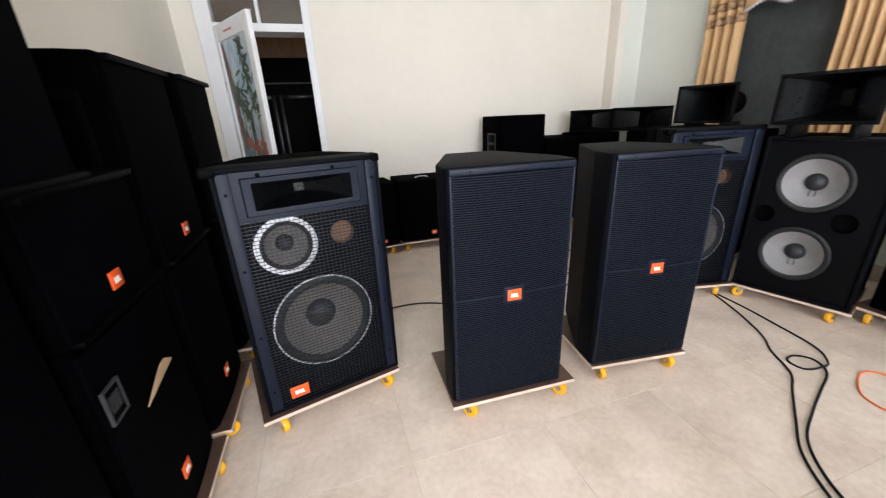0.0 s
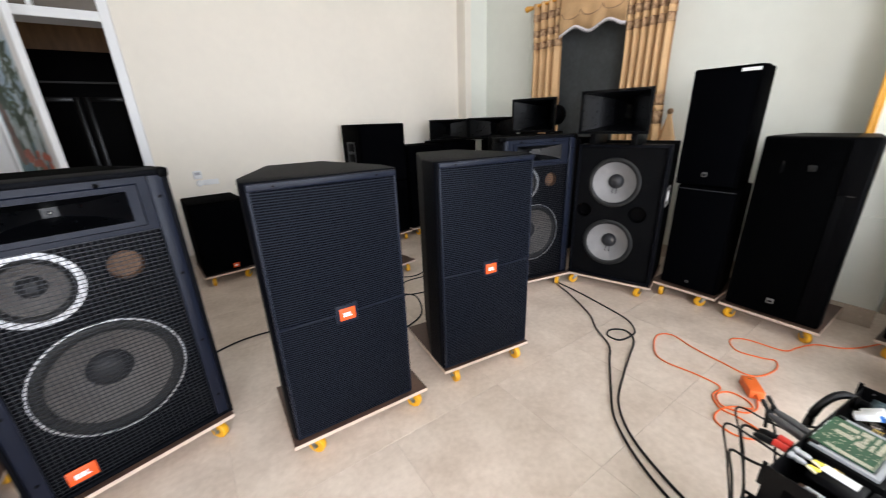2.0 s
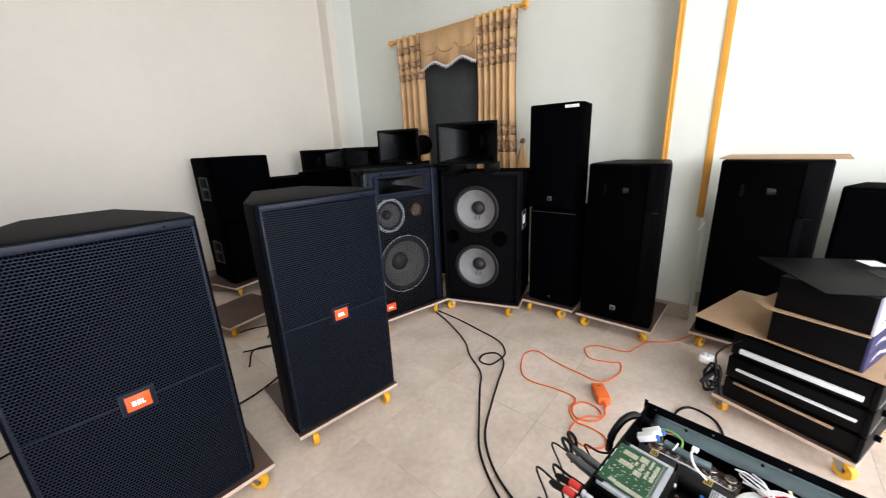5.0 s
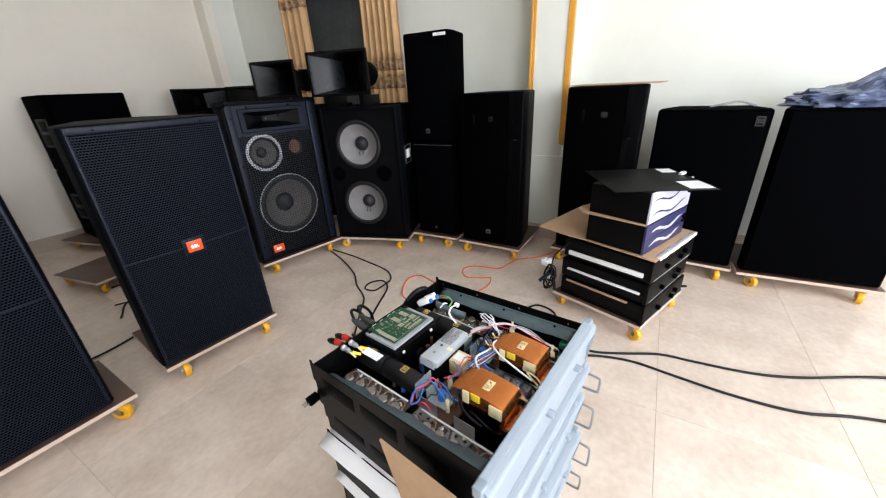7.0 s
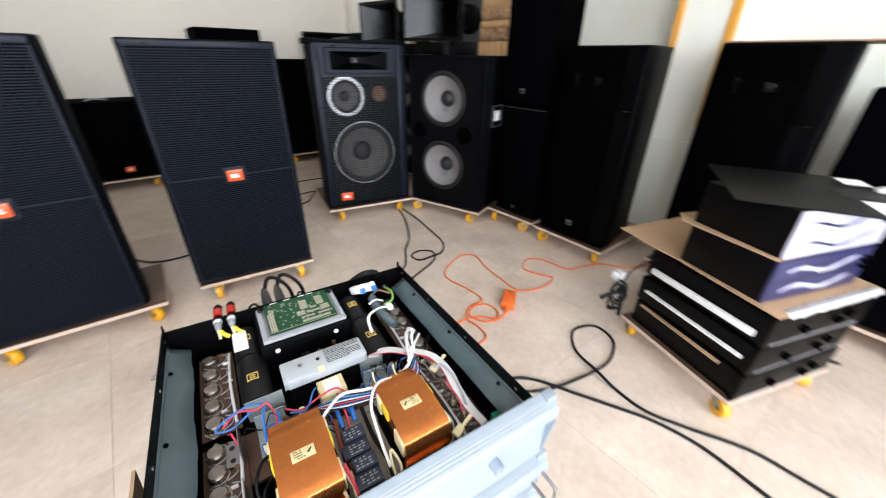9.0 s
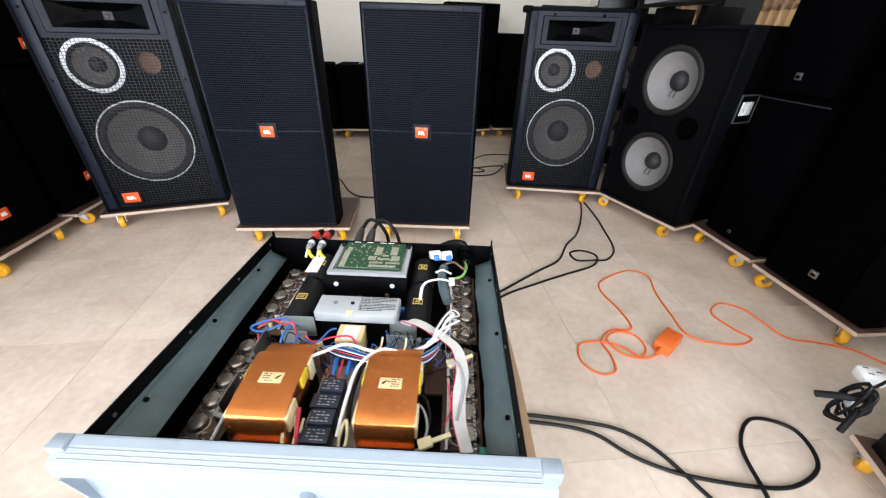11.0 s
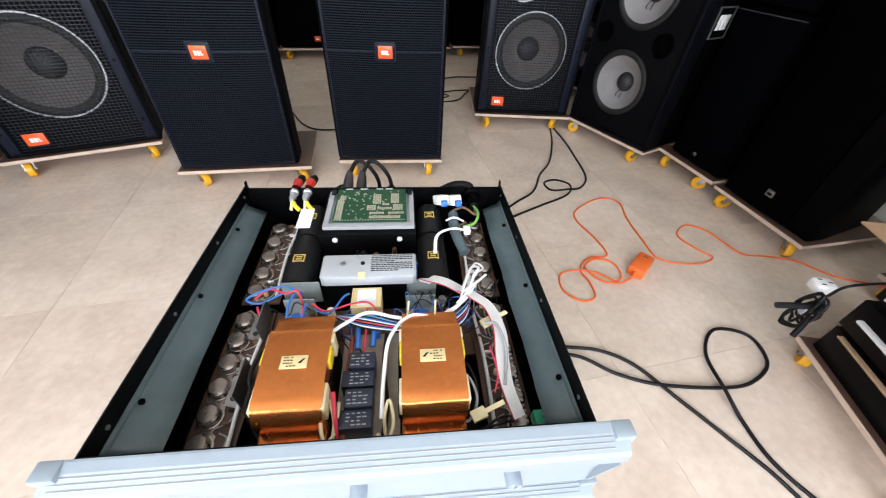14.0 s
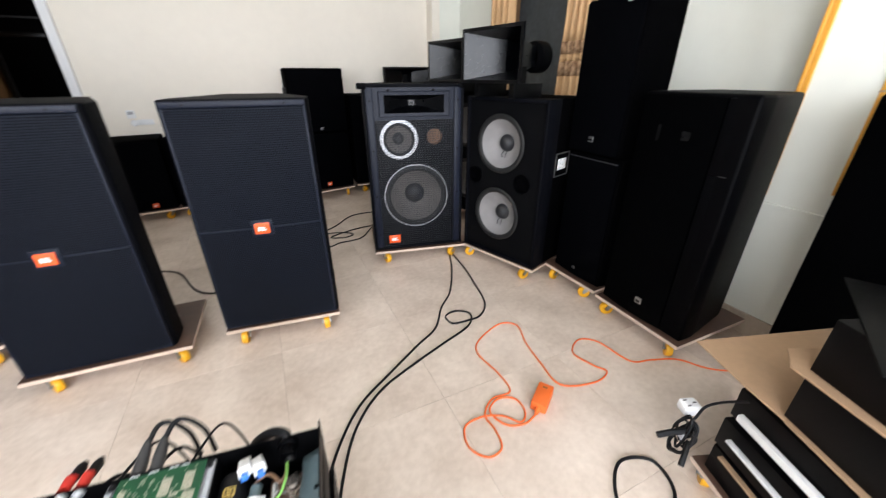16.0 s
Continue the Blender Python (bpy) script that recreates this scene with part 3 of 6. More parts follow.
def driver(parent, x, z, y, r, cone, ring=None, deep=0.07, name="woofer", cap=0.3, label=""):
    """A cone loudspeaker seen from its front: gasket, surround, cone, dust cap."""
    bm = bmesh.new()
    front_ring(bm, x, z, y, [(r * 0.82, -0.004), (r * 0.86, 0.004), (r * 0.93, 0.008), (r * 0.985, 0.004), (r, 0.0), (r, -0.006)])
    w = part(name, bm, RUBBER, parent, label, 60)
    bm = bmesh.new()
    front_ring(bm, x, z, y, [(r * 0.83, -0.003), (r * 0.6, -deep * 0.45), (r * cap, -deep), (r * cap * 0.9, -deep)])
    part("cone", bm, cone, w, smooth=60)
    bm = bmesh.new()
    front_ring(bm, x, z, y, [(r * cap, -deep), (r * cap * 0.93, -deep + 0.012), (r * cap * 0.7, -deep + 0.03), (r * cap * 0.35, -deep + 0.039), (0, -deep + 0.042)])
    part("dust_cap", bm, CAPG, w, smooth=60)
    if ring:
        bm = bmesh.new()
        front_ring(bm, x, z, y, [(r * 1.0, 0.0), (r * 1.0, 0.006), (ring, 0.006), (ring, 0.0)])
        part("gasket_ring", bm, CHROME, w, "bright metal gasket ring")
    return w


def cut_front(x0, x1, z0, z1, holes, y0=0.0, y1=0.02, n=48):
    """A front board with round holes, as one bmesh."""
    bm = bmesh.new()
    outer = [bm.verts.new((x, y0, z)) for x, z in ((x0, z0), (x1, z0), (x1, z1), (x0, z1))]
    edges = [bm.edges.new((outer[i], outer[(i + 1) % 4])) for i in range(4)]
    for hx, hz, r in holes:
        vs = [bm.verts.new((hx + r * math.cos(2 * math.pi * i / n), y0, hz + r * math.sin(2 * math.pi * i / n))) for i in range(n)]
        edges += [bm.edges.new((vs[i], vs[(i + 1) % n])) for i in range(n)]
    bmesh.ops.triangle_fill(bm, use_beauty=True, edges=edges)
    for f in list(bm.faces):
        c = f.calc_center_median()
        if any((c.x - hx) ** 2 + (c.z - hz) ** 2 < (r * 0.985) ** 2 for hx, hz, r in holes):
            bm.faces.remove(f)
    r = bmesh.ops.extrude_face_region(bm, geom=bm.faces[:])
    for v in r["geom"]:
        if isinstance(v, bmesh.types.BMVert):
            v.co.y = y1
    return bm


def three_way(m, label):
    """Tall stage speaker: wide horn, mid driver and big woofer behind a wire grille, between metal rails."""
    t = thing("stage_speaker", m, label, "speaker", "three-way stage speakers")
    W, Hh, D = 0.635, 1.095, 0.46
    w2 = W / 2
    back = 0.17
    bm = bmesh.new()  # shell: tapered body open at the front
    plan = [(-w2, 0.0), (w2, 0.0), (w2, 0.16), (back, D), (-back, D), (-w2, 0.16)]
    prism(bm, [(x * 0.999, y + 0.135) if y < 0.01 else (x, y) for x, y in plan], 0.0, Hh, 0.008)
    part("cabinet", bm, CARPET, t, "black carpeted tapered cabinet")
    bm = bmesh.new()
    for b in ((-w2, -w2 + 0.018, -0.005, 0.145, 0, Hh), (w2 - 0.018, w2, -0.005, 0.145, 0, Hh), (-w2 + 0.01, w2 - 0.01, -0.002, 0.145, Hh - 0.02, Hh), (-w2 + 0.01, w2 - 0.01, -0.002, 0.145, 0, 0.02)):
        box(bm, *b, 0.007)
    part("front_rim", bm, BLACKP, t, "black rounded front rim")
    mid, port, wof = (-0.105, 0.762, 0.104), (0.13, 0.775, 0.052), (-0.004, 0.376, 0.216)
    bm = cut_front(-w2 + 0.018, w2 - 0.018, 0.02, 0.885, [mid, port, wof], 0.03, 0.05)
    part("baffle", bm, BLACKP, t)
    driver(t, wof[0], wof[1], 0.03, wof[2], CONED, wof[2] + 0.0065, 0.085, "woofer", 0.33, "dark brown paper cone woofer")
    driver(t, mid[0], mid[1], 0.03, mid[2], CONED, mid[2] + 0.02, 0.05, "mid_driver", 0.36, "dark brown paper cone mid driver")
    bm = bmesh.new()
    front_ring(bm, port[0], port[1], 0.03, [(port[2], 0.0), (port[2] * 0.97, -0.035), (0, -0.036)], 32)
    part("port", bm, BROWN, t, "bare brown wooden port")
    # horn panel with a flared mouth
    bm = bmesh.new()
    x0, x1, z0, z1 = -w2 + 0.018, w2 - 0.018, 0.885, Hh - 0.02
    mx, mz0, mz1 = 0.19, 0.925, 1.03
    rings = [[(x0, z0), (x1, z0), (x1, z1), (x0, z1)], [(-mx - 0.035, mz0 - 0.022), (mx + 0.035, mz0 - 0.022), (mx + 0.035, mz1 + 0.022), (-mx - 0.035, mz1 + 0.022)],
             [(-mx - 0.03, mz0 - 0.018), (mx + 0.03, mz0 - 0.018), (mx + 0.03, mz1 + 0.018), (-mx - 0.03, mz1 + 0.018)], [(-mx, mz0), (mx, mz0), (mx, mz1), (-mx, mz1)],
             [(-mx * 0.55, 0.952), (mx * 0.55, 0.952), (mx * 0.55, 1.004), (-mx * 0.55, 1.004)], [(-0.02, 0.962), (0.02, 0.962), (0.02, 0.995), (-0.02, 0.995)]]
    ys = [0.012, 0.012, 0.004, 0.006, 0.08, 0.13]
    vr = [[bm.verts.new((x, y, z)) for x, z in q] for q, y in zip(rings, ys)]
    for a, b in zip(vr, vr[1:]):
        for i in range(4):
            bm.faces.new((a[i], a[(i + 1) % 4], b[(i + 1) % 4], b[i]))
    bm.faces.new(vr[-1])
    inner = [f for f in bm.faces if f.calc_center_median().y > 0.0055 and max(abs(v.co.x) for v in f.verts) < mx + 0.02]
    hm = bmesh.new()
    for f in inner:
        hm.faces.new([hm.verts.new(v.co) for v in f.verts])
    bmesh.ops.delete(bm, geom=inner, context="FACES_ONLY")
    bmesh.ops.remove_doubles(hm, verts=hm.verts[:], dist=0.0001)
    hp = part("horn_panel", bm, RAIL, t, "blue-black moulded horn panel", 20)
    part("horn_mouth", hm, HORN, hp, "satin black horn mouth", 20)
    bm = bmesh.new()
    bmesh.ops.create_uvsphere(bm, u_segments=12, v_segments=8, radius=0.006, matrix=Matrix.Translation((0, 0.125, 0.978)))
    part("throat", bm, STEEL, hp)
    for x, z in ((-0.16, 1.058), (0.12, 1.058), (-0.27, 1.03), (0.27, 0.9), (-0.27, 0.9)):
        bm = bmesh.new()
        front_ring(bm, x, z, 0.012, [(0.008, 0), (0.008, 0.003), (0.005, 0.005), (0, 0.005)], 12)
        part("screw", bm, PLAST, hp)
    for s in (-1, 1):
        xa, xb = sorted((s * (w2 - 0.018), s * (w2 - 0.062)))
        rail = solid("side_rail", RAIL, t, "blue-black metal side rail", b=(xa, xb, -0.004, 0.014, 0.02, Hh - 0.02), bevel=0.003)
        for z in (0.12, 0.4, 0.7, 1.0):
            bm = bmesh.new()
            front_ring(bm, (xa + xb) / 2, z, -0.004, [(0.006, 0), (0.006, 0.002), (0, 0.003)], 10)
            part("screw", bm, PLAST, rail)
    bm = bmesh.new()  # wire grille
    gx0, gx1, gz0, gz1, p = -w2 + 0.062, w2 - 0.062, 0.025, 0.884, 0.0175
    k = int((gx1 - gx0) / p)
    for i in range(k + 1):
        x = gx0 + (gx1 - gx0) * i / k
        box(bm, x - 0.001, x + 0.001, 0.0095, 0.0115, gz0, gz1)
    k = int((gz1 - gz0) / 0.0148)
    for i in range(k + 1):
        z = gz0 + (gz1 - gz0) * i / k
        box(bm, gx0, gx1, 0.0070, 0.0095, z - 0.0013, z + 0.0013)
    part("wire_grille", bm, WIRE, t, "black square wire grille", 0)
    badge(t, -0.175, 0.078, 0.002, 0.08, 0.058)
    for s in (-1, 1):
        bm = bmesh.new()
        box(bm, s * w2 - 0.03, s * w2 + 0.004 * s + (0.03 if s < 0 else 0), -0.01, 0.06, Hh - 0.03, Hh + 0.004, 0.008) if s < 0 else box(bm, w2 - 0.03, w2 + 0.004, -0.01, 0.06, Hh - 0.03, Hh + 0.004, 0.008)
        part("corner_protector", bm, PLAST, t)
    return t


def grille_speaker(m, label):
    """Trapezoid speaker with a full perforated front, a seam and a framed badge."""
    t = thing("grille_speaker", m, label, "speaker", "perforated grille speakers")
    w2, g2, Hh = 0.274, 0.26, 1.058
    bm = bmesh.new()
    prism(bm, [(-w2, 0.02), (-g2 - 0.002, 0.004), (g2 + 0.002, 0.004), (w2, 0.02), (w2, 0.14), (0.128, 0.53), (-0.128, 0.53), (-w2, 0.14)], 0, Hh, 0.008, 3)
    part("cabinet", bm, BLACKP, t, "black textured trapezoid cabinet")
    fr = bmesh.new()
    for b in ((-g2, g2, -0.008, 0.018, Hh - 0.03, Hh - 0.006), (-g2, g2, -0.004, 0.018, 0.006, 0.022), (-g2, -g2 + 0.009, -0.006, 0.018, 0.022, Hh - 0.03), (g2 - 0.009, g2, -0.006, 0.018, 0.022, Hh - 0.03)):
        box(fr, *b, 0.003)
    part("front_frame", fr, RAIL, t, "blue-black metal front frame")
    for x in (-0.18, 0.18):
        bm = bmesh.new()
        front_ring(bm, x, Hh - 0.018, -0.008, [(0.004, 0), (0.004, 0.0015), (0, 0.002)], 10)
        part("screw", bm, PLAST, t)
    for z0, z1 in ((0.022, 0.518), (0.524, Hh - 0.03)):
        bm = bmesh.new()
        n = 10
        rows = []
        for z in (z0, z1):
            rows.append([bm.verts.new((-g2 + 0.009 + (2 * g2 - 0.018) * i / n, -0.004 - 0.014 * (1 - (2 * i / n - 1) ** 2), z)) for i in range(n + 1)])
        for i in range(n):
            bm.faces.new((rows[0][i], rows[0][i + 1], rows[1][i + 1], rows[1][i]))
        r = bmesh.ops.extrude_face_region(bm, geom=bm.faces[:])
        for v in r["geom"]:
            if isinstance(v, bmesh.types.BMVert):
                v.co.y = 0.011
        part("grille", bm, PERF, t, "perforated blue-black steel grille", 40)
    solid("seam_strip", RAIL, t, b=(-g2 + 0.009, g2 - 0.009, -0.017, 0.01, 0.5185, 0.5235), bevel=0.001)
    badge(t, 0, 0.521, -0.021, 0.062, 0.05, (0.088, 0.074))
    return t


def twin_woofer(m, label):
    """Large open-fronted cabinet with two grey cones and two ports."""
    t = thing("twin_woofer_cabinet", m, label, "speaker", "twin woofer cabinets")
    w2, Hh, D = 0.3, 1.02, 0.5
    bm = bmesh.new()
    prism(bm, [(-w2, 0.115), (w2, 0.115), (w2, D), (-w2, D)], 0, Hh, 0.006)
    part("cabinet", bm, CARPET, t, "black carpeted square cabinet")
    bm = bmesh.new()
    for b in ((-w2, -w2 + 0.02, 0, 0.125, 0, Hh), (w2 - 0.02, w2, 0, 0.125, 0, Hh), (-w2 + 0.02, w2 - 0.02, 0, 0.125, Hh - 0.02, Hh), (-w2 + 0.02, w2 - 0.02, 0, 0.125, 0, 0.02)):
        box(bm, *b, 0.004)
    part("front_rim", bm, BLACKP, t, "black rim round the baffle")
    ws = [(-0.032, 0.75, 0.18), (-0.032, 0.292, 0.18)]
    ports = [(-0.225, 0.53, 0.05), (0.15, 0.53, 0.055)]
    bm = cut_front(-w2 + 0.02, w2 - 0.02, 0.02, Hh - 0.02, ws + ports, 0.018, 0.04)
    part("baffle", bm, BAFFLE, t)
    for x, z, r in ws:
        w = driver(t, x, z, 0.018, r, CONEG, None, 0.075, "woofer", 0.3, "grey paper cone woofer")
        bm = bmesh.new()
        for k in (-1, 1):
            tube(bm, [(x + k * 0.012, 0.018 + 0.058, z - 0.05), (x + k * 0.016, 0.02 + 0.04, z - 0.072), (x + k * 0.011, 0.018 + 0.045, z - 0.085)], 0.0022, 6)
        part("lead_wires", bm, CABLE, w)
    for x, z, r in ports:
        bm = bmesh.new()
        front_ring(bm, x, z, 0.018, [(r * 1.12, 0.0), (r * 1.1, 0.004), (r, 0.002), (r * 0.94, -0.02), (r * 0.9, -0.028), (0, -0.029)], 32)
        part("port", bm, PLAST, t, "round black plastic port")
    return t


def plain_speaker(m, label, w, h, d, grille, name="speaker_cabinet", wing=False, logo=None, back=None, group="", horn=False, handle=0.0):
    """A boxy or tapered cabinet with rounded edges and a bowed grille."""
    t = thing(name, m, label, "speaker", group)
    w2 = w / 2
    b2 = back if back else w2
    bm = bmesh.new()
    prism(bm, [(-w2, 0.012), (w2, 0.012), (w2, 0.1), (b2, d), (-b2, d), (-w2, 0.1)], 0, h, 0.014, 3)
    part("cabinet", bm, PLAST if wing else CARPET, t)
    x1 = w2 - (0.105 if wing else 0.014)
    bm = bmesh.new()
    n, rows = 12, []
    for z in (0.014, h - 0.014):
        rows.append([bm.verts.new((-w2 + 0.014 + (x1 + w2 - 0.014) * i / n, 0.002 - 0.012 * (1 - (2 * i / n - 1) ** 2), z)) for i in range(n + 1)])
    for i in range(n):
        bm.faces.new((rows[0][i], rows[0][i + 1], rows[1][i + 1], rows[1][i]))
    r = bmesh.ops.extrude_face_region(bm, geom=bm.faces[:])
    for v in r["geom"]:
        if isinstance(v, bmesh.types.BMVert):
            v.co.y = 0.0135
    part("grille", bm, grille, t, "", 40)
    if wing:
        for z0, z1 in ((0.014, h * 0.72), (h * 0.725, h - 0.014)):
            bm = bmesh.new()
            prism(bm, [(x1 + 0.004, 0.002), (w2 - 0.004, 0.03), (w2 - 0.004, 0.05), (x1 + 0.004, 0.05)], z0, z1, 0.004)
            part("side_wing", bm, PLAST, t, "satin black side wing")
        # glossy insert on the grille, stands in for the gleam of the horn inside
        bm = bmesh.new()
        prism(bm, [(-0.12, -0.0085), (0.03, -0.0095), (0.03, -0.004), (-0.12, -0.004)], h - 0.2, h - 0.13, 0.002)
        for v in bm.verts:
            if v.co.x > 0:
                v.co.z = h - 0.165 + (v.co.z - h + 0.165) * 0.45
        part("horn_gleam", bm, HORN, t, "glossy dark insert imitating the horn gleam behind the grille")
        solid("wing_mark", STEEL, t, "small silver mark on the wing", b=(x1 + 0.04, x1 + 0.072, 0.012, 0.022, h * 0.7222, h * 0.7242))
    if logo:
        lx, lz, lw, lh, kind = logo
        if kind == "dot":
            lg = solid("logo_plate", STEEL, t, "small silver logo plate", b=(lx - lw / 2, lx + lw / 2, -0.014, -0.006, lz - lh / 2, lz + lh / 2), bevel=0.002)
            solid("mark", PLAST, lg, b=(lx - lw * 0.3, lx + lw * 0.3, -0.0155, -0.0138, lz - lh * 0.25, lz + lh * 0.1))
        elif kind == "frame":
            framed_logo(t, lx, -0.012, lz, lw, lh, CAPG, CAPG)
        else:
            badge(t, lx, lz, -0.01, lw, lh)
    if handle:
        for s in (-1, 1):
            bm = bmesh.new()
            xs = s * (w2 + (b2 - w2) * 0.35)
            for k in (-1, 1):
                box(bm, xs - 0.01, xs + 0.01, d * 0.3, d * 0.58, handle + k * 0.055 - 0.04, handle + k * 0.055 + 0.04, 0.008)
            hr = part("handle_recess", bm, PLAST, t)
            bm = bmesh.new()
            for y0, y1, z0, z1 in ((0.26, 0.3, -0.11, 0.11), (0.58, 0.62, -0.11, 0.11), (0.3, 0.58, 0.095, 0.11), (0.3, 0.58, -0.11, -0.095), (0.3, 0.58, -0.012, 0.012)):
                box(bm, xs - 0.014, xs + 0.014, d * y0, d * y1, handle + z0, handle + z1, 0.003)
            part("handle_rim", bm, CAPG, hr, "dull grey moulded handle rim")
    return t


def framed_logo(t, x, y, z, w, h, mark=None, rim=None):
    mark, rim = mark or WHITE, rim or STEEL
    bm = bmesh.new()
    e = 0.006
    for b in ((x - w / 2, x - w / 2 + e, z - h / 2, z + h / 2), (x + w / 2 - e, x + w / 2, z - h / 2, z + h / 2), (x - w / 2 + e, x + w / 2 - e, z - h / 2, z - h / 2 + e), (x - w / 2 + e, x + w / 2 - e, z + h / 2 - e, z + h / 2)):
        box(bm, b[0], b[1], y - 0.004, y + 0.004, b[2], b[3])
    fl = part("logo_frame", bm, rim, t, "thin silver frame of a logo plate")
    solid("logo_backing", PLAST, fl, b=(x - w / 2 + e, x + w / 2 - e, y, y + 0.004, z - h / 2 + e, z + h / 2 - e))
    bm = bmesh.new()
    for a, b in ((-0.3, -0.14), (-0.08, 0.08), (0.14, 0.3)):
        box(bm, x + a * w, x + b * w, y - 0.003, y + 0.001, z - 0.22 * h, z + 0.25 * h)
    part("mark", bm, mark, fl)


def big_horn(m, label, w, h, d, group, low=False):
    """A square-mouthed horn with its flare, flange, throat and compression driver."""
    t = thing("horn_flare", m, label, "horn", group)
    bm = bmesh.new()
    rings = [(w / 2, h / 2, 0.0), (w / 2, h / 2, 0.012), (w / 2 - 0.018, h / 2 - 0.018, 0.0), (w / 2 - 0.03, h / 2 - 0.02, 0.02), (w * 0.27, h * 0.36, d * 0.3), (0.06, h * 0.3, d * 0.55), (0.03, 0.05, d)]
    order = [rings[1], rings[0], rings[2]] + rings[3:]
    vr = [[bm.verts.new((sx * a, y, h / 2 + sz * b)) for sx, sz in ((-1, -1), (1, -1), (1, 1), (-1, 1))] for a, b, y in order]
    for a, b in zip(vr, vr[1:]):
        for i in range(4):
            bm.faces.new((a[i], a[(i + 1) % 4], b[(i + 1) % 4], b[i]))
    bm.faces.new(vr[-1])
    part("flare", bm, HORN, t, "satin black flared horn mouth", 20)
    bm = bmesh.new()
    lathe(bm, [(0.05, 0), (0.085, 0.01), (0.09, 0.03), (0.09, 0.09), (0.075, 0.11), (0, 0.11)], Matrix.Translation((0, d - 0.005, h / 2)) @ Matrix.Rotation(radians(-90), 4, "X"), 28)
    part("compression_driver", bm, PLAST, t)
    for s in (-1, 1):
        if not low:
            solid("mounting_block", BLACKM, t, "black mounting block", b=(s * w * 0.3 - 0.02, s * w * 0.3 + 0.02, 0.04, d * 0.8, -0.075, 0.0), bevel=0.003)
        solid("mounting_bracket", BLACKM, t, b=(s * w * 0.3 - 0.012, s * w * 0.3 + 0.012, d * 0.3, d * 0.4, -0.002, h * 0.3))
    return t


def from_ends(ax, ay, bx, by):
    """Middle and turn of a front that runs from its left end a to its right end b."""
    return (ax + bx) / 2, (ay + by) / 2, math.degrees(math.atan2(by - ay, bx - ax))


ON = 0.1
DIMG = mat("dull_grey_frame", (0.055, 0.055, 0.06), 0.4, 0.3)
# three-way pair
cx, cy, rz = from_ends(-0.353, 1.478, 0.267, 1.638)
dolly(cx - 0.012, cy - 0.03, rz, 0.66, 0.56)
three_way(pose(cx, cy, ON, 0, 0, rz), "tall blue-black three-way stage speaker with wire grille on a castor board")
cx, cy, rz = from_ends(2.125, 1.84, 2.735, 1.71)
dolly(cx, cy - 0.03, rz, 0.66, 0.56)
three_way(pose(cx, cy, ON, 0, 0, rz), "tall blue-black three-way stage speaker beside the twin woofer cabinet")
# perforated pair
cx, cy, rz = from_ends(0.458, 1.27, 0.988, 1.247)
dolly(cx + 0.025, cy - 0.024, rz, 0.62, 0.43)
grille_speaker(pose(cx, cy, ON, 0, 0, rz), "blue-black speaker with perforated grille on an oversized castor board")
cx, cy, rz = from_ends(1.203, 1.277, 1.726, 1.212)
dolly(cx, cy - 0.015, rz, 0.545, 0.5)
grille_speaker(pose(cx, cy, ON, 0, 0, rz), "blue-black speaker with perforated grille on a castor board")
# twin woofer cabinets with horns
cx, cy, rz = from_ends(2.76, 1.7, 2.95, 1.125)
dolly(cx - 0.01, cy, rz, 0.63, 0.55)
twin_woofer(pose(cx, cy, ON, 0, 0, rz), "black cabinet with two open grey woofers below a horn")
plate = thing("logo_plate", pose(cx, cy, ON, 0, 0, rz) @ pose(0.302, 0.2, 0.652, 0, 0, 90), "silver framed logo plate on the cabinet side", "logo plate")
framed_logo(plate, 0, 0, 0, 0.15, 0.14)
dolly(3.12, 2.33, rz, 0.63, 0.55)
twin_woofer(pose(3.12, 2.33, ON, 0, 0, rz), "black twin woofer cabinet standing behind the front row")
hx, hy, hr = from_ends(2.705, 1.672, 2.81, 1.225)
big_horn(pose(hx, hy, 1.196, 0, 0, hr), "large black square-mouthed horn on the twin woofer cabinet", 0.46, 0.283, 0.36, "horns")
hx, hy, hr = from_ends(2.825, 2.466, 2.913, 2.052)
big_horn(pose(hx, hy, 1.196, 0, 0, hr), "black square-mouthed horn on the cabinet behind", 0.42, 0.277, 0.36, "horns")
# slim stack
cx, cy, rz = 3.125, 0.975, -90
dolly(cx - 0.02, cy, -88, 0.43, 0.48)
lowslim = plain_speaker(pose(cx + 0.015, cy - 0.018, ON, 0, 0, rz), "slim black lower cabinet with small silver logo", 0.365, 0.745, 0.38, CLOTH, back=0.14, group="slim stacked cabinets", logo=(0.0, 0.06, 0.02, 0.016, "dot"))
solid("top_trim", DIMG, lowslim, "thin dull silver trim line", b=(-0.172, 0.172, -0.0125, -0.007, 0.722, 0.726))
top = plain_speaker(pose(cx + 0.01, cy + 0.005, ON + 0.747, 0, 0, rz), "slim black upper cabinet with a paper tag", 0.36, 0.725, 0.3, CLOTH, back=0.16, group="slim stacked cabinets", logo=(0.0, 0.08, 0.032, 0.03, "dot"))
solid("paper_tag", PAPER, top, "white paper tag", b=(0.085, 0.178, -0.013, -0.008, 0.688, 0.706))
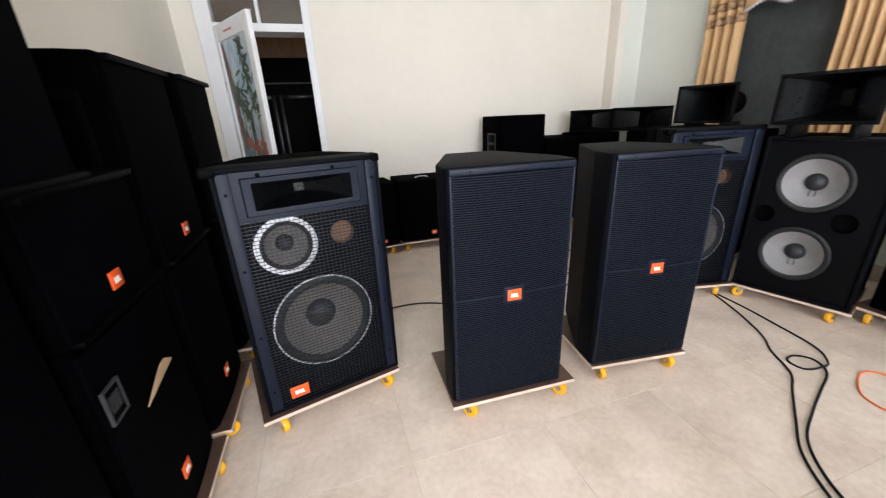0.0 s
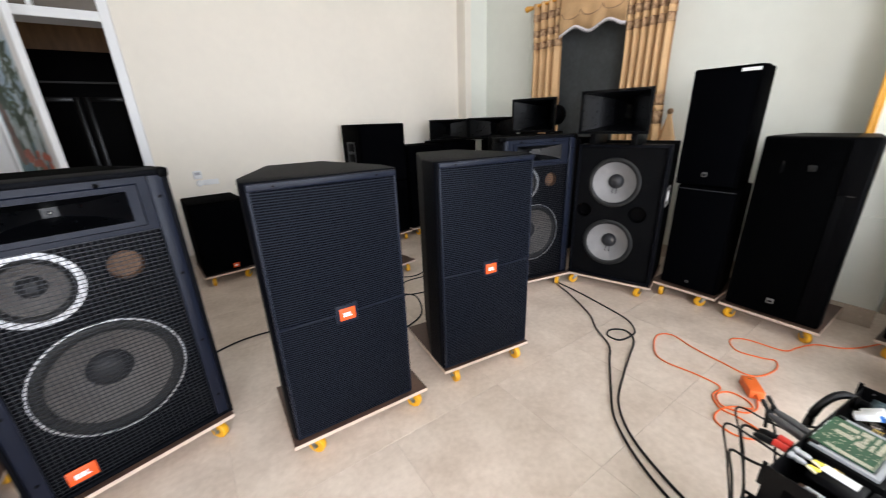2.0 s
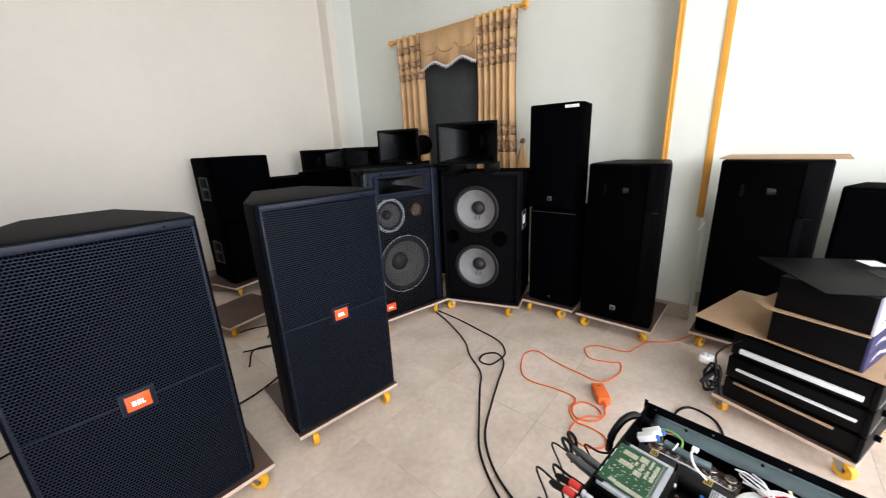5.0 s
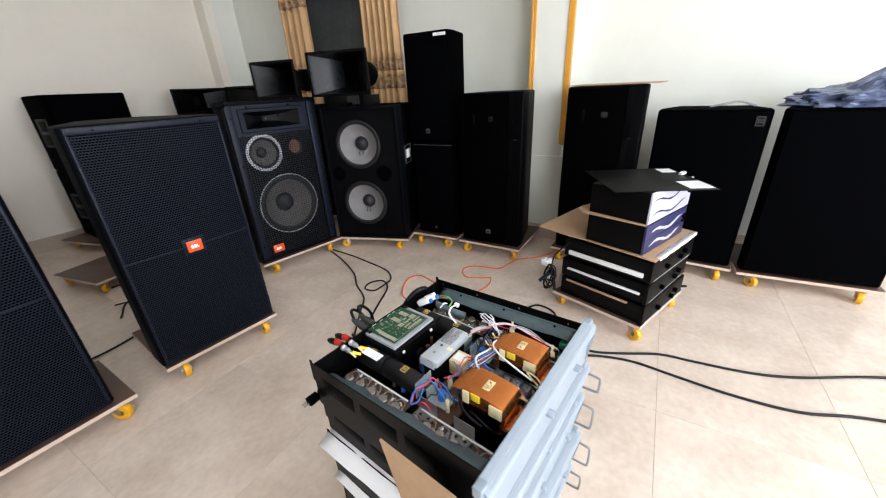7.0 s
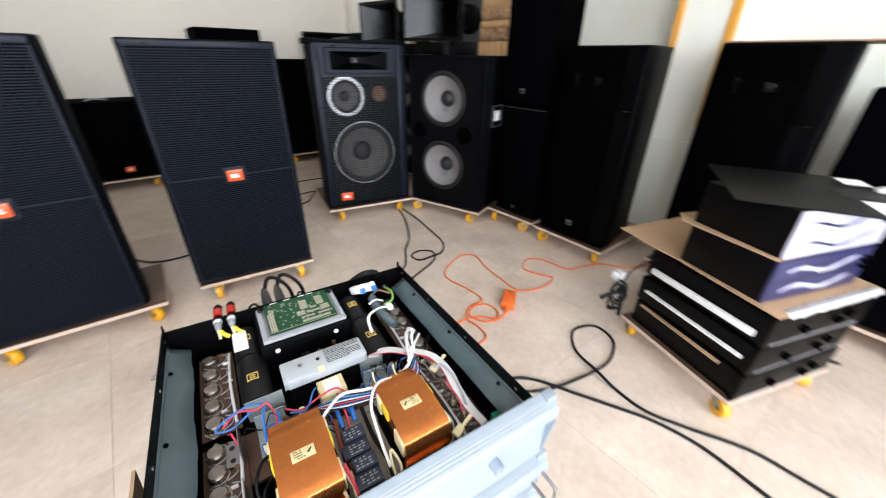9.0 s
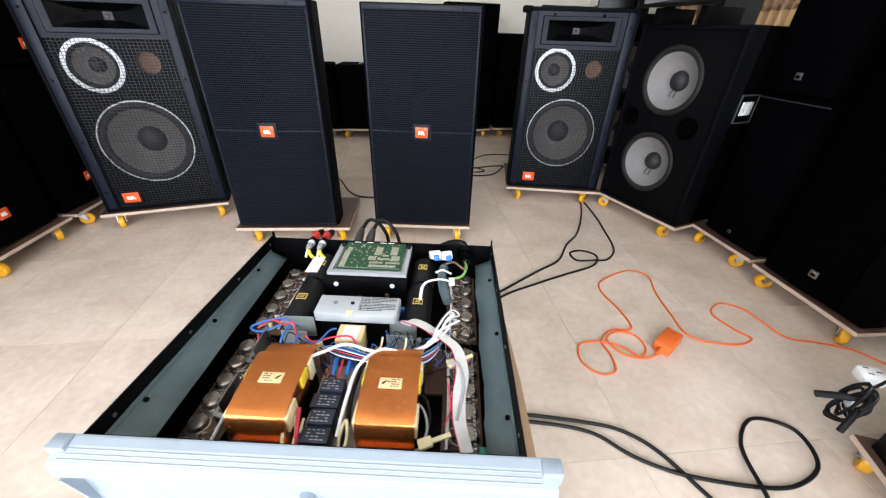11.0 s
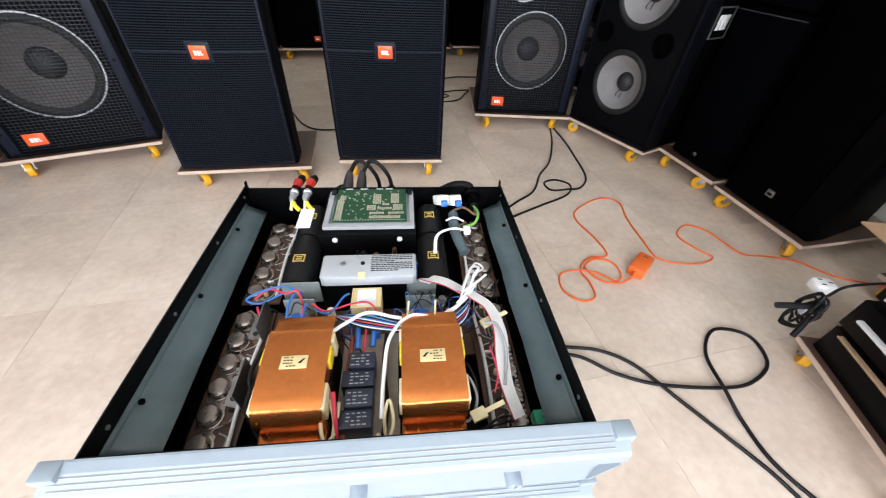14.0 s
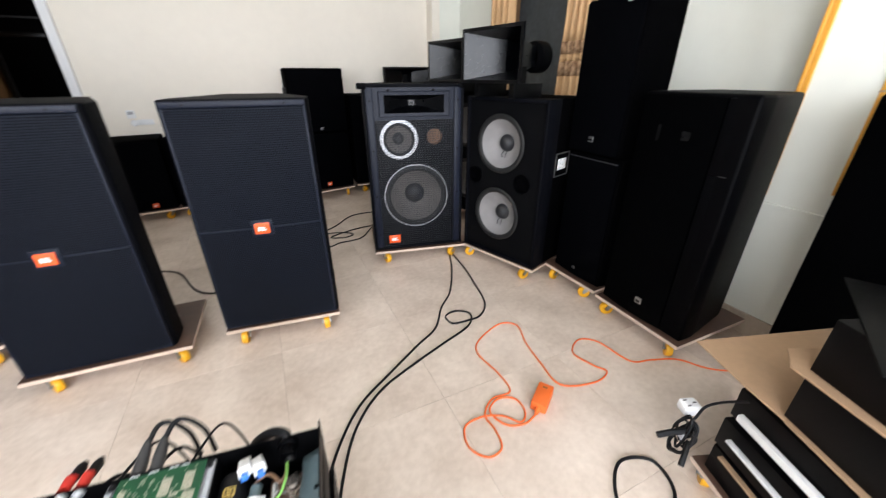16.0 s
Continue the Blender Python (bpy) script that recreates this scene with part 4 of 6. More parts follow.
# winged plastic speakers
cx, cy, rz = from_ends(3.12, 0.715, 3.11, 0.25)
dolly(cx - 0.02, cy, rz, 0.5, 0.52)
plain_speaker(pose(cx, cy, ON, 0, 0, rz), "tall black plastic speaker with a fine grille and side wing", 0.465, 1.075, 0.42, FINE, wing=True, back=0.17, group="winged plastic speakers", logo=(0.0, 0.105, 0.035, 0.032, "dot"))
cx, cy, rz = from_ends(3.27, 0.02, 3.235, -0.43)
dolly(cx - 0.02, cy, rz, 0.5, 0.52)
plain_speaker(pose(cx, cy, ON, 0, 0, rz), "tall black plastic speaker with a cardboard sheet on top", 0.455, 1.085, 0.42, FINE, wing=True, back=0.17, group="winged plastic speakers", logo=(0.0, 0.105, 0.035, 0.032, "dot"))
cs = thing("cardboard_sheet", pose(cx + 0.2, cy - 0.02, ON + 1.087, 0, 0, rz), "flat brown cardboard sheet on the speaker top", "cardboard")
solid("sheet", CARD, cs, b=(-0.25, 0.28, -0.16, 0.24, 0, 0.005))
# wide cabinets by the wall
cx, cy, rz = from_ends(3.4, -0.5, 3.35, -1.04)
dolly(cx - 0.02, cy, rz, 0.57, 0.5)
s9 = plain_speaker(pose(cx, cy, ON, 0, 0, rz), "wide black cabinet with cloth grille and framed logo", 0.545, 0.935, 0.34, CLOTH, back=0.19, group="wide cloth-front cabinets", logo=(0.222, 0.875, 0.04, 0.05, "frame"))
bm = bmesh.new()
tube(bm, [(-0.02, 0.2, 0.937), (0.06, 0.2, 0.955), (0.12, 0.21, 0.965), (0.2, 0.22, 0.94)], 0.006, 8)
part("strap_handle", bm, GREYW, s9, "grey strap handle")
cx, cy, rz = from_ends(3.33, -1.1, 3.36, -1.72)
dolly(cx - 0.02, cy, rz, 0.66, 0.5)
plain_speaker(pose(cx, cy, ON, 0, 0, rz), "very wide black cabinet with cloth grille", 0.625, 0.935, 0.34, CLOTH, back=0.22, group="wide cloth-front cabinets")
tp = thing("plastic_sheeting", pose(cx + 0.22, cy + 0.02, ON + 0.937), "crumpled dark blue checked plastic sheeting on the cabinet", "plastic sheeting")
bm = bmesh.new()
bmesh.ops.create_icosphere(bm, subdivisions=5, radius=1)
for v in bm.verts:
    p = v.co.copy()
    q = noise.noise(p * 2.3) * 0.35 + noise.noise(p * 6.1 + Vector((3, 1, 2))) * 0.16 + noise.noise(p * 14) * 0.06
    r = 1 + q
    hump = 0.4 + 0.6 * math.exp(-((p.y + 0.45) ** 2) / 0.16)
    v.co = Vector((p.x * 0.17 * r, p.y * 0.27 * r, max(0.0, p.z * 0.17 * r * hump + 0.02)))
part("crumpled_sheet", bm, TARP, tp, smooth=25)

# back row along the cream wall
cx, cy, rz = from_ends(1.83, 3.6, 2.385, 3.65)
dolly(cx - 0.02, cy - 0.06, rz + 8, 0.62, 0.6)
dolly(1.666, 2.713, 10, 0.5, 0.5, "empty castor board with dark facing")
plain_speaker(pose(cx, cy, ON, 0, 0, rz), "black lower speaker of a stacked pair near the wall", 0.555, 0.6, 0.5, CLOTH, back=0.235, group="stacked wall speakers", logo=(0.0, 0.055, 0.045, 0.04, "orange"), handle=0.3)
plain_speaker(pose(cx, cy, ON + 0.602, 0, 0, rz), "black upper speaker of a stacked pair near the wall", 0.555, 0.605, 0.5, CLOTH, back=0.235, group="stacked wall speakers", logo=(0.0, 0.04, 0.03, 0.025, "dot"), handle=0.32)
cx, cy, rz = from_ends(2.42, 3.68, 2.9, 3.66)
dolly(cx, cy - 0.02, rz, 0.48, 0.5)
plain_speaker(pose(cx, cy, ON, 0, 0, rz), "black bass cabinet standing near the wall", 0.47, 0.955, 0.45, CLOTH, group="wall bass cabinets")
cx, cy, rz = from_ends(2.96, 3.76, 3.48, 3.74)
dolly(cx, cy - 0.02, rz, 0.54, 0.5)
plain_speaker(pose(cx, cy, ON, 0, 0, rz), "black bass cabinet below a wide horn", 0.52, 0.97, 0.45, CLOTH, group="wall bass cabinets")
big_horn(pose(3.21, 3.93, 1.072, 0, 0, -1), "wide black horn on a bass cabinet by the wall", 0.62, 0.255, 0.15, "horns", True)
cx, cy, rz = from_ends(3.5, 3.7, 3.66, 3.2)
dolly(cx, cy, rz, 0.54, 0.36)
plain_speaker(pose(cx, cy, ON, 0, 0, rz), "black bass cabinet in the wall corner", 0.5, 0.97, 0.32, CLOTH, group="wall bass cabinets")
big_horn(pose(3.6, 3.6, 1.072, 0, 0, -69), "wide black horn on the corner bass cabinet", 0.68, 0.263, 0.2, "horns", True)
cx, cy, rz = from_ends(0.27, 3.56, 0.68, 3.6)
dolly(cx, cy - 0.02, rz, 0.44, 0.5)
plain_speaker(pose(cx, cy, ON, 0, 0, rz), "low black bass box with orange badge near the door", 0.42, 0.63, 0.48, CLOTH, group="low bass boxes", logo=(0.04, 0.05, 0.05, 0.042, "orange"))
cx, cy, rz = from_ends(0.7, 3.61, 1.3, 3.6)
dolly(cx, cy - 0.02, rz, 0.6, 0.5)
lb = plain_speaker(pose(cx, cy, ON, 0, 0, rz), "low black bass box with orange badge by the wall", 0.6, 0.63, 0.5, CLOTH, group="low bass boxes", logo=(0.05, 0.08, 0.055, 0.045, "orange"))
bm = bmesh.new()
tube(bm, [(-0.08, 0.2, 0.63), (-0.05, 0.2, 0.645), (0.03, 0.2, 0.645), (0.06, 0.2, 0.63)], 0.007, 8)
part("bar_handle", bm, GREYW, lb)

# stacks along the left wall
STACKS = ((0.41, 1.135, 0.85, -0.58, 0.12), (0.93, 0.76, 0.37, -0.56, 0.0), (1.475, 0.755, 0.71, -0.55, 0.0), (2.12, 0.755, 0.72, -0.55, 0.0))
for k, (y0, h1, h2, x, fwd) in enumerate(STACKS):
    dolly(x + 0.045, y0 + 0.25, 90, 0.52, 0.5)
    low = plain_speaker(pose(x, y0 + 0.25, ON, 0, 0, 90), "tall black lower cabinet with a small orange badge", 0.5, h1, 0.46, CLOTH, group="cabinets stacked along the wall", logo=(-0.02, 0.15, 0.055, 0.05, "orange"))
    if k == 1:
        framed_logo(low, -0.2, -0.012, 0.59, 0.075, 0.1, CAPG, DIMG)
    up = plain_speaker(pose(x + fwd, y0 + (0.36 if fwd else 0.26), ON + h1 + 0.002, 0, 0, 90), "tall black upper cabinet with a small orange badge", 0.5, h2, 0.46, CLOTH, group="cabinets stacked along the wall", logo=(-0.02, 0.09, 0.055, 0.05, "orange"))
    solid("lip", PLAST, up, b=(-0.24, 0.24, -0.02, 0.02, 0.004, 0.02), bevel=0.004)
    solid("lip", PLAST, up, b=(-0.24, 0.24, -0.02, 0.02, h2 - 0.03, h2 - 0.008), bevel=0.004)
    if k == 2:
        bm = bmesh.new()
        for b in ((-0.254, -0.246, 0.08, 0.11, 0.28, 0.6), (-0.254, -0.246, 0.35, 0.38, 0.28, 0.6), (-0.254, -0.246, 0.11, 0.35, 0.57, 0.6), (-0.254, -0.246, 0.11, 0.35, 0.28, 0.31)):
            box(bm, *b, 0.002)
        part("side_handle", bm, PLAST, up, "black moulded side handle frame")
cp = thing("cardboard_scrap", pose(-0.525, 1.15, 0.6), "torn brown cardboard scrap on a cabinet front", "cardboard")
bm = bmesh.new()
prism(bm, [(-0.1, 0.0), (0.1, 0.03), (0.055, 0.058), (0.02, 0.055)], -0.002, 0.002)
bmesh.ops.transform(bm, matrix=Matrix.Rotation(radians(90), 4, "Z") @ Matrix.Rotation(radians(90), 4, "X"), verts=bm.verts[:])
part("scrap", bm, CARD, cp)

# ---- amplifier stack with the opened amplifier ----
AW, AD, AH = 0.446, 0.43, 0.133


def face(t, colour, handles=True):
    """Stepped front panel: a grooved top bar over a recessed plate, gussets and a handle at either end."""
    fb = bmesh.new()
    prof = [(-0.002, AH), (-0.010, AH - 0.002), (-0.024, AH - 0.010), (-0.027, AH - 0.014), (-0.027, AH - 0.03), (-0.014, AH - 0.036), (-0.014, 0.006), (0.0, 0.0), (0.0, AH)]
    ends = []
    for x in (-0.02, AW + 0.027):
        ends.append([fb.verts.new((x, y, z)) for y, z in prof])
    k = len(prof)
    fb.faces.new(ends[0])
    fb.faces.new(ends[1][::-1])
    for i in range(k):
        j = (i + 1) % k
        fb.faces.new((ends[0][i], ends[1][i], ends[1][j], ends[0][j]))
    f = part("front_panel", fb, colour, t, "pale silver stepped front panel", 10)
    for y, z in ((-0.0125, AH - 0.0034), (-0.0165, AH - 0.0057), (-0.0205, AH - 0.0080)):
        bm = bmesh.new()
        box(bm, -0.012, AW + 0.012, y - 0.0007, y + 0.0007, z - 0.0008, z + 0.0006)
        part("groove_line", bm, GREYW, f)
    for s, x in ((1, -0.02), (-1, AW + 0.027)):
        bm = bmesh.new()
        prism(bm, [(0, -0.014), (0.004, -0.014), (0.004, -0.027), (0, -0.027)] if s > 0 else [(-0.004, -0.014), (0, -0.014), (0, -0.027), (-0.004, -0.027)], 0.012, AH - 0.038)
        for v in bm.verts:
            if v.co.z < 0.05 and v.co.y < -0.02:
                v.co.y = -0.016
            v.co.x += x
        part("gusset", bm, colour, f)
        bm = bmesh.new()
        box(bm, *sorted((x - s * 0.006, x + s * 0.014)), -0.016, 0.0005, AH - 0.02, AH + 0.0012, 0.002)
        part("end_cap", bm, colour, f, "pale silver end cap of the panel")
        hx, q = x + s * 0.012, AH / 0.133
        bm = bmesh.new()
        tube(bm, [(hx, -0.014, 0.022 * q), (hx, -0.05, 0.024 * q), (hx, -0.056, 0.035 * q), (hx, -0.056, 0.085 * q), (hx, -0.05, 0.096 * q), (hx, -0.014, 0.098 * q)], 0.003, 8, 4)
        if handles:
            part("handle", bm, STEEL, f, "bright steel rack handle")
        else:
            bm.free()
    for x in (0.222, 0.374):
            bm = bmesh.new()
            lathe(bm, [(0.0085, 0), (0.0085, 0.014), (0.0072, 0.016), (0, 0.016)], Matrix.Translation((x, -0.014, AH * 0.47)) @ FRONT, 20)
            box(bm, x - 0.0012, x + 0.0012, -0.0315, -0.030, AH * 0.47, AH * 0.47 + 0.007)
            part("level_knob", bm, SILVER, f)
    return f


def shell(t, lid):
    h = AH - 0.006
    ch = solid("chassis_floor", BLACKM, t, "black steel chassis tray", smooth=0, b=(0.0022, AW - 0.0022, 0.0, AD, 0.004, 0.0062))
    for x in (0.0, AW - 0.0022):
        rear = AH - (0.0 if lid else 0.014)
        bm = bmesh.new()
        for v in box(bm, x, x + 0.0022, 0.0, AD, 0.004, AH):
            if v.co.y > 0.1 and v.co.z > 0.1:
                v.co.z = rear
        part("side_wall", bm, BLACKM, t, smooth=0)
        bm = bmesh.new()
        box(bm, x, x + 0.0022, AD, AD + 0.008, rear - 0.05, rear + 0.006, 0.0008)
        part("rear_ear", bm, BLACKM, t)
        for y in (0.03, 0.16, 0.29, 0.41):
            bm = bmesh.new()
            m = Matrix.Translation((x + (0.0022 if x < 0.1 else 0.0), y, AH - 0.012 - 0.03 * y)) @ Matrix.Rotation(radians(90 if x < 0.1 else -90), 4, "Y")
            lathe(bm, [(0.0024, 0), (0.0024, 0.001), (0, 0.0016)], m, 10)
            part("rivet", bm, STEEL, t)
    solid("rear_wall", BLACKM, t, smooth=0, b=(0.0022, AW - 0.0022, AD - 0.0022, AD, 0.0062, h - (0.0 if lid else 0.012)))
    solid("front_wall", BLACKM, t, smooth=0, b=(0.0022, AW - 0.0022, 0.0, 0.002, 0.0062, AH - 0.002))
    for x in (-0.0008, AW - 0.0022):
        for y0 in (0.06, 0.18, 0.3):
            bm = bmesh.new()
            box(bm, x, x + 0.003, y0, y0 + 0.1, AH * 0.42, AH * 0.7, 0.001)
            part("side_vent", bm, PLAST, ch)
    if lid:
        solid("lid", BLACKM, t, b=(0, AW, 0.002, AD, AH - 0.006, AH - 0.004))
    return ch


UX = math.degrees(math.atan2(-0.0615, 0.439))
AMP = pose(1.038, -0.375, 0.568, 0.8, 0, UX)
dolly(*(AMP @ Vector((AW / 2, -0.01, 0))).to_2d(), UX, 0.5, 0.47, "castor board below the amplifier stack")
for k, (z, AH) in enumerate(((0.104, 0.1), (0.208, 0.132), (0.344, 0.132), (0.48, 0.087))):
    a = thing("power_amplifier", pose(0, 0, z - 0.568) @ AMP @ pose(0.004 * (k - 1), 0, 0, 0, 0, (0.8, -0.6, 0.4, 0)[k]), "black rack power amplifier with pale silver front panel", "amplifier", "stacked rack amplifiers")
    shell(a, True)
    face(a, SILVER)
    if k in (0, 3):
        continue
    sh = thing("foam_sheet", pose(0, 0, z - 0.568 + AH - 0.003) @ AMP @ pose(0, 0, 0, 0, 0, (2, -1.5, 1)[k]), "thin white foam packing sheet between amplifiers", "packing sheet", "packing sheets")
    bm = bmesh.new()
    n = 12
    rows = [[bm.verts.new((-0.024 + (AW + 0.03) * i / n, 0.02 + (AD - 0.02) * j / n, 0.004 + 0.003 * math.sin(2.1 * i + k) * math.cos(1.7 * j) - (0.012 if i == 0 else 0.0))) for i in range(n + 1)] for j in range(n + 1)]
    for r, q in zip(rows, rows[1:]):
        for i in range(n):
            bm.faces.new((r[i], r[i + 1], q[i + 1], q[i]))
    ob = part("foam", bm, PAPER, sh, smooth=60)
    ob.modifiers.new("thick", "SOLIDIFY").thickness = 0.004
AH = 0.133
cd = thing("cardboard_sheet", pose(0, 0, -0.0035) @ AMP, "brown cardboard sheet under the opened amplifier", "cardboard")
bm = bmesh.new()
prism(bm, [(0.03, 0.02), (AW + 0.045, 0.02), (AW + 0.04, 0.2), (AW + 0.03, AD - 0.1), (0.03, AD - 0.03)], 0, 0.003)
part("sheet", bm, CARD, cd)
cd = thing("cardboard_offcut", AMP @ pose(-0.027, 0.0, 0.0, 0, 0, 0), "brown cardboard offcut leaning on the stack side", "cardboard")
bm = bmesh.new()
prism(bm, [(0.194, 0.088), (0.024, 0.082), (0.004, -0.018), (0.110, -0.188)], -0.002, 0.002)
bmesh.ops.transform(bm, matrix=Matrix.Rotation(radians(90), 4, "Z") @ Matrix.Rotation(radians(90), 4, "X"), verts=bm.verts[:])
part("offcut", bm, CARD, cd)

GOLDL = mat("gold_paper_label", (0.72, 0.57, 0.3), 0.45, vary=0.08, scale=40)
DARKPLUG = mat("dark_metal_plug", (0.09, 0.09, 0.095), 0.35, 0.7)
YELG = mat("gold_print_ink", (0.55, 0.38, 0.1), 0.4)
amp = thing("opened_amplifier", AMP, "opened rack power amplifier showing copper-wrapped transformers and wiring", "amplifier")
ch = shell(amp, False)
face(amp, SILVER, False)
Z = 0.0062


def film(side):
    """A bent sheet of insulating film along a side wall."""
    bm = bmesh.new()
    n = 26
    rows = []
    for j in range(n + 1):
        y = 0.008 + (AD - 0.03) * j / n
        wob = 0.0026 * math.sin(j * 0.7) + 0.0012 * math.sin(j * 2.3 + 1)
        w = (0.044 if side < 0 else 0.034) - 0.01 * (j / n if side < 0 else 0) + wob * 0.7
        top = 0.113 - 0.014 * j / n
        pts = ((0.003, top), (0.005, top - 0.006), (0.014 + wob * 0.5, top - 0.01), (w, top - 0.017 + wob))
        rows.append([bm.verts.new((x if side < 0 else AW - x, y, z)) for x, z in pts])
    for r, q in zip(rows, rows[1:]):
        for i in range(3):
            bm.faces.new((r[i], r[i + 1], q[i + 1], q[i]))
    ob = part("insulating_film", bm, FILM, amp, "grey-green insulating film bent along the side", 25)
    ob.modifiers.new("thick", "SOLIDIFY").thickness = 0.0008


film(-1)
film(1)
for x, turn in ((0.009, 24), (AW - 0.009, -24)):
    for y in (0.06, 0.2, 0.34):
        bm = bmesh.new()
        lathe(bm, [(0.0032, 0), (0.0032, 0.0018), (0, 0.0026)], Matrix.Translation((x, y, 0.1065 - 0.032 * y)) @ Matrix.Rotation(radians(turn), 4, "Y"), 10)
        part("film_screw", bm, PLAST, amp)

# output boards with round metal transistors
bm = bmesh.new()
lathe(bm, [(0.0, 0.0115), (0.0085, 0.0115), (0.0105, 0.0095), (0.0108, 0.002), (0.0125, 0.0015), (0.0125, 0.0)], None, 24)
prism(bm, [(0.0195, 0.0), (0.01, 0.011), (-0.01, 0.011), (-0.0195, 0.0), (-0.01, -0.011), (0.01, -0.011)], 0.0, 0.0016)
for v in bm.verts:
    v.co.x, v.co.y = v.co.x * 1.12, v.co.y * 1.12
CAN = mesh_of(bm, mat("dull_nickel_can", (0.34, 0.3, 0.27), 0.24, 0.85, vary=0.3, scale=60), 30)
wires = random.Random(11)
for side, xc in ((-1, 0.064), (1, AW - 0.06)):
    for y0, y1 in ((0.015, 0.205), (0.222, 0.4)):
        bd = solid("output_board", PCBB, amp, "brown transistor output board", b=(xc - 0.026, xc + 0.026, y0, y1, 0.052, 0.0545))
        solid("heat_sink", BLACKM, amp, b=(xc - 0.02, xc + 0.018, y0, y1, Z, 0.05))
        k = 6 if y0 < 0.1 else 5
        for i in range(k):
            y = y0 + (y1 - y0) * (i + 0.5) / k
            c = new("transistor", CAN)
            c.parent = bd
            c.matrix_basis = pose(xc - 0.009 * (-side), y, 0.0545, 0, 0, 90 + wires.uniform(-8, 8))
            c["label"] = "round silver metal-can transistor"
            bm = bmesh.new()
            tube(bm, [(xc - side * 0.002, y - 0.012, 0.056), (xc - side * 0.014, y - 0.006, 0.0575), (xc - side * 0.016, y + 0.008, 0.057), (xc - side * 0.006, y + 0.014, 0.056)], 0.0009, 5, 4)
            part("lead", bm, GREYW, bd)
        bm = bmesh.new()
        tube(bm, [(xc - side * 0.02, y0 + 0.01, 0.058), (xc - side * 0.018, (y0 + y1) / 2, 0.062), (xc - side * 0.021, y1 - 0.01, 0.058)], 0.0022, 6)
        part("white_lead", bm, PAPER, bd)
        rp = random.Random(int(xc * 1000 + y0 * 100))
        for i in range(9):
            y = y0 + (y1 - y0) * (i + rp.random()) / 9
            xx = xc - side * rp.uniform(0.004, 0.02)
            bm = bmesh.new()
            if i % 3 == 0:
                lathe(bm, [(0.0032, 0.0545), (0.0032, 0.062), (0.002, 0.0632), (0, 0.0632)], Matrix.Translation((xx, y, 0)), 10)
            else:
                box(bm, xx - 0.004, xx + 0.004, y - 0.0016, y + 0.0016, 0.0545, 0.059, 0.0006)
            part("small_component", bm, (CREAM, PAPER, CABLE, STEEL, BROWN)[(i * 3 + k) % 5], bd)
for y in (0.155, 0.068):
    bm = bmesh.new()
    prism(bm, [(0.086, y), (0.0872, y), (0.0872, y + 0.046), (0.086, y + 0.046)], 0.058, 0.092)
    prism(bm, [(0.066, y + 0.006), (0.086, y), (0.086, y + 0.046), (0.066, y + 0.04)], 0.058, 0.0594)
    br = part("angle_bracket", bm, STEEL, amp, "bright steel angle bracket over the output board", 0)
    for q in (0.013, 0.033):
        bm = bmesh.new()
        lathe(bm, [(0.0034, 0.0594), (0.0034, 0.0602), (0.0018, 0.0606), (0, 0.0598)], Matrix.Translation((0.074, y + q, 0)), 14)
        part("bracket_bolt", bm, CAPG, br)

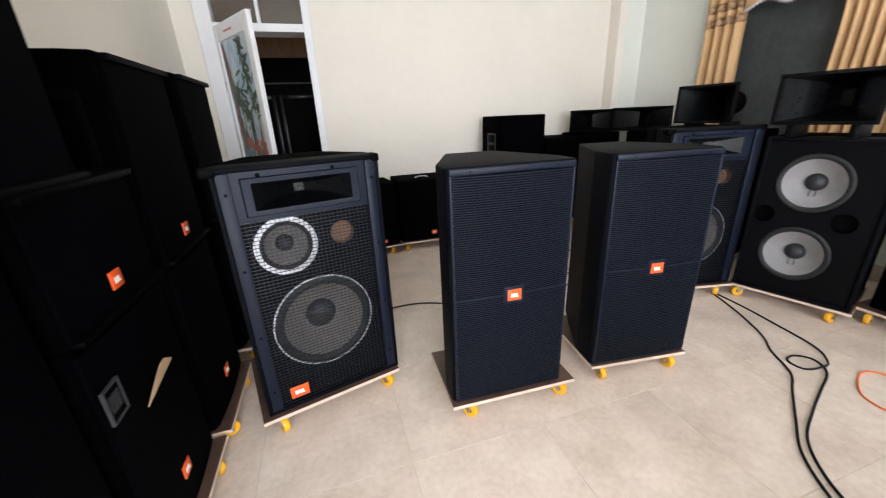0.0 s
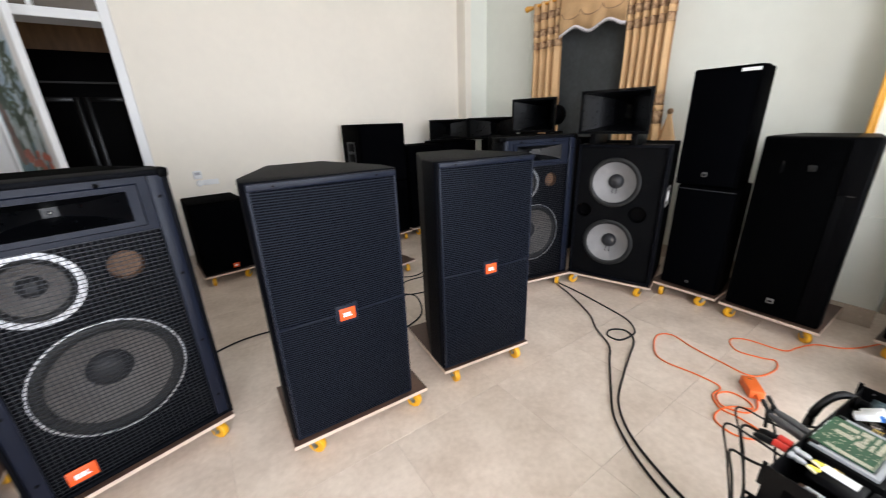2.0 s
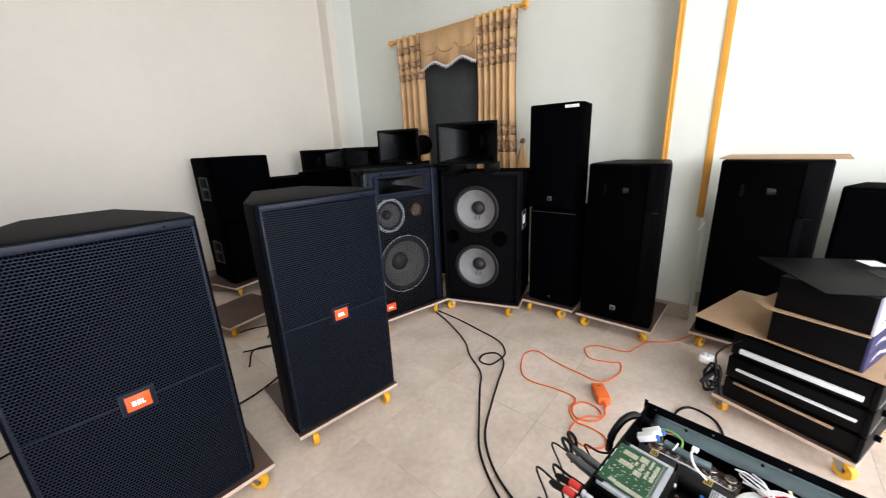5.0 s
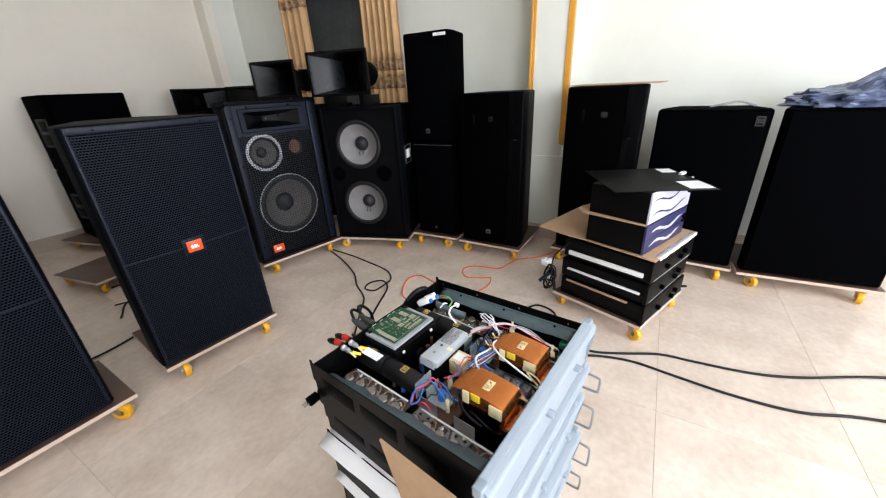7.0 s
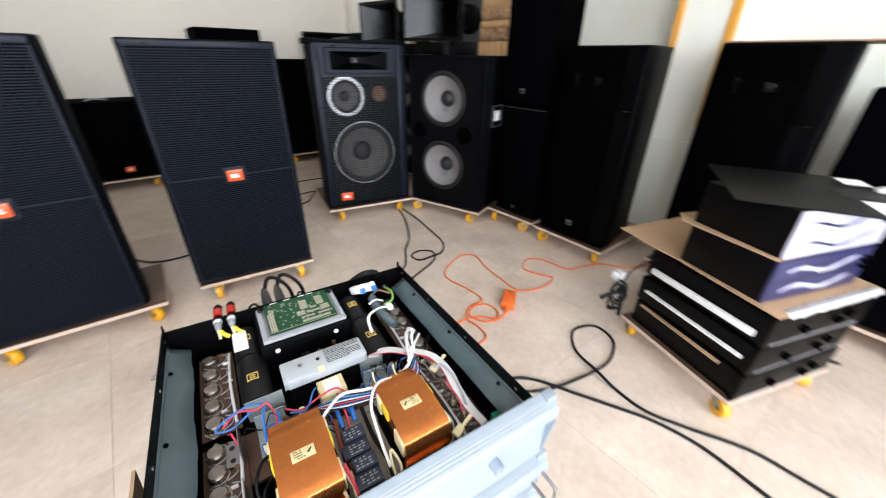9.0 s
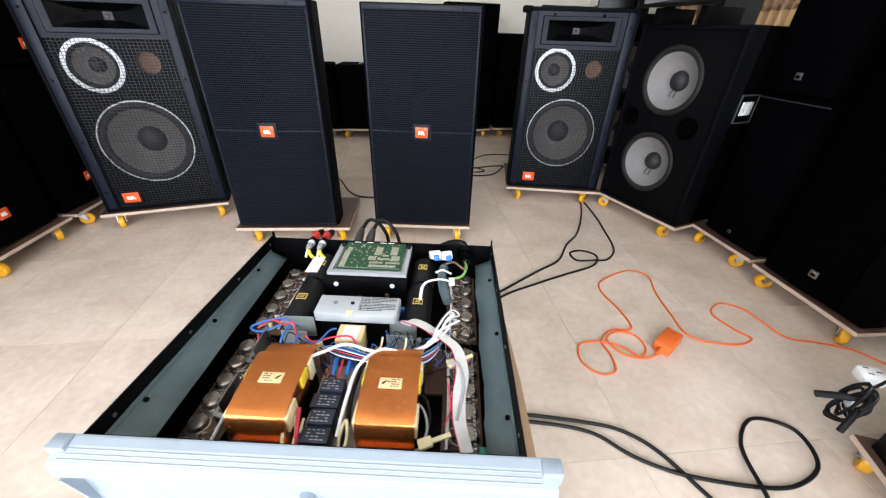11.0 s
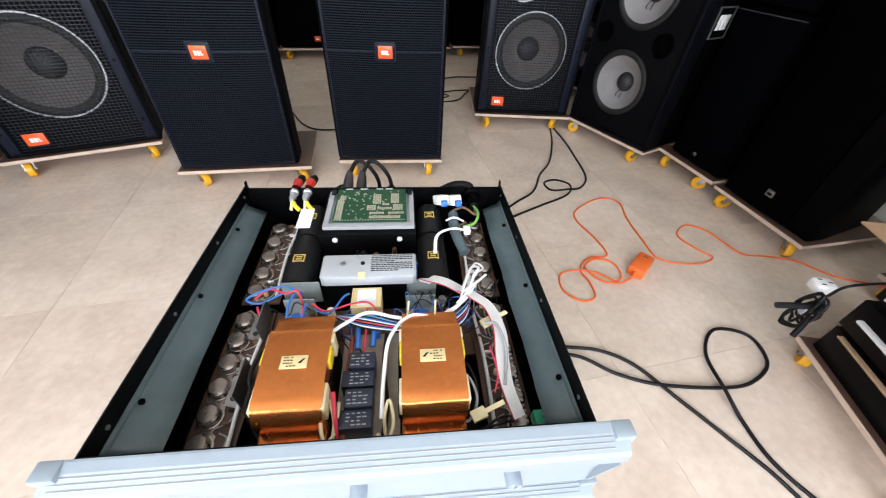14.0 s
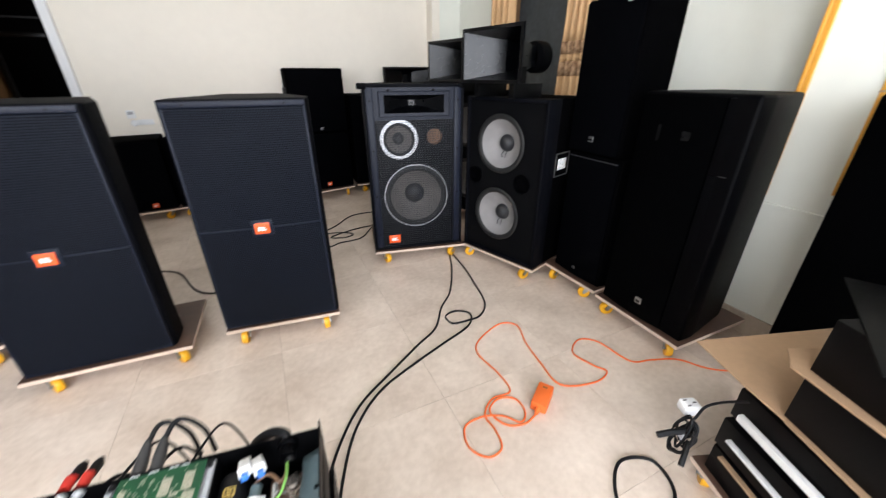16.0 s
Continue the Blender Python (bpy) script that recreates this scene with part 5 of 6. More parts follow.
# transformers
for x in (0.156, 0.298):
    bm = bmesh.new()
    # foil band: a rounded saddle over the core
    prof = [(0.034, Z), (0.031, 0.07), (0.027, 0.1), (0.03, 0.117), (0.044, 0.127), (0.11, 0.131), (0.118, 0.127), (0.122, 0.117), (0.124, Z)]
    ends = [[bm.verts.new((x + s * 0.033, v.y, v.z)) for v in spline([(0, p, q) for p, q in prof], 3)] for s in (-1, 1)]
    for i in range(len(ends[0]) - 1):
        bm.faces.new((ends[0][i], ends[1][i], ends[1][i + 1], ends[0][i + 1]))
    bm.faces.new(ends[0])
    bm.faces.new(ends[1][::-1])
    tr = part("transformer", bm, COPPER, amp, "power transformer wrapped in copper foil", 50)
    solid("core", PLAST, tr, b=(x - 0.0375, x + 0.0375, 0.04, 0.116, 0.012, 0.098), bevel=0.002)
    solid("copper_foot", COPPER, tr, "copper foil strip in front of the transformer", b=(x - 0.034, x + 0.034, 0.004, 0.036, 0.07, 0.085), bevel=0.004)
    bm = bmesh.new()
    box(bm, x - 0.0325, x + 0.0325, 0.116, 0.146, 0.1225, 0.1245, 0.0006)
    for v in bm.verts:
        if v.co.y > 0.13:
            v.co.z -= 0.006
    part("foil_lap", bm, COPPER, tr, "loose copper foil end")
    for s in (-1, 1):
        for y0, y1 in ((0.033, 0.06), (0.104, 0.118)):
            bm = bmesh.new()
            box(bm, x + s * 0.0335 - 0.0022, x + s * 0.0335 + 0.0022, y0, y1, 0.098, 0.1235 + 0.0035 * (y0 > 0.05), 0.0012)
            part("cream_tape", bm, CREAM, tr)
        solid("yellow_tape", YELW, tr, b=(x + s * 0.0338 - 0.0015, x + s * 0.0338 + 0.0015, 0.08, 0.1, 0.112, 0.1285), bevel=0.001)
    lb = solid("label", GOLDL, tr, "cream rating label", b=(x - 0.0135, x + 0.0135, 0.0725, 0.0875, 0.1302, 0.1312), bevel=0.0004)
    bm = bmesh.new()
    flip = -1 if x > 0.2 else 1
    for r in range(4):
        x0, x1 = sorted((x - flip * 0.0105, x + flip * (0.003 - 0.004 * (r % 2))))
        for q in range(4):
            if (q + r) % 5:
                box(bm, x0 + (x1 - x0) * q / 4, x0 + (x1 - x0) * (q + 0.72) / 4, 0.0748 + 0.0032 * r, 0.0759 + 0.0032 * r, 0.1312, 0.1315)
    c = x + flip * 0.0075
    prism(bm, [(c - 0.0035, 0.0785), (c - 0.0005, 0.078), (c + 0.0035, 0.0835), (c + 0.001, 0.083)], 0.1312, 0.1315)
    part("print", bm, CABLE, lb)

# relays between them
solid("centre_board", mat("pale_brown_board", (0.4, 0.34, 0.27), 0.5, vary=0.15, scale=30), amp, "pale brown centre board", b=(0.193, 0.262, 0.006, 0.15, 0.07, 0.0725))
for x, y in ((0.199, 0.014), (0.256, 0.014), (0.199, 0.14), (0.256, 0.14)):
    bm = bmesh.new()
    lathe(bm, [(0.0042, 0.0725), (0.0042, 0.0745), (0, 0.0755)], Matrix.Translation((x, y, 0)), 12)
    part("screw", bm, STEEL, amp)
solid("centre_post", BLACKM, amp, b=(0.205, 0.239, 0.02, 0.14, Z, 0.07))
RELAY = mat("dark_blue_relay_plastic", (0.018, 0.024, 0.045), 0.35, vary=0.12, scale=30)
for i, y in enumerate((0.024, 0.044, 0.068, 0.088)):
    r = solid("relay", RELAY, amp, "dark blue power relay with printed rating", b=(0.199 + 0.006 * (i % 2), 0.234 + 0.0005 * (i % 2), y, y + 0.0195, 0.0725, 0.096 + 0.004 * (i % 2)), bevel=0.0012)
    bm = bmesh.new()
    for k in range(4):
        for q in range(4):
            if (i + k * 2 + q) % 5:
                box(bm, 0.208 + 0.0055 * q, 0.2122 + 0.0055 * q - 0.001 * (k % 2), y + 0.003 + 0.0038 * k, y + 0.0042 + 0.0038 * k, 0.096 + 0.004 * (i % 2), 0.0963 + 0.004 * (i % 2))
    part("print", bm, GREYW, r)
for x in (0.203, 0.244):
    bm = bmesh.new()
    tube(bm, [(x, 0.012, 0.078), (x + 0.004, 0.05, 0.084), (x, 0.09, 0.086), (x + 0.002, 0.14, 0.085)], 0.003, 8)
    part("sleeve", bm, mat("brown_red_sleeve", (0.3, 0.07, 0.04), 0.4) if x < 0.22 else CABLE, amp)

# input card, cover bar and capacitors
tray = solid("input_tray", GREYW, amp, "grey metal tray under the input card", b=(0.144, 0.286, 0.322, 0.42, 0.106, 0.1085), bevel=0.0008)
bm = bmesh.new()
for b in ((0.144, 0.152, 0.322, 0.42, 0.1085, 0.1128), (0.279, 0.286, 0.322, 0.42, 0.1085, 0.1128), (0.152, 0.279, 0.322, 0.3305, 0.1085, 0.1128)):
    box(bm, *b)
part("tray_rim", bm, GREYW, tray)
solid("card_box", BLACKM, amp, b=(0.138, 0.288, 0.312, 0.426, Z, 0.105), bevel=0.001)
pcb = solid("input_card", PCBG, amp, "green circuit card with solder tracks", b=(0.157, 0.274, 0.334, 0.424, 0.1125, 0.1145))
TRACK = mat("tinned_solder_track", (0.46, 0.43, 0.34), 0.4, 0.3, vary=0.2, scale=160)
bm = bmesh.new()
tr2 = random.Random(3)
# broad tinned areas in a stepped comb
for a, b, c, e in ((0.16, 0.171, 0.338, 0.392), (0.163, 0.173, 0.392, 0.404), (0.214, 0.264, 0.34, 0.347), (0.214, 0.238, 0.352, 0.357), (0.244, 0.27, 0.352, 0.357), (0.209, 0.224, 0.362, 0.376), (0.226, 0.25, 0.364, 0.37), (0.252, 0.268, 0.362, 0.378), (0.218, 0.232, 0.38, 0.408), (0.248, 0.262, 0.382, 0.41), (0.234, 0.246, 0.376, 0.381)):
    n = max(2, int((b - a) / 0.0032))
    for i in range(n):
        box(bm, a + (b - a) * i / n, a + (b - a) * (i + 0.82) / n, c, e, 0.1145, 0.1148)
for k in range(64):
    x, y = tr2.choice((tr2.uniform(0.174, 0.207), tr2.uniform(0.162, 0.268))), tr2.uniform(0.338, 0.418)
    r = tr2.uniform(0.0007, 0.0014)
    box(bm, x - r, x + r, y - r, y + r, 0.1145, 0.1151)
for k in range(26):
    box(bm, 0.159 + k * 0.0044, 0.1612 + k * 0.0044, 0.3352, 0.3368, 0.1145, 0.115)
part("solder_track_field", bm, TRACK, pcb, "rows of solder tracks and joints", 0)["kind"] = "stuff"
rb = solid("rear_bracket", BLACKM, amp, "black bracket behind the input card", b=(0.146, 0.286, 0.4245, 0.4276, 0.098, 0.1165), bevel=0.0006)
bm = bmesh.new()
for x in (0.17, 0.195, 0.222, 0.238):
    box(bm, x, x + 0.012, 0.4238, 0.4246, 0.1135, 0.1155)
part("edge_print", bm, WHITE, rb)
for x in (0.151, 0.28):
    solid("card_clip", CABLE, amp, b=(x - 0.004, x + 0.004, 0.408, 0.42, 0.1128, 0.117), bevel=0.0008)
for x in (0.162, 0.262):
    bm = bmesh.new()
    lathe(bm, [(0.0042, 0), (0.0042, 0.002), (0, 0.0032)], Matrix.Translation((x, 0.312, 0.095)) @ FRONT, 12)
    part("screw", bm, WHITE, amp)
bm = bmesh.new()
prism(bm, [(0.163, 0.2125), (0.279, 0.2125), (0.284, 0.217), (0.284, 0.256), (0.158, 0.256), (0.158, 0.217)], 0.112, 0.1145, 0.001)
prism(bm, [(0.162, 0.2115), (0.28, 0.2115), (0.2855, 0.2165), (0.284, 0.218), (0.279, 0.2135), (0.163, 0.2135), (0.158, 0.218), (0.1565, 0.2165)], 0.099, 0.1132, 0.0006)
box(bm, 0.1565, 0.158, 0.2175, 0.256, 0.094, 0.112)
box(bm, 0.284, 0.2855, 0.2175, 0.256, 0.094, 0.112)
bar = part("cover_bar", bm, mat("pale_grey_zinc_sheet", (0.46, 0.49, 0.52), 0.38, 0.15, vary=0.05, scale=14), amp, "pale grey folded metal cover with a caution label")
solid("bar_post", BLACKM, amp, b=(0.165, 0.272, 0.217, 0.252, Z, 0.111))
for x, r, mt in ((0.185, 0.0035, STEEL), (0.212, 0.003, CABLE)):
    bm = bmesh.new()
    lathe(bm, [(r, 0.1145), (r, 0.1158), (0, 0.1165)], Matrix.Translation((x, 0.238, 0)), 12)
    part("screw", bm, mt, bar)
bm = bmesh.new()
cp2 = random.Random(6)
for k in range(9):
    x = 0.2235 + (0.017 if k == 0 else 0.021 if k == 4 else 0.0)
    while x < (0.279 if k not in (3, 8) else 0.256):
        w = cp2.uniform(0.0022, 0.0062)
        box(bm, x, min(x + w, 0.2805), 0.2522 - k * 0.0037, 0.2539 - k * 0.0037, 0.1145, 0.1147)
        x += w + 0.0011
part("caution_print", bm, CABLE, bar)
solid("tape_strip", CREAM, amp, "yellowed tape over the cover edge", b=(0.207, 0.217, 0.2085, 0.2212, 0.1146, 0.1152))


def words(text, x, y, z, size, parent, material):
    c = bpy.data.curves.new("words", "FONT")
    c.body, c.size, c.extrude = text, size, 0.0001
    c.materials.append(material)
    ob = new("lettering", c)
    ob.parent = parent
    ob.location = (x, y, z)
    return ob


words("CAUTION:", 0.2232, 0.2518, 0.1147, 0.0036, bar, CABLE)
words("ATTENTION:", 0.2232, 0.237, 0.1147, 0.0036, bar, CABLE)
for x, y0, y1 in ((0.106, 0.225, 0.32), (0.106, 0.325, 0.4), (0.316, 0.225, 0.32), (0.316, 0.325, 0.4)):
    bm = bmesh.new()
    lathe(bm, [(0.0, 0), (0.021, 0.0), (0.0225, 0.003), (0.0225, y1 - y0 - 0.003), (0.021, y1 - y0), (0, y1 - y0)], Matrix.Translation((x + (0.012 if x < 0.2 else -0.004), y0, 0.078)) @ Matrix.Rotation(radians(-90), 4, "X"), 28)
    cpn = part("capacitor", bm, CABLE, amp, "black sleeved capacitor with gold print")
    bm = bmesh.new()
    xo = x + (0.012 if x < 0.2 else -0.004)
    ym = y0 + 0.035
    for b in ((-0.008, 0.008, 0.0, 0.0012), (-0.008, 0.008, 0.0128, 0.014), (-0.008, -0.0068, 0.0012, 0.0128), (0.0068, 0.008, 0.0012, 0.0128), (-0.004, 0.004, 0.004, 0.0055), (-0.004, 0.004, 0.0085, 0.01)):
        box(bm, xo + b[0], xo + b[1], ym + b[2], ym + b[3], 0.0985, 0.1012)
    part("gold_print", bm, YELG, cpn)
solid("paper_label", PAPER, amp, "white paper label", b=(0.099, 0.121, 0.335, 0.385, 0.1008, 0.1018))
for x in (0.128, 0.29):
    bm = bmesh.new()
    box(bm, x - 0.02, x + 0.02, 0.15, 0.2, 0.06, 0.062, 0)
    box(bm, x - 0.02, x + 0.02, 0.198, 0.2, 0.062, 0.088, 0)
    box(bm, x - 0.028, x + 0.024, 0.222, 0.2235, 0.055, 0.096, 0.0005)
    part("terminal_bracket", bm, PUMP, amp, "grey translucent terminal bracket")
    bm = bmesh.new()
    lathe(bm, [(0.009, 0.062), (0.009, 0.08), (0, 0.08)], Matrix.Translation((x, 0.175, 0)), 16)
    part("stud_insulator", bm, BLUE, amp)
solid("coil_form", GOLDL, amp, "cream coil former", b=(0.199, 0.238, 0.174, 0.208, 0.06, 0.098), bevel=0.001)
solid("coil_label", PAPER, amp, b=(0.207, 0.231, 0.177, 0.204, 0.098, 0.0986))
tbk = solid("terminal_block", GREENW, amp, "green terminal block", b=(0.404, 0.424, 0.01, 0.034, 0.072, 0.088), bevel=0.001)
for y in (0.015, 0.022, 0.029):
    bm = bmesh.new()
    lathe(bm, [(0.0022, 0.088), (0.0022, 0.0888), (0, 0.0892)], Matrix.Translation((0.414, y, 0)), 10)
    part("screw", bm, STEEL, tbk)
bm = bmesh.new()
for k in range(26):
    y = 0.03 + k * 0.006
    box(bm, 0.4, 0.403, y, y + 0.0026, 0.062, 0.0665)
part("pin_header", bm, STEEL, amp, "row of bright header pins", 0)["kind"] = "stuff"
for k, (x, y, z) in enumerate(((0.333, 0.392, 0.113), (0.353, 0.388, 0.115))):
    bm = bmesh.new()
    box(bm, -0.0085, 0.0085, -0.019, 0.019, -0.008, 0.008, 0.002)
    bmesh.ops.transform(bm, matrix=pose(x, y, z, -32, 0, 14 + 8 * k), verts=bm.verts[:])
    part("connector", bm, PAPER, amp, "white plastic connector")
    bm = bmesh.new()
    box(bm, -0.005, 0.005, -0.026, -0.016, -0.005, 0.005, 0.001)
    bmesh.ops.transform(bm, matrix=pose(x, y, z, -18, 0, 12 + 8 * k), verts=bm.verts[:])
    part("connector_tail", bm, BLUE, amp)


def wire(name, mt, r, *pts, label="", flat=1.0):
    bm = bmesh.new()
    tube(bm, pts, r * 0.82, 8, 7, flat)
    return part(name, bm, mt, amp, label, 60)


# wiring
wire("white_cable", PAPER, 0.0027, (0.187, 0.118, 0.125), (0.2, 0.135, 0.118), (0.225, 0.152, 0.115), (0.26, 0.145, 0.112), (0.3, 0.142, 0.112), (0.335, 0.16, 0.11), (0.352, 0.19, 0.108), (0.36, 0.22, 0.102), label="thick white cable")
wire("white_cable", PAPER, 0.0026, (0.244, 0.03, 0.1), (0.246, 0.07, 0.112), (0.252, 0.11, 0.122), (0.275, 0.14, 0.121), (0.31, 0.143, 0.115), (0.345, 0.17, 0.11), (0.365, 0.2, 0.108), label="thick white cable")
wire("white_cable", PAPER, 0.0021, (0.335, 0.165, 0.11), (0.352, 0.18, 0.118), (0.362, 0.205, 0.12), (0.372, 0.222, 0.116), (0.362, 0.226, 0.112), (0.35, 0.2, 0.112), (0.345, 0.182, 0.114), (0.362, 0.19, 0.12), (0.38, 0.21, 0.114), label="knotted white cable")
wire("white_cable", PAPER, 0.0018, (0.34, 0.17, 0.108), (0.352, 0.2, 0.118), (0.366, 0.228, 0.116), (0.374, 0.236, 0.11), (0.38, 0.228, 0.108), (0.368, 0.212, 0.117), (0.356, 0.19, 0.121))
wire("black_wire", CABLE, 0.0018, (0.39, 0.035, 0.075), (0.365, 0.028, 0.086), (0.34, 0.014, 0.088), (0.3, 0.01, 0.088), (0.265, 0.012, 0.086))
wire("black_wire", CABLE, 0.0018, (0.385, 0.03, 0.075), (0.35, 0.02, 0.084), (0.31, 0.008, 0.086), (0.268, 0.016, 0.084))
wire("grey_sheath", GREYW, 0.0045, (0.2, 0.012, 0.078), (0.214, 0.009, 0.084), (0.228, 0.011, 0.084), (0.24, 0.009, 0.078), label="short grey sheathed lead")
LBLUE = mat("light_blue_wire", (0.12, 0.36, 0.65), 0.4)
for k in range(10):
    o = 0.0021 * k
    wire("loom_wire", (LBLUE, CABLE, BLUE, PAPER, CABLE, RED, CABLE, BLUE, PAPER, CABLE)[k], 0.0012, (0.185, 0.16 - o * 0.3, 0.1 + o * 0.2), (0.22, 0.155 - o, 0.106), (0.27, 0.138 - o * 0.6, 0.107), (0.31, 0.137 - o * 0.6, 0.106), (0.345, 0.165 - o, 0.102), (0.366, 0.2 + o, 0.096))
wire("red_wire", RED, 0.0018, (0.07, 0.205, 0.085), (0.09, 0.212, 0.096), (0.115, 0.2, 0.1), (0.13, 0.2, 0.104), (0.136, 0.185, 0.085), (0.13, 0.175, 0.075))
wire("red_wire", RED, 0.0018, (0.075, 0.195, 0.08), (0.08, 0.185, 0.088), (0.086, 0.17, 0.07))
wire("blue_wire", BLUE, 0.0018, (0.136, 0.2, 0.098), (0.11, 0.212, 0.1), (0.08, 0.21, 0.095), (0.062, 0.2, 0.09), (0.08, 0.195, 0.088), (0.11, 0.205, 0.096))
wire("blue_wire", BLUE, 0.0022, (0.125, 0.2, 0.1), (0.12, 0.18, 0.095), (0.118, 0.155, 0.075))
wire("blue_wire", BLUE, 0.0022, (0.14, 0.19, 0.09), (0.138, 0.17, 0.085), (0.13, 0.15, 0.07))
wire("red_wire", RED, 0.0016, (0.15, 0.185, 0.095), (0.17, 0.17, 0.098), (0.2, 0.175, 0.104), (0.222, 0.178, 0.103), (0.235, 0.165, 0.098))
wire("blue_wire", BLUE, 0.0016, (0.155, 0.175, 0.095), (0.175, 0.165, 0.1), (0.19, 0.185, 0.106), (0.196, 0.196, 0.1))
wire("blue_sleeve", BLUE, 0.004, (0.214, 0.165, 0.095), (0.212, 0.145, 0.096), (0.212, 0.118, 0.09))
wire("blue_sleeve", BLUE, 0.004, (0.232, 0.165, 0.095), (0.232, 0.145, 0.098), (0.23, 0.12, 0.09))
wire("red_wire", RED, 0.0018, (0.221, 0.17, 0.1), (0.222, 0.145, 0.1), (0.22, 0.11, 0.088))
wire("white_lead", CREAM, 0.0022, (0.193, 0.01, 0.08), (0.198, 0.03, 0.1), (0.19, 0.05, 0.108), (0.186, 0.03, 0.106), (0.191, 0.012, 0.098), (0.199, 0.025, 0.092), (0.2, 0.05, 0.1))
wire("white_lead", CREAM, 0.0022, (0.25, 0.008, 0.08), (0.247, 0.03, 0.1), (0.252, 0.045, 0.108), (0.256, 0.025, 0.1), (0.248, 0.01, 0.09), (0.24, 0.02, 0.09))
wire("red_sleeve", RED, 0.003, (0.195, 0.055, 0.112), (0.199, 0.03, 0.1), (0.2, 0.015, 0.08))
wire("black_wire", CABLE, 0.0028, (0.118, 0.1, 0.085), (0.108, 0.08, 0.095), (0.104, 0.055, 0.09), (0.112, 0.04, 0.075), (0.12, 0.03, 0.07))
wire("black_wire", CABLE, 0.0028, (0.13, 0.13, 0.09), (0.11, 0.115, 0.1), (0.1, 0.09, 0.095), (0.105, 0.065, 0.08))
wire("grey_wire", GREYW, 0.0018, (0.325, 0.08, 0.1), (0.338, 0.065, 0.105), (0.344, 0.045, 0.098), (0.336, 0.03, 0.085), (0.326, 0.03, 0.08))
wire("black_wire", CABLE, 0.0022, (0.325, 0.09, 0.095), (0.338, 0.085, 0.1), (0.346, 0.06, 0.095), (0.34, 0.04, 0.08))
wire("mains_sleeve", FILM, 0.0105, (0.352, 0.36, 0.105), (0.35, 0.33, 0.104), (0.354, 0.3, 0.1), (0.362, 0.275, 0.095), label="dark grey sleeve round the mains wires")
wire("mains_cable", CABLE, 0.011, (0.395, 0.4, 0.09), (0.392, 0.425, 0.105), (0.385, 0.44, 0.11), (0.36, 0.455, 0.1), (0.33, 0.465, 0.07), (0.33, 0.47, 0.02), label="thick black mains cable")
bm = bmesh.new()
lathe(bm, [(0.0, 0.0), (0.011, 0.0), (0.0165, 0.002), (0.0165, 0.007), (0.0125, 0.009), (0.0125, 0.022), (0.0105, 0.026), (0, 0.026)], Matrix.Translation((0.392, AD - 0.003, 0.1)) @ FRONT, 20)
part("strain_relief", bm, PLAST, amp, "round black cable gland in the rear wall")
wire("brown_wire", BROWN, 0.0025, (0.35, 0.365, 0.108), (0.37, 0.37, 0.112), (0.388, 0.355, 0.108), (0.392, 0.38, 0.1))
wire("green_yellow_wire", mat("green_yellow_wire", (0.2, 0.45, 0.1), 0.4), 0.0027, (0.392, 0.39, 0.1), (0.394, 0.36, 0.108), (0.385, 0.335, 0.106), (0.365, 0.33, 0.102))
wire("cable_tie", PAPER, 0.003, (0.315, 0.27, 0.1), (0.32, 0.295, 0.115), (0.345, 0.308, 0.117), (0.37, 0.308, 0.112), label="broad white cable tie", flat=0.5)
wire("cable_tie", PAPER, 0.0022, (0.338, 0.34, 0.108), (0.35, 0.336, 0.117), (0.366, 0.338, 0.108))
solid("tie_head", PAPER, amp, b=(0.362, 0.372, 0.3, 0.312, 0.11, 0.119), bevel=0.001)
for p in ((0.272, 0.148), (0.305, 0.148)):
    wire("cable_tie", CREAM, 0.0016, (p[0], p[1] - 0.016, 0.104), (p[0], p[1] - 0.006, 0.118), (p[0] + 0.001, p[1] + 0.004, 0.116), (p[0] + 0.002, p[1] + 0.012, 0.124))
for p, a in (((0.343, 0.028), 20), ((0.372, 0.142), 25)):
    bm = bmesh.new()
    box(bm, -0.004, 0.03, -0.0025, 0.0025, 0.0, 0.002)
    box(bm, -0.008, 0.008, -0.006, 0.006, -0.001, 0.004, 0.001)
    bmesh.ops.transform(bm, matrix=pose(p[0], p[1], 0.098, 0, -6, a), verts=bm.verts[:])
    part("cable_tie_tail", bm, CREAM, amp, "cream plastic tie with a loose tail")


RIB = mat("pale_grey_ribbon", (0.74, 0.74, 0.74), 0.5, vary=0.08, scale=30)


def ribbon(name, pts, x0, x1, mt):
    """A flat strip along pts, from x0 to x1 across, lying nearly level."""
    bm = bmesh.new()
    q = spline(pts, 4)
    rows = []
    for i, c in enumerate(q):
        d = (q[min(i + 1, len(q) - 1)] - q[max(i - 1, 0)]).normalized()
        s = d.cross(Vector((0.35, 0.1, 1))).normalized()
        rows.append([bm.verts.new(c + s * x0), bm.verts.new(c + s * x1)])
    for a, b in zip(rows, rows[1:]):
        bm.faces.new((a[0], a[1], b[1], b[0]))
    ob = part(name, bm, mt, amp, "flat pale ribbon cable" if mt is RIB else "", 0)
    ob.modifiers.new("thick", "SOLIDIFY").thickness = 0.0008


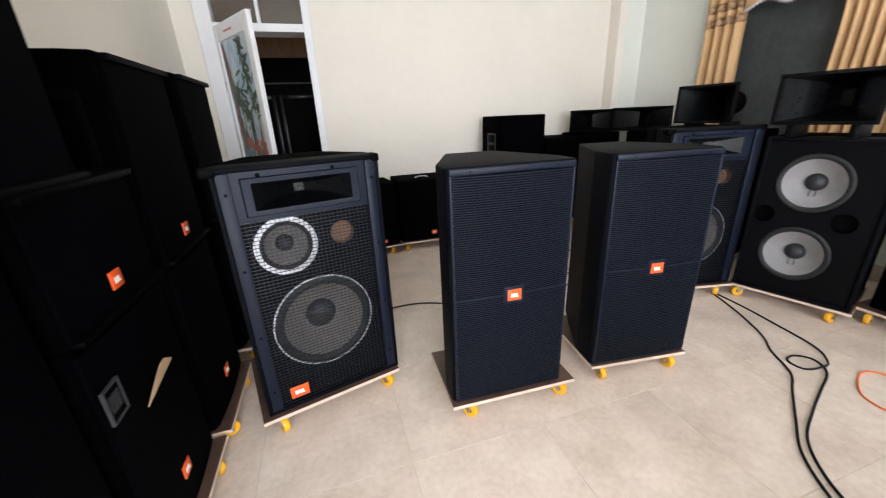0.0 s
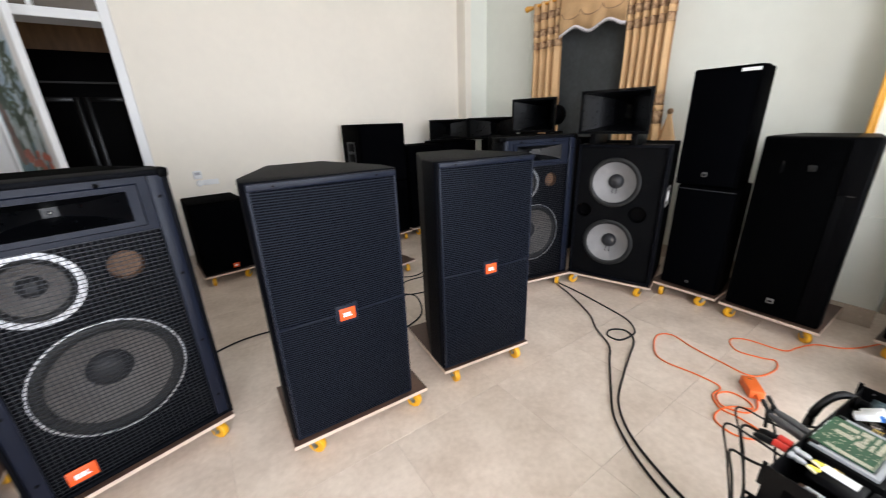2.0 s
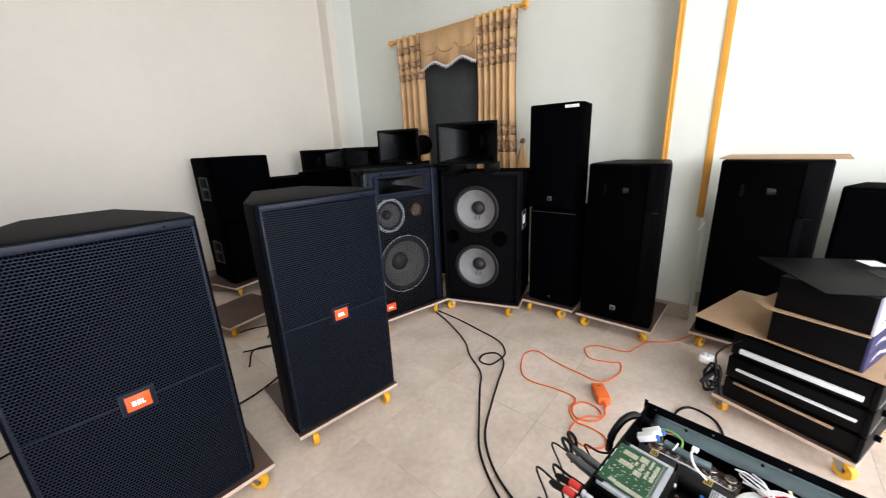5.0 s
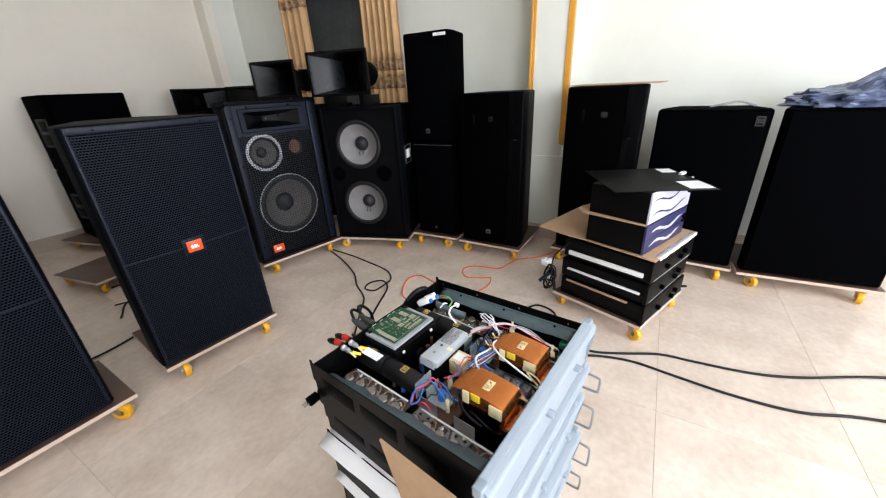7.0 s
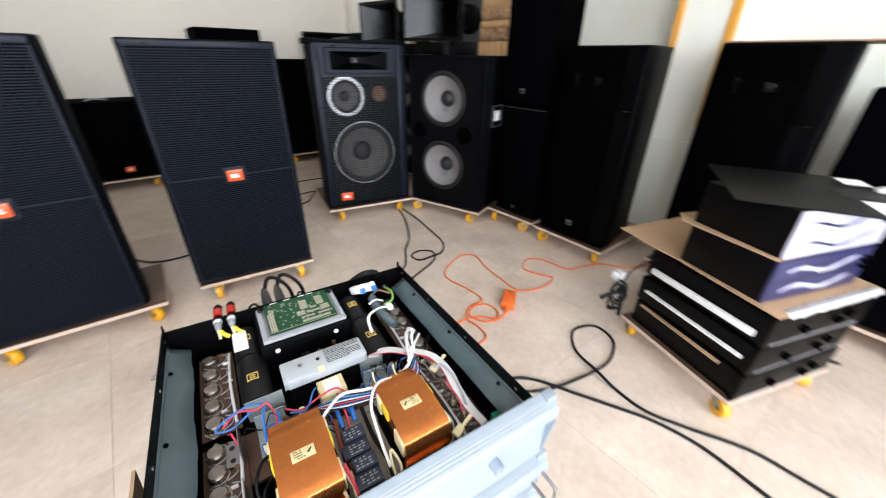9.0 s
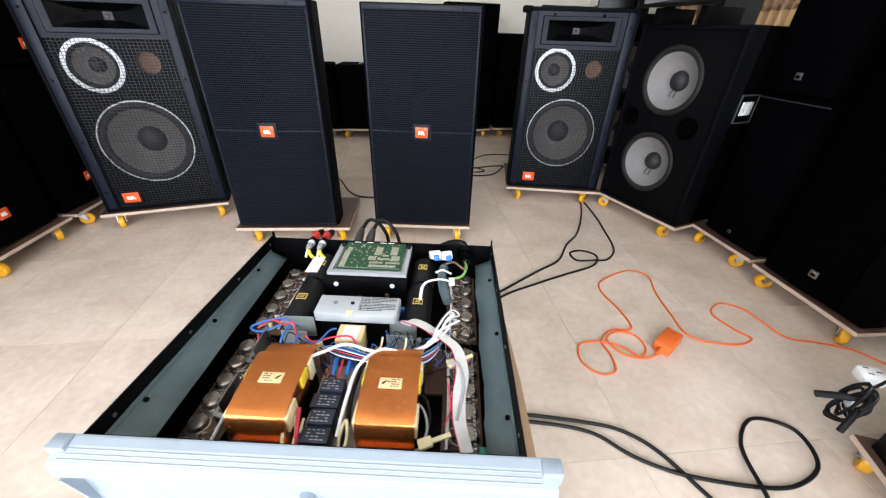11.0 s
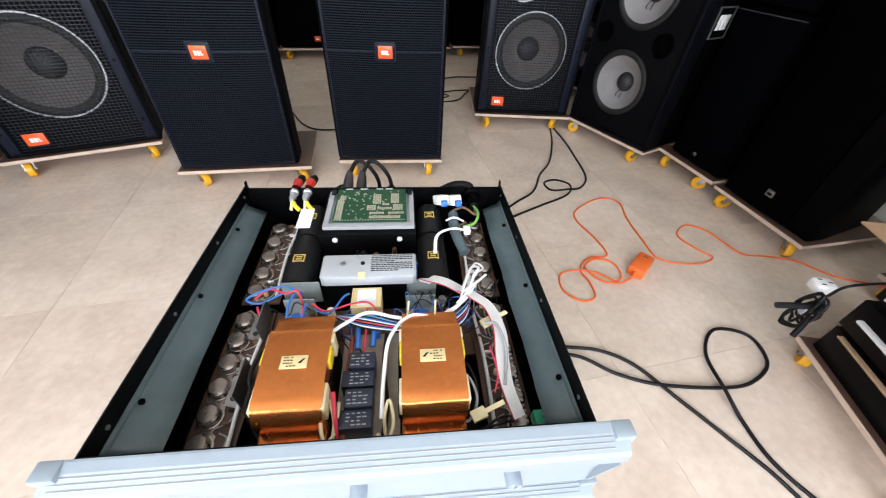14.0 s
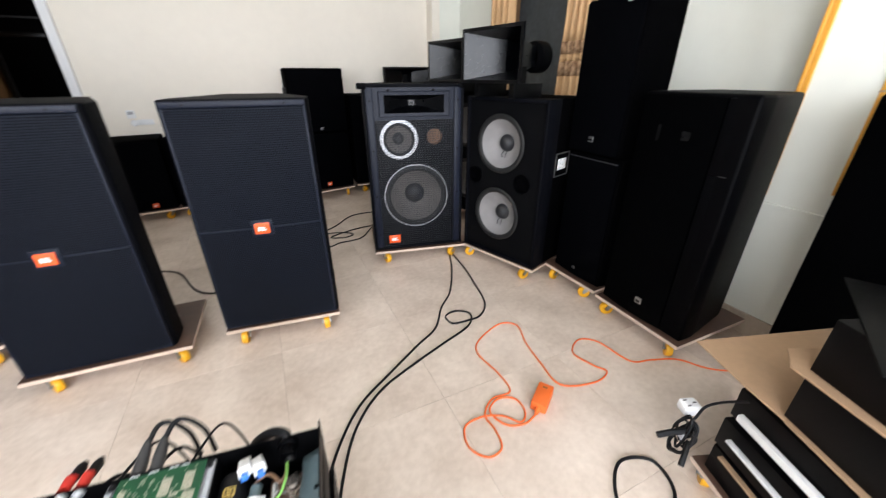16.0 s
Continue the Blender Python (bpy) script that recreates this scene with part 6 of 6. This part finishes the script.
for mt, e0, e1 in ((RIB, -0.0095, 0.0075), (RED, 0.0077, 0.0087)):
    ribbon("ribbon_cable" if mt is RIB else "ribbon_edge_wire", [(0.296, 0.222, 0.09), (0.302, 0.216, 0.104), (0.325, 0.205, 0.107), (0.35, 0.192, 0.1)], e0, e1, mt)
    ribbon("ribbon_cable" if mt is RIB else "ribbon_edge_wire", [(0.344, 0.192, 0.108), (0.36, 0.176, 0.11), (0.377, 0.158, 0.108), (0.384, 0.125, 0.104), (0.38, 0.09, 0.1), (0.381, 0.06, 0.092), (0.39, 0.03, 0.08)], e0, e1, mt)
wire("red_wire", RED, 0.0012, (0.366, 0.1, 0.11), (0.37, 0.07, 0.105), (0.364, 0.05, 0.1))
wire("grey_wire", GREYW, 0.0024, (0.366, 0.135, 0.108), (0.38, 0.13, 0.11), (0.386, 0.1, 0.105), (0.378, 0.06, 0.095))
wire("red_wire", RED, 0.002, (0.35, 0.2, 0.095), (0.365, 0.18, 0.1), (0.38, 0.165, 0.09), (0.395, 0.16, 0.08))
# loose thin wires in the crowded middle
lw = random.Random(21)
for k in range(34):
    x, y = lw.choice(((0.2, 0.15), (0.34, 0.17), (0.125, 0.17), (0.3, 0.18), (0.27, 0.16)))
    x, y = x + lw.uniform(-0.03, 0.03), y + lw.uniform(-0.03, 0.03)
    p = [(x, y, 0.07)]
    for q in range(3):
        p.append((p[-1][0] + lw.uniform(-0.02, 0.02), p[-1][1] + lw.uniform(-0.02, 0.02), lw.uniform(0.075, 0.104)))
    p.append((p[-1][0] + lw.uniform(-0.015, 0.015), p[-1][1] + lw.uniform(-0.015, 0.015), 0.065))
    wire("thin_wire", lw.choice((CABLE, CABLE, BLUE, RED, GREYW, CABLE, BLUE)), lw.uniform(0.0006, 0.0011), *p)
for k in range(26):
    x, y = lw.uniform(0.09, 0.37), lw.choice((lw.uniform(0.14, 0.2), lw.uniform(0.26, 0.31)))
    r = lw.uniform(0.003, 0.006)
    bm = bmesh.new()
    lathe(bm, [(r, 0.05), (r, lw.uniform(0.066, 0.08)), (r * 0.8, 0.082), (0, 0.082)], Matrix.Translation((x, y, 0)), 12)
    part("small_component", bm, lw.choice((CABLE, BLUE, CREAM, STEEL, PCBB)), amp)
solid("driver_board", PCBB, amp, "brown driver board", b=(0.09, 0.37, 0.128, 0.208, 0.045, 0.05))
# rear connectors
POST = mat("red_moulded_plastic", (0.5, 0.03, 0.02), 0.35)
for x, mt in ((0.083, POST), (0.105, POST)):
    bm = bmesh.new()
    lathe(bm, [(0.0075, 0), (0.0075, 0.022), (0, 0.022)], Matrix.Translation((x, AD + 0.002, 0.112)) @ Matrix.Rotation(radians(-90), 4, "X"), 16)
    bp = part("binding_post", bm, mt, amp, "red binding post on the rear")
    bm = bmesh.new()
    lathe(bm, [(0.007, 0.022), (0.0075, 0.045), (0.004, 0.055), (0, 0.055)], Matrix.Translation((x, AD + 0.002, 0.112)) @ Matrix.Rotation(radians(-100), 4, "X"), 16)
    part("banana_plug", bm, CABLE, bp)
    bm = bmesh.new()
    lathe(bm, [(0.0075, 0), (0.0075, 0.005), (0.0055, 0.006), (0.006, 0.018), (0.0035, 0.026), (0, 0.026)], Matrix.Translation((x - 0.002, AD - 0.003, 0.108)) @ Matrix.Rotation(radians(90), 4, "X"), 12)
    part("post_nut", bm, CHROME, amp)
    wire("yellow_sleeve", YELW, 0.0044, (x + 0.001, AD - 0.032, 0.106), (x + 0.006, AD - 0.04, 0.103), (x + 0.013, AD - 0.045, 0.099))
    wire("cream_sleeve", CREAM, 0.0032, (x - 0.002, AD - 0.03, 0.106), (x - 0.001, AD - 0.045, 0.1))
for x in (0.168, 0.192):
    bm = bmesh.new()
    lathe(bm, [(0.0095, 0), (0.0095, 0.03), (0.008, 0.05), (0.005, 0.066), (0, 0.066)], Matrix.Translation((x, AD + 0.002, 0.095)) @ Matrix.Rotation(radians(-80), 4, "X"), 18)
    pl = part("audio_plug", bm, DARKPLUG, amp, "dark metal audio plug on the rear")
    bm = bmesh.new()
    tube(bm, [(x, AD + 0.06, 0.106), (x + 0.012, AD + 0.085, 0.118), (x + 0.03, AD + 0.09, 0.11), (x + 0.05, AD + 0.085, 0.08), (x + 0.055, AD + 0.08, 0.03)], 0.004, 8)
    part("audio_lead", bm, CABLE, pl)
rl = random.Random(17)
for k, (x, out) in enumerate(((0.07, 0.09), (0.12, 0.13), (0.16, 0.11), (0.22, 0.15), (0.3, 0.1))):
    h = rl.uniform(0.02, 0.06)
    wire("rear_lead", CABLE, rl.uniform(0.0028, 0.0042), (x, AD, 0.06), (x + 0.006, AD + out * 0.5, h), (x + 0.03, AD + out, h - 0.03), (x + 0.07, AD + out * 0.9, -0.1), (x + 0.11, AD + out * 0.7, -0.3), (x + 0.16, AD + out * 0.9, -0.5), (x + 0.24, AD + out * 1.2, -0.562), label="black lead hanging from the rear")
plug = thing("mains_plug", AMP @ pose(0.012, 0.43, 0.028, 0, 0, 0) @ Matrix.Scale(0.68, 4), "black mains plug hanging beside the stack", "plug")
bm = bmesh.new()
box(bm, -0.06, -0.02, -0.014, 0.014, -0.012, 0.012, 0.004)
tube(bm, [(-0.022, 0, 0), (-0.012, 0.004, 0.002), (-0.006, 0.02, -0.005), (0.02, 0.035, -0.03)], 0.005, 8)
part("plug_body", bm, PLAST, plug)
for y in (-0.006, 0.006):
    solid("prong", STEEL, plug, b=(-0.078, -0.06, y - 0.003, y + 0.003, -0.001, 0.001))

# ---- second stack: boxed amplifiers with cardboard ----
U2 = -21.0
ST = pose(2.462, -0.6, 0.0, 0, 0, U2)
dolly(*(ST @ Vector((0.245, -0.005, 0))).to_2d(), U2, 0.52, 0.5, "castor board below the boxed amplifiers", inset=0.035)
for k in range(3):
    z = 0.1 + k * 0.117
    a = thing("rack_amplifier", ST @ pose(0.005, 0, z, 0, 0, (0, 0.8, -0.5)[k]), "black rack amplifier with dark front knobs", "amplifier", "black rack amplifiers")
    solid("case", BLACKM, a, b=(0, 0.46, 0.012, 0.46, 0.002, 0.104), bevel=0.002)
    f = solid("front_panel", BLACKM, a, b=(-0.012, 0.472, -0.006, 0.012, 0.002, 0.11), bevel=0.002)
    for x in (0.14, 0.3, 0.34):
        bm = bmesh.new()
        lathe(bm, [(0.013, 0), (0.012, 0.018), (0, 0.018)], Matrix.Translation((x, -0.006, 0.05 + 0.02 * (x > 0.32))) @ FRONT, 18)
        part("knob", bm, PLAST, f)
    solid("trim_line", GREYW, f, b=(0.02, 0.44, -0.0075, -0.005, 0.006, 0.01))
    strip = thing("packing_strip", ST @ pose(0, 0, (0.197, 0.268, 0.36)[k], 0, 0, 0), "white foam strip between black amplifiers" if k else "brown cardboard strip between black amplifiers", "packing strip", "packing strips")
    solid("strip", PAPER if k else CARD, strip, b=(-0.016, 0.0, 0.03 + 0.05 * (k == 0), 0.42, 0, (0.006, 0.008, 0.02)[k]), bevel=0.001)
flaps = thing("opened_carton", ST @ pose(0, 0, 0.456), "opened brown cardboard carton flap under the upper boxes", "cardboard")
bm = bmesh.new()
prism(bm, [(-0.015, -0.012), (0.492, -0.012), (0.5, 0.3), (0.515, 0.47), (0.0, 0.33)], 0, 0.006, 0.001)
part("sheet", bm, CARD, flaps)
bm = bmesh.new()
prism(bm, [(0.004, 0.326), (0.515, 0.466), (0.52, 0.52), (0.496, 0.65), (-0.008, 0.63), (-0.002, 0.45)], 0, 0.005, 0.001)
for v in bm.verts:
    v.co.z += 0.05 * max(0.0, v.co.y - 0.45) - 0.12 * max(0.0, 0.12 - v.co.x) * max(0.0, v.co.y - 0.4)
part("flap", bm, CARD, flaps, "folded-out carton flap")
bm = bmesh.new()
tr = random.Random(4)
n, rows = 26, []
for i in range(n + 1):
    x = 0.03 + 0.45 * i / n
    rows.append([bm.verts.new((x, -0.0135, 0.004)), bm.verts.new((x, -0.0165, -0.003 - tr.uniform(0, 0.008))), bm.verts.new((x, -0.012, 0.0068)), bm.verts.new((x, 0.006 + tr.uniform(0, 0.008), 0.0068))])
for r, q in zip(rows, rows[1:]):
    bm.faces.new((r[1], q[1], q[0], r[0]))
    bm.faces.new((r[2], q[2], q[3], r[3]))
    bm.faces.new((r[0], q[0], q[2], r[2]))
part("torn_tape", bm, PAPER, flaps, "torn white tape along the carton edge").modifiers.new("thick", "SOLIDIFY").thickness = 0.0008
UP = pose(2.486, -0.545, 0.0, 0, 0, -22.5)


def wavy(parent, x0, x1, z, thick, mt, ph):
    """A printed wave that thins at both ends of the panel."""
    bm = bmesh.new()
    n, rows = 22, []
    for i in range(n + 1):
        f = i / n
        zc = z + 0.013 * math.sin(7.5 * f + ph) + 0.006 * (f - 0.5)
        h = thick * min(1.0, 0.25 + 4 * f, 0.25 + 4 * (1 - f)) * (0.85 + 0.2 * math.sin(31 * f))
        rows.append([bm.verts.new((x0 + (x1 - x0) * f, -0.0066, zc + q * h)) for q in (-0.5, 0.5)])
    for r, q in zip(rows, rows[1:]):
        bm.faces.new((r[0], q[0], q[1], r[1]))
    part("wave_print", bm, mt, parent).modifiers.new("thick", "SOLIDIFY").thickness = 0.0006


for k, (z, mt, mw) in enumerate(((0.464, NAVY, LILAC), (0.616, LILAC, NAVY))):
    b = thing("boxed_amplifier", UP @ pose(0, 0, z), "black amplifier with a " + ("navy" if k == 0 else "lilac") + " wave-printed front panel", "amplifier", "wave-fronted amplifiers")
    solid("case", BLACKM, b, b=(0, 0.42, 0.004, 0.285, 0.0, 0.143), bevel=0.002)
    f = solid("front_panel", mt, b, b=(-0.003, 0.423, -0.006, 0.004, 0.001, 0.144), bevel=0.0015)
    for j in range(2):
        wavy(f, 0.05 - 0.03 * k, 0.37, 0.034 + 0.064 * j, 0.018 if k == 0 else 0.01, mw, 0.5 * j + 0.4 * k)
    if k == 0:
        solid("unit_seam", CABLE, f, b=(0.0, 0.42, -0.0068, -0.005, 0.07, 0.0722))
    for x, z in ((0.385, 0.1), (0.4, 0.108), (0.385, 0.078), (0.402, 0.086)):
        bm = bmesh.new()
        lathe(bm, [(0.0065, 0), (0.0055, 0.012), (0, 0.012)], Matrix.Translation((x, -0.006, z)) @ FRONT, 14)
        part("knob", bm, PLAST, f)
mid = thing("cardboard_sheet", UP @ pose(0, 0, 0.609), "brown cardboard sheet between the wave-fronted amplifiers", "cardboard")
bm = bmesh.new()
prism(bm, [(-0.012, 0.0), (0.4, 0.01), (0.4, 0.34), (0.02, 0.36), (-0.03, 0.3)], 0, 0.005, 0.0008)
part("sheet", bm, CARD, mid)
LID = pose(2.735, -0.5, 0.761, 0, 0, -64)
lidp = thing("amplifier_lid", LID, "flat black steel amplifier lid with white paper labels", "amplifier lid")
bm = bmesh.new()
box(bm, -0.222, 0.222, -0.22, 0.22, 0, 0.004, 0.001)
part("sheet_metal", bm, BLACKM, lidp)
for b in ((0.11, 0.215, -0.2, -0.07), (0.14, 0.21, 0.12, 0.2)):
    solid("paper_label", PAPER, lidp, "white paper label", b=(b[0], b[1], b[2], b[3], 0.004, 0.005))
solid("vent_field", CABLE, lidp, b=(0.08, 0.19, -0.05, 0.07, 0.004, 0.0047))
tag = thing("folded_paper", LID @ pose(0.2, 0.05, 0.005, 0, 0, 20), "small folded white paper on the lid", "paper")
bm = bmesh.new()
prism(bm, [(-0.015, -0.012), (0.012, -0.015), (0.015, 0.012), (-0.012, 0.012)], 0, 0.01, 0.002)
for v in bm.verts:
    if v.co.x > 0:
        v.co.z += 0.008
part("paper", bm, PAPER, tag)
pg = thing("coiled_power_lead", ST @ pose(-0.06, 0.475, 0.3), "coiled black power lead with a white plug hung on the stack", "power lead")
bm = bmesh.new()
pr = random.Random(8)
pts = []
for i in range(26):
    a = i * 0.9
    pts.append((-0.035 + 0.022 * math.cos(a) + pr.uniform(-0.006, 0.006), 0.0 + 0.03 * math.sin(a), -0.02 - 0.11 * abs(math.sin(a * 0.5)) + pr.uniform(-0.01, 0.01)))
tube(bm, pts, 0.0035, 7, 4)
for k in range(6):
    c = Vector((-0.025 + pr.uniform(-0.015, 0.012), pr.uniform(-0.05, 0.03), -0.06))
    loop = [(c.x + pr.uniform(-0.012, 0.012), c.y + 0.02 * math.cos(j * 1.1 + k), c.z + (0.03 + 0.006 * k) * math.sin(j * 1.1 + k) + pr.uniform(-0.012, 0.012)) for j in range(7)]
    lm = bmesh.new()
    tube(lm, loop, pr.uniform(0.003, 0.0048), 7, 4)
    part("lead_loop", lm, CABLE, pg)
tube(bm, [(-0.02, 0.0, 0.0), (0.03, 0.02, 0.03), (0.06, -0.03, 0.1), (0.09, -0.08, 0.138)], 0.004, 7)
tube(bm, [(-0.03, 0.0, -0.05), (-0.07, 0.004, -0.056), (-0.115, 0.006, -0.066)], 0.0095, 10)
tube(bm, [(-0.03, -0.02, -0.07), (-0.055, -0.045, -0.09), (-0.075, -0.065, -0.115)], 0.008, 10)
part("lead", bm, CABLE, pg)
bm = bmesh.new()
box(bm, -0.02, 0.035, 0.03, 0.078, -0.03, 0.008, 0.01, 3)
wp = part("white_plug", bm, PAPER, pg, "white moulded plug")
for x, y in ((-0.006, 0.042), (-0.006, 0.064), (0.018, 0.053)):
    solid("socket_slot", CABLE, wp, b=(x - 0.006, x + 0.006, y - 0.002, y + 0.002, 0.007, 0.0086))
solid("cable_collar", GREYW, pg, b=(-0.045, -0.03, -0.01, 0.01, -0.08, -0.055), bevel=0.002)
sp = thing("jack_plug", ST @ pose(0.52, 0.02, 0.1, 0, 8, -15), "black jack plug sticking out from the stack", "plug")
bm = bmesh.new()
tube(bm, [(-0.05, 0.02, 0), (0.0, 0.01, 0.002), (0.05, 0, 0), (0.07, 0, -0.003)], 0.007, 8)
part("plug_body", bm, CABLE, sp)

# ---- cables on the floor ----


def cable(name, label, mt, r, pts, z=None):
    t = thing(name, pose(pts[0][0], pts[0][1], 0), label, "cable")
    bm = bmesh.new()
    x0, y0 = pts[0][:2]
    tube(bm, [(p[0] - x0, p[1] - y0, p[2] if len(p) > 2 else r + 0.001) for p in pts], r, 8, 8)
    part("cord", bm, mt, t, smooth=70)
    return t


cable("speaker_cable", "long black rubber speaker cable on the tiles", CABLE, 0.0054, [(2.66, 1.74), (2.56, 1.5), (2.42, 1.25), (2.3, 1.12), (2.19, 0.96), (2.053, 0.871), (1.864, 0.746), (1.7, 0.63), (1.581, 0.475), (1.5, 0.3), (1.47, 0.13)])
cable("speaker_cable", "long black rubber speaker cable looped once on the tiles", CABLE, 0.0054, [(2.68, 1.74), (2.655, 1.5), (2.619, 1.308), (2.561, 1.064), (2.47, 0.955), (2.37, 0.924, 0.022), (2.29, 0.955), (2.285, 1.03), (2.36, 1.05), (2.42, 0.99), (2.357, 0.898), (2.171, 0.825), (1.998, 0.758), (1.8, 0.668), (1.66, 0.53), (1.57, 0.349), (1.5, 0.13)])
cable("power_cable", "black power cable running out across the tiles", CABLE, 0.0057, [(1.54, 0.1), (1.72, 0.07), (1.917, 0.024), (2.018, -0.014), (2.093, -0.086), (2.155, -0.214), (2.208, -0.325), (2.265, -0.455), (2.29, -0.6), (2.27, -0.773), (2.251, -0.972), (2.264, -1.185), (2.349, -1.439), (2.5, -2.2), (2.7, -3.4)])
cable("power_cable", "black power cable with a wide loop on the tiles", CABLE, 0.0057, [(1.54, 0.06), (1.72, 0.045), (1.912, -0.007), (2.011, -0.093), (2.128, -0.155), (2.319, -0.205), (2.435, -0.207), (2.544, -0.158), (2.57, -0.056), (2.465, -0.01), (2.359, -0.088), (2.302, -0.221, 0.024), (2.292, -0.309), (2.285, -0.419), (2.33, -0.542), (2.4, -0.7), (2.413, -0.842), (2.436, -1.053), (2.497, -1.236), (2.647, -1.536), (2.9, -2.2), (3.1, -3.4)])
cable("extension_lead", "orange extension lead in loose loops on the tiles", ORCAB, 0.004, [(3.62, -0.06), (3.252, 0.103), (3.14, 0.235), (3.02, 0.29), (2.923, 0.33), (2.893, 0.495), (2.816, 0.552), (2.72, 0.49), (2.745, 0.38), (2.77, 0.325), (2.669, 0.302), (2.523, 0.357), (2.53, 0.5), (2.556, 0.65), (2.599, 0.788), (2.518, 0.84), (2.349, 0.77), (2.294, 0.686), (2.312, 0.536), (2.301, 0.424), (2.207, 0.42), (2.138, 0.363), (2.139, 0.29), (2.12, 0.215), (2.056, 0.205), (2.012, 0.27), (2.04, 0.35), (2.12, 0.362), (2.2, 0.33), (2.25, 0.275), (2.295, 0.31), (2.295, 0.38), (2.23, 0.41), (2.165, 0.37), (2.19, 0.29), (2.26, 0.262), (2.33, 0.28)])
sb = thing("extension_socket", pose(2.385, 0.318, 0.001, 0, 0, 35), "orange extension socket block on the tiles", "socket")
solid("block", ORCAB, sb, b=(-0.055, 0.07, -0.032, 0.032, 0, 0.045), bevel=0.006)
bm = bmesh.new()
lathe(bm, [(0.012, 0), (0.009, 0.02), (0.006, 0.03), (0, 0.03)], Matrix.Translation((-0.055, 0, 0.02)) @ Matrix.Rotation(radians(-90), 4, "Y"), 14)
part("strain_relief", bm, ORCAB, sb)
for x in (0.044,):
    solid("socket_hole", BROWN, sb, b=(x - 0.003, x + 0.003, -0.009, 0.009, 0.0445, 0.0455))
cable("speaker_cable", "black cable behind the front speakers", CABLE, 0.0054, [(0.0, 2.3), (0.192, 2.367), (0.373, 2.43), (0.567, 2.426), (0.734, 2.357), (0.851, 2.254), (0.964, 1.98), (1.081, 1.879), (1.277, 1.889), (1.478, 1.978), (1.58, 2.15), (1.6, 2.3), (1.46, 2.384), (1.35, 2.2)])
cable("speaker_cable", "black cable winding behind the front speakers", CABLE, 0.005, [(1.4, 2.42), (1.625, 2.301), (1.863, 2.27), (1.935, 2.305), (2.13, 2.338), (2.285, 2.547), (2.5, 2.7)])
cable("speaker_cable", "black cable winding behind the front speakers", CABLE, 0.005, [(1.45, 2.75), (1.599, 2.722), (1.803, 2.617), (1.962, 2.68), (2.166, 2.9), (2.389, 2.918), (2.7, 2.85)])
cable("speaker_cable", "black cable winding behind the front speakers", CABLE, 0.005, [(1.6, 2.48), (1.7, 2.56), (1.977, 2.53), (2.08, 2.44), (2.0, 2.4), (1.9, 2.46), (2.176, 2.56), (2.4, 2.55)])

# ---- floor tiles, laid last ----
TP = 0.605
bm = bmesh.new()
box(bm, 0.0004, TP - 0.0004, 0.0004, TP - 0.0004, -0.006, 0.0, 0.0006, 1)
TM = mesh_of(bm, TILE, 0)
TM.name = "tile"
i0, i1 = math.floor((XL - 0.215) / TP), math.ceil((XR - 0.215) / TP)
j0, j1 = math.floor((YF - 1.12) / TP), math.ceil((YB - 1.12) / TP)
for i in range(i0, i1):
    for j in range(j0, j1):
        x, y = 0.215 + i * TP, 1.12 + j * TP
        q = new("tile", TM)
        q.parent = floor
        sx, sy = 1.0, 1.0
        if y + TP > YB:
            sy = (YB - y) / TP
        q.matrix_basis = Matrix.Translation((x, y, 0)) @ Matrix.Diagonal((sx, sy, 1, 1))
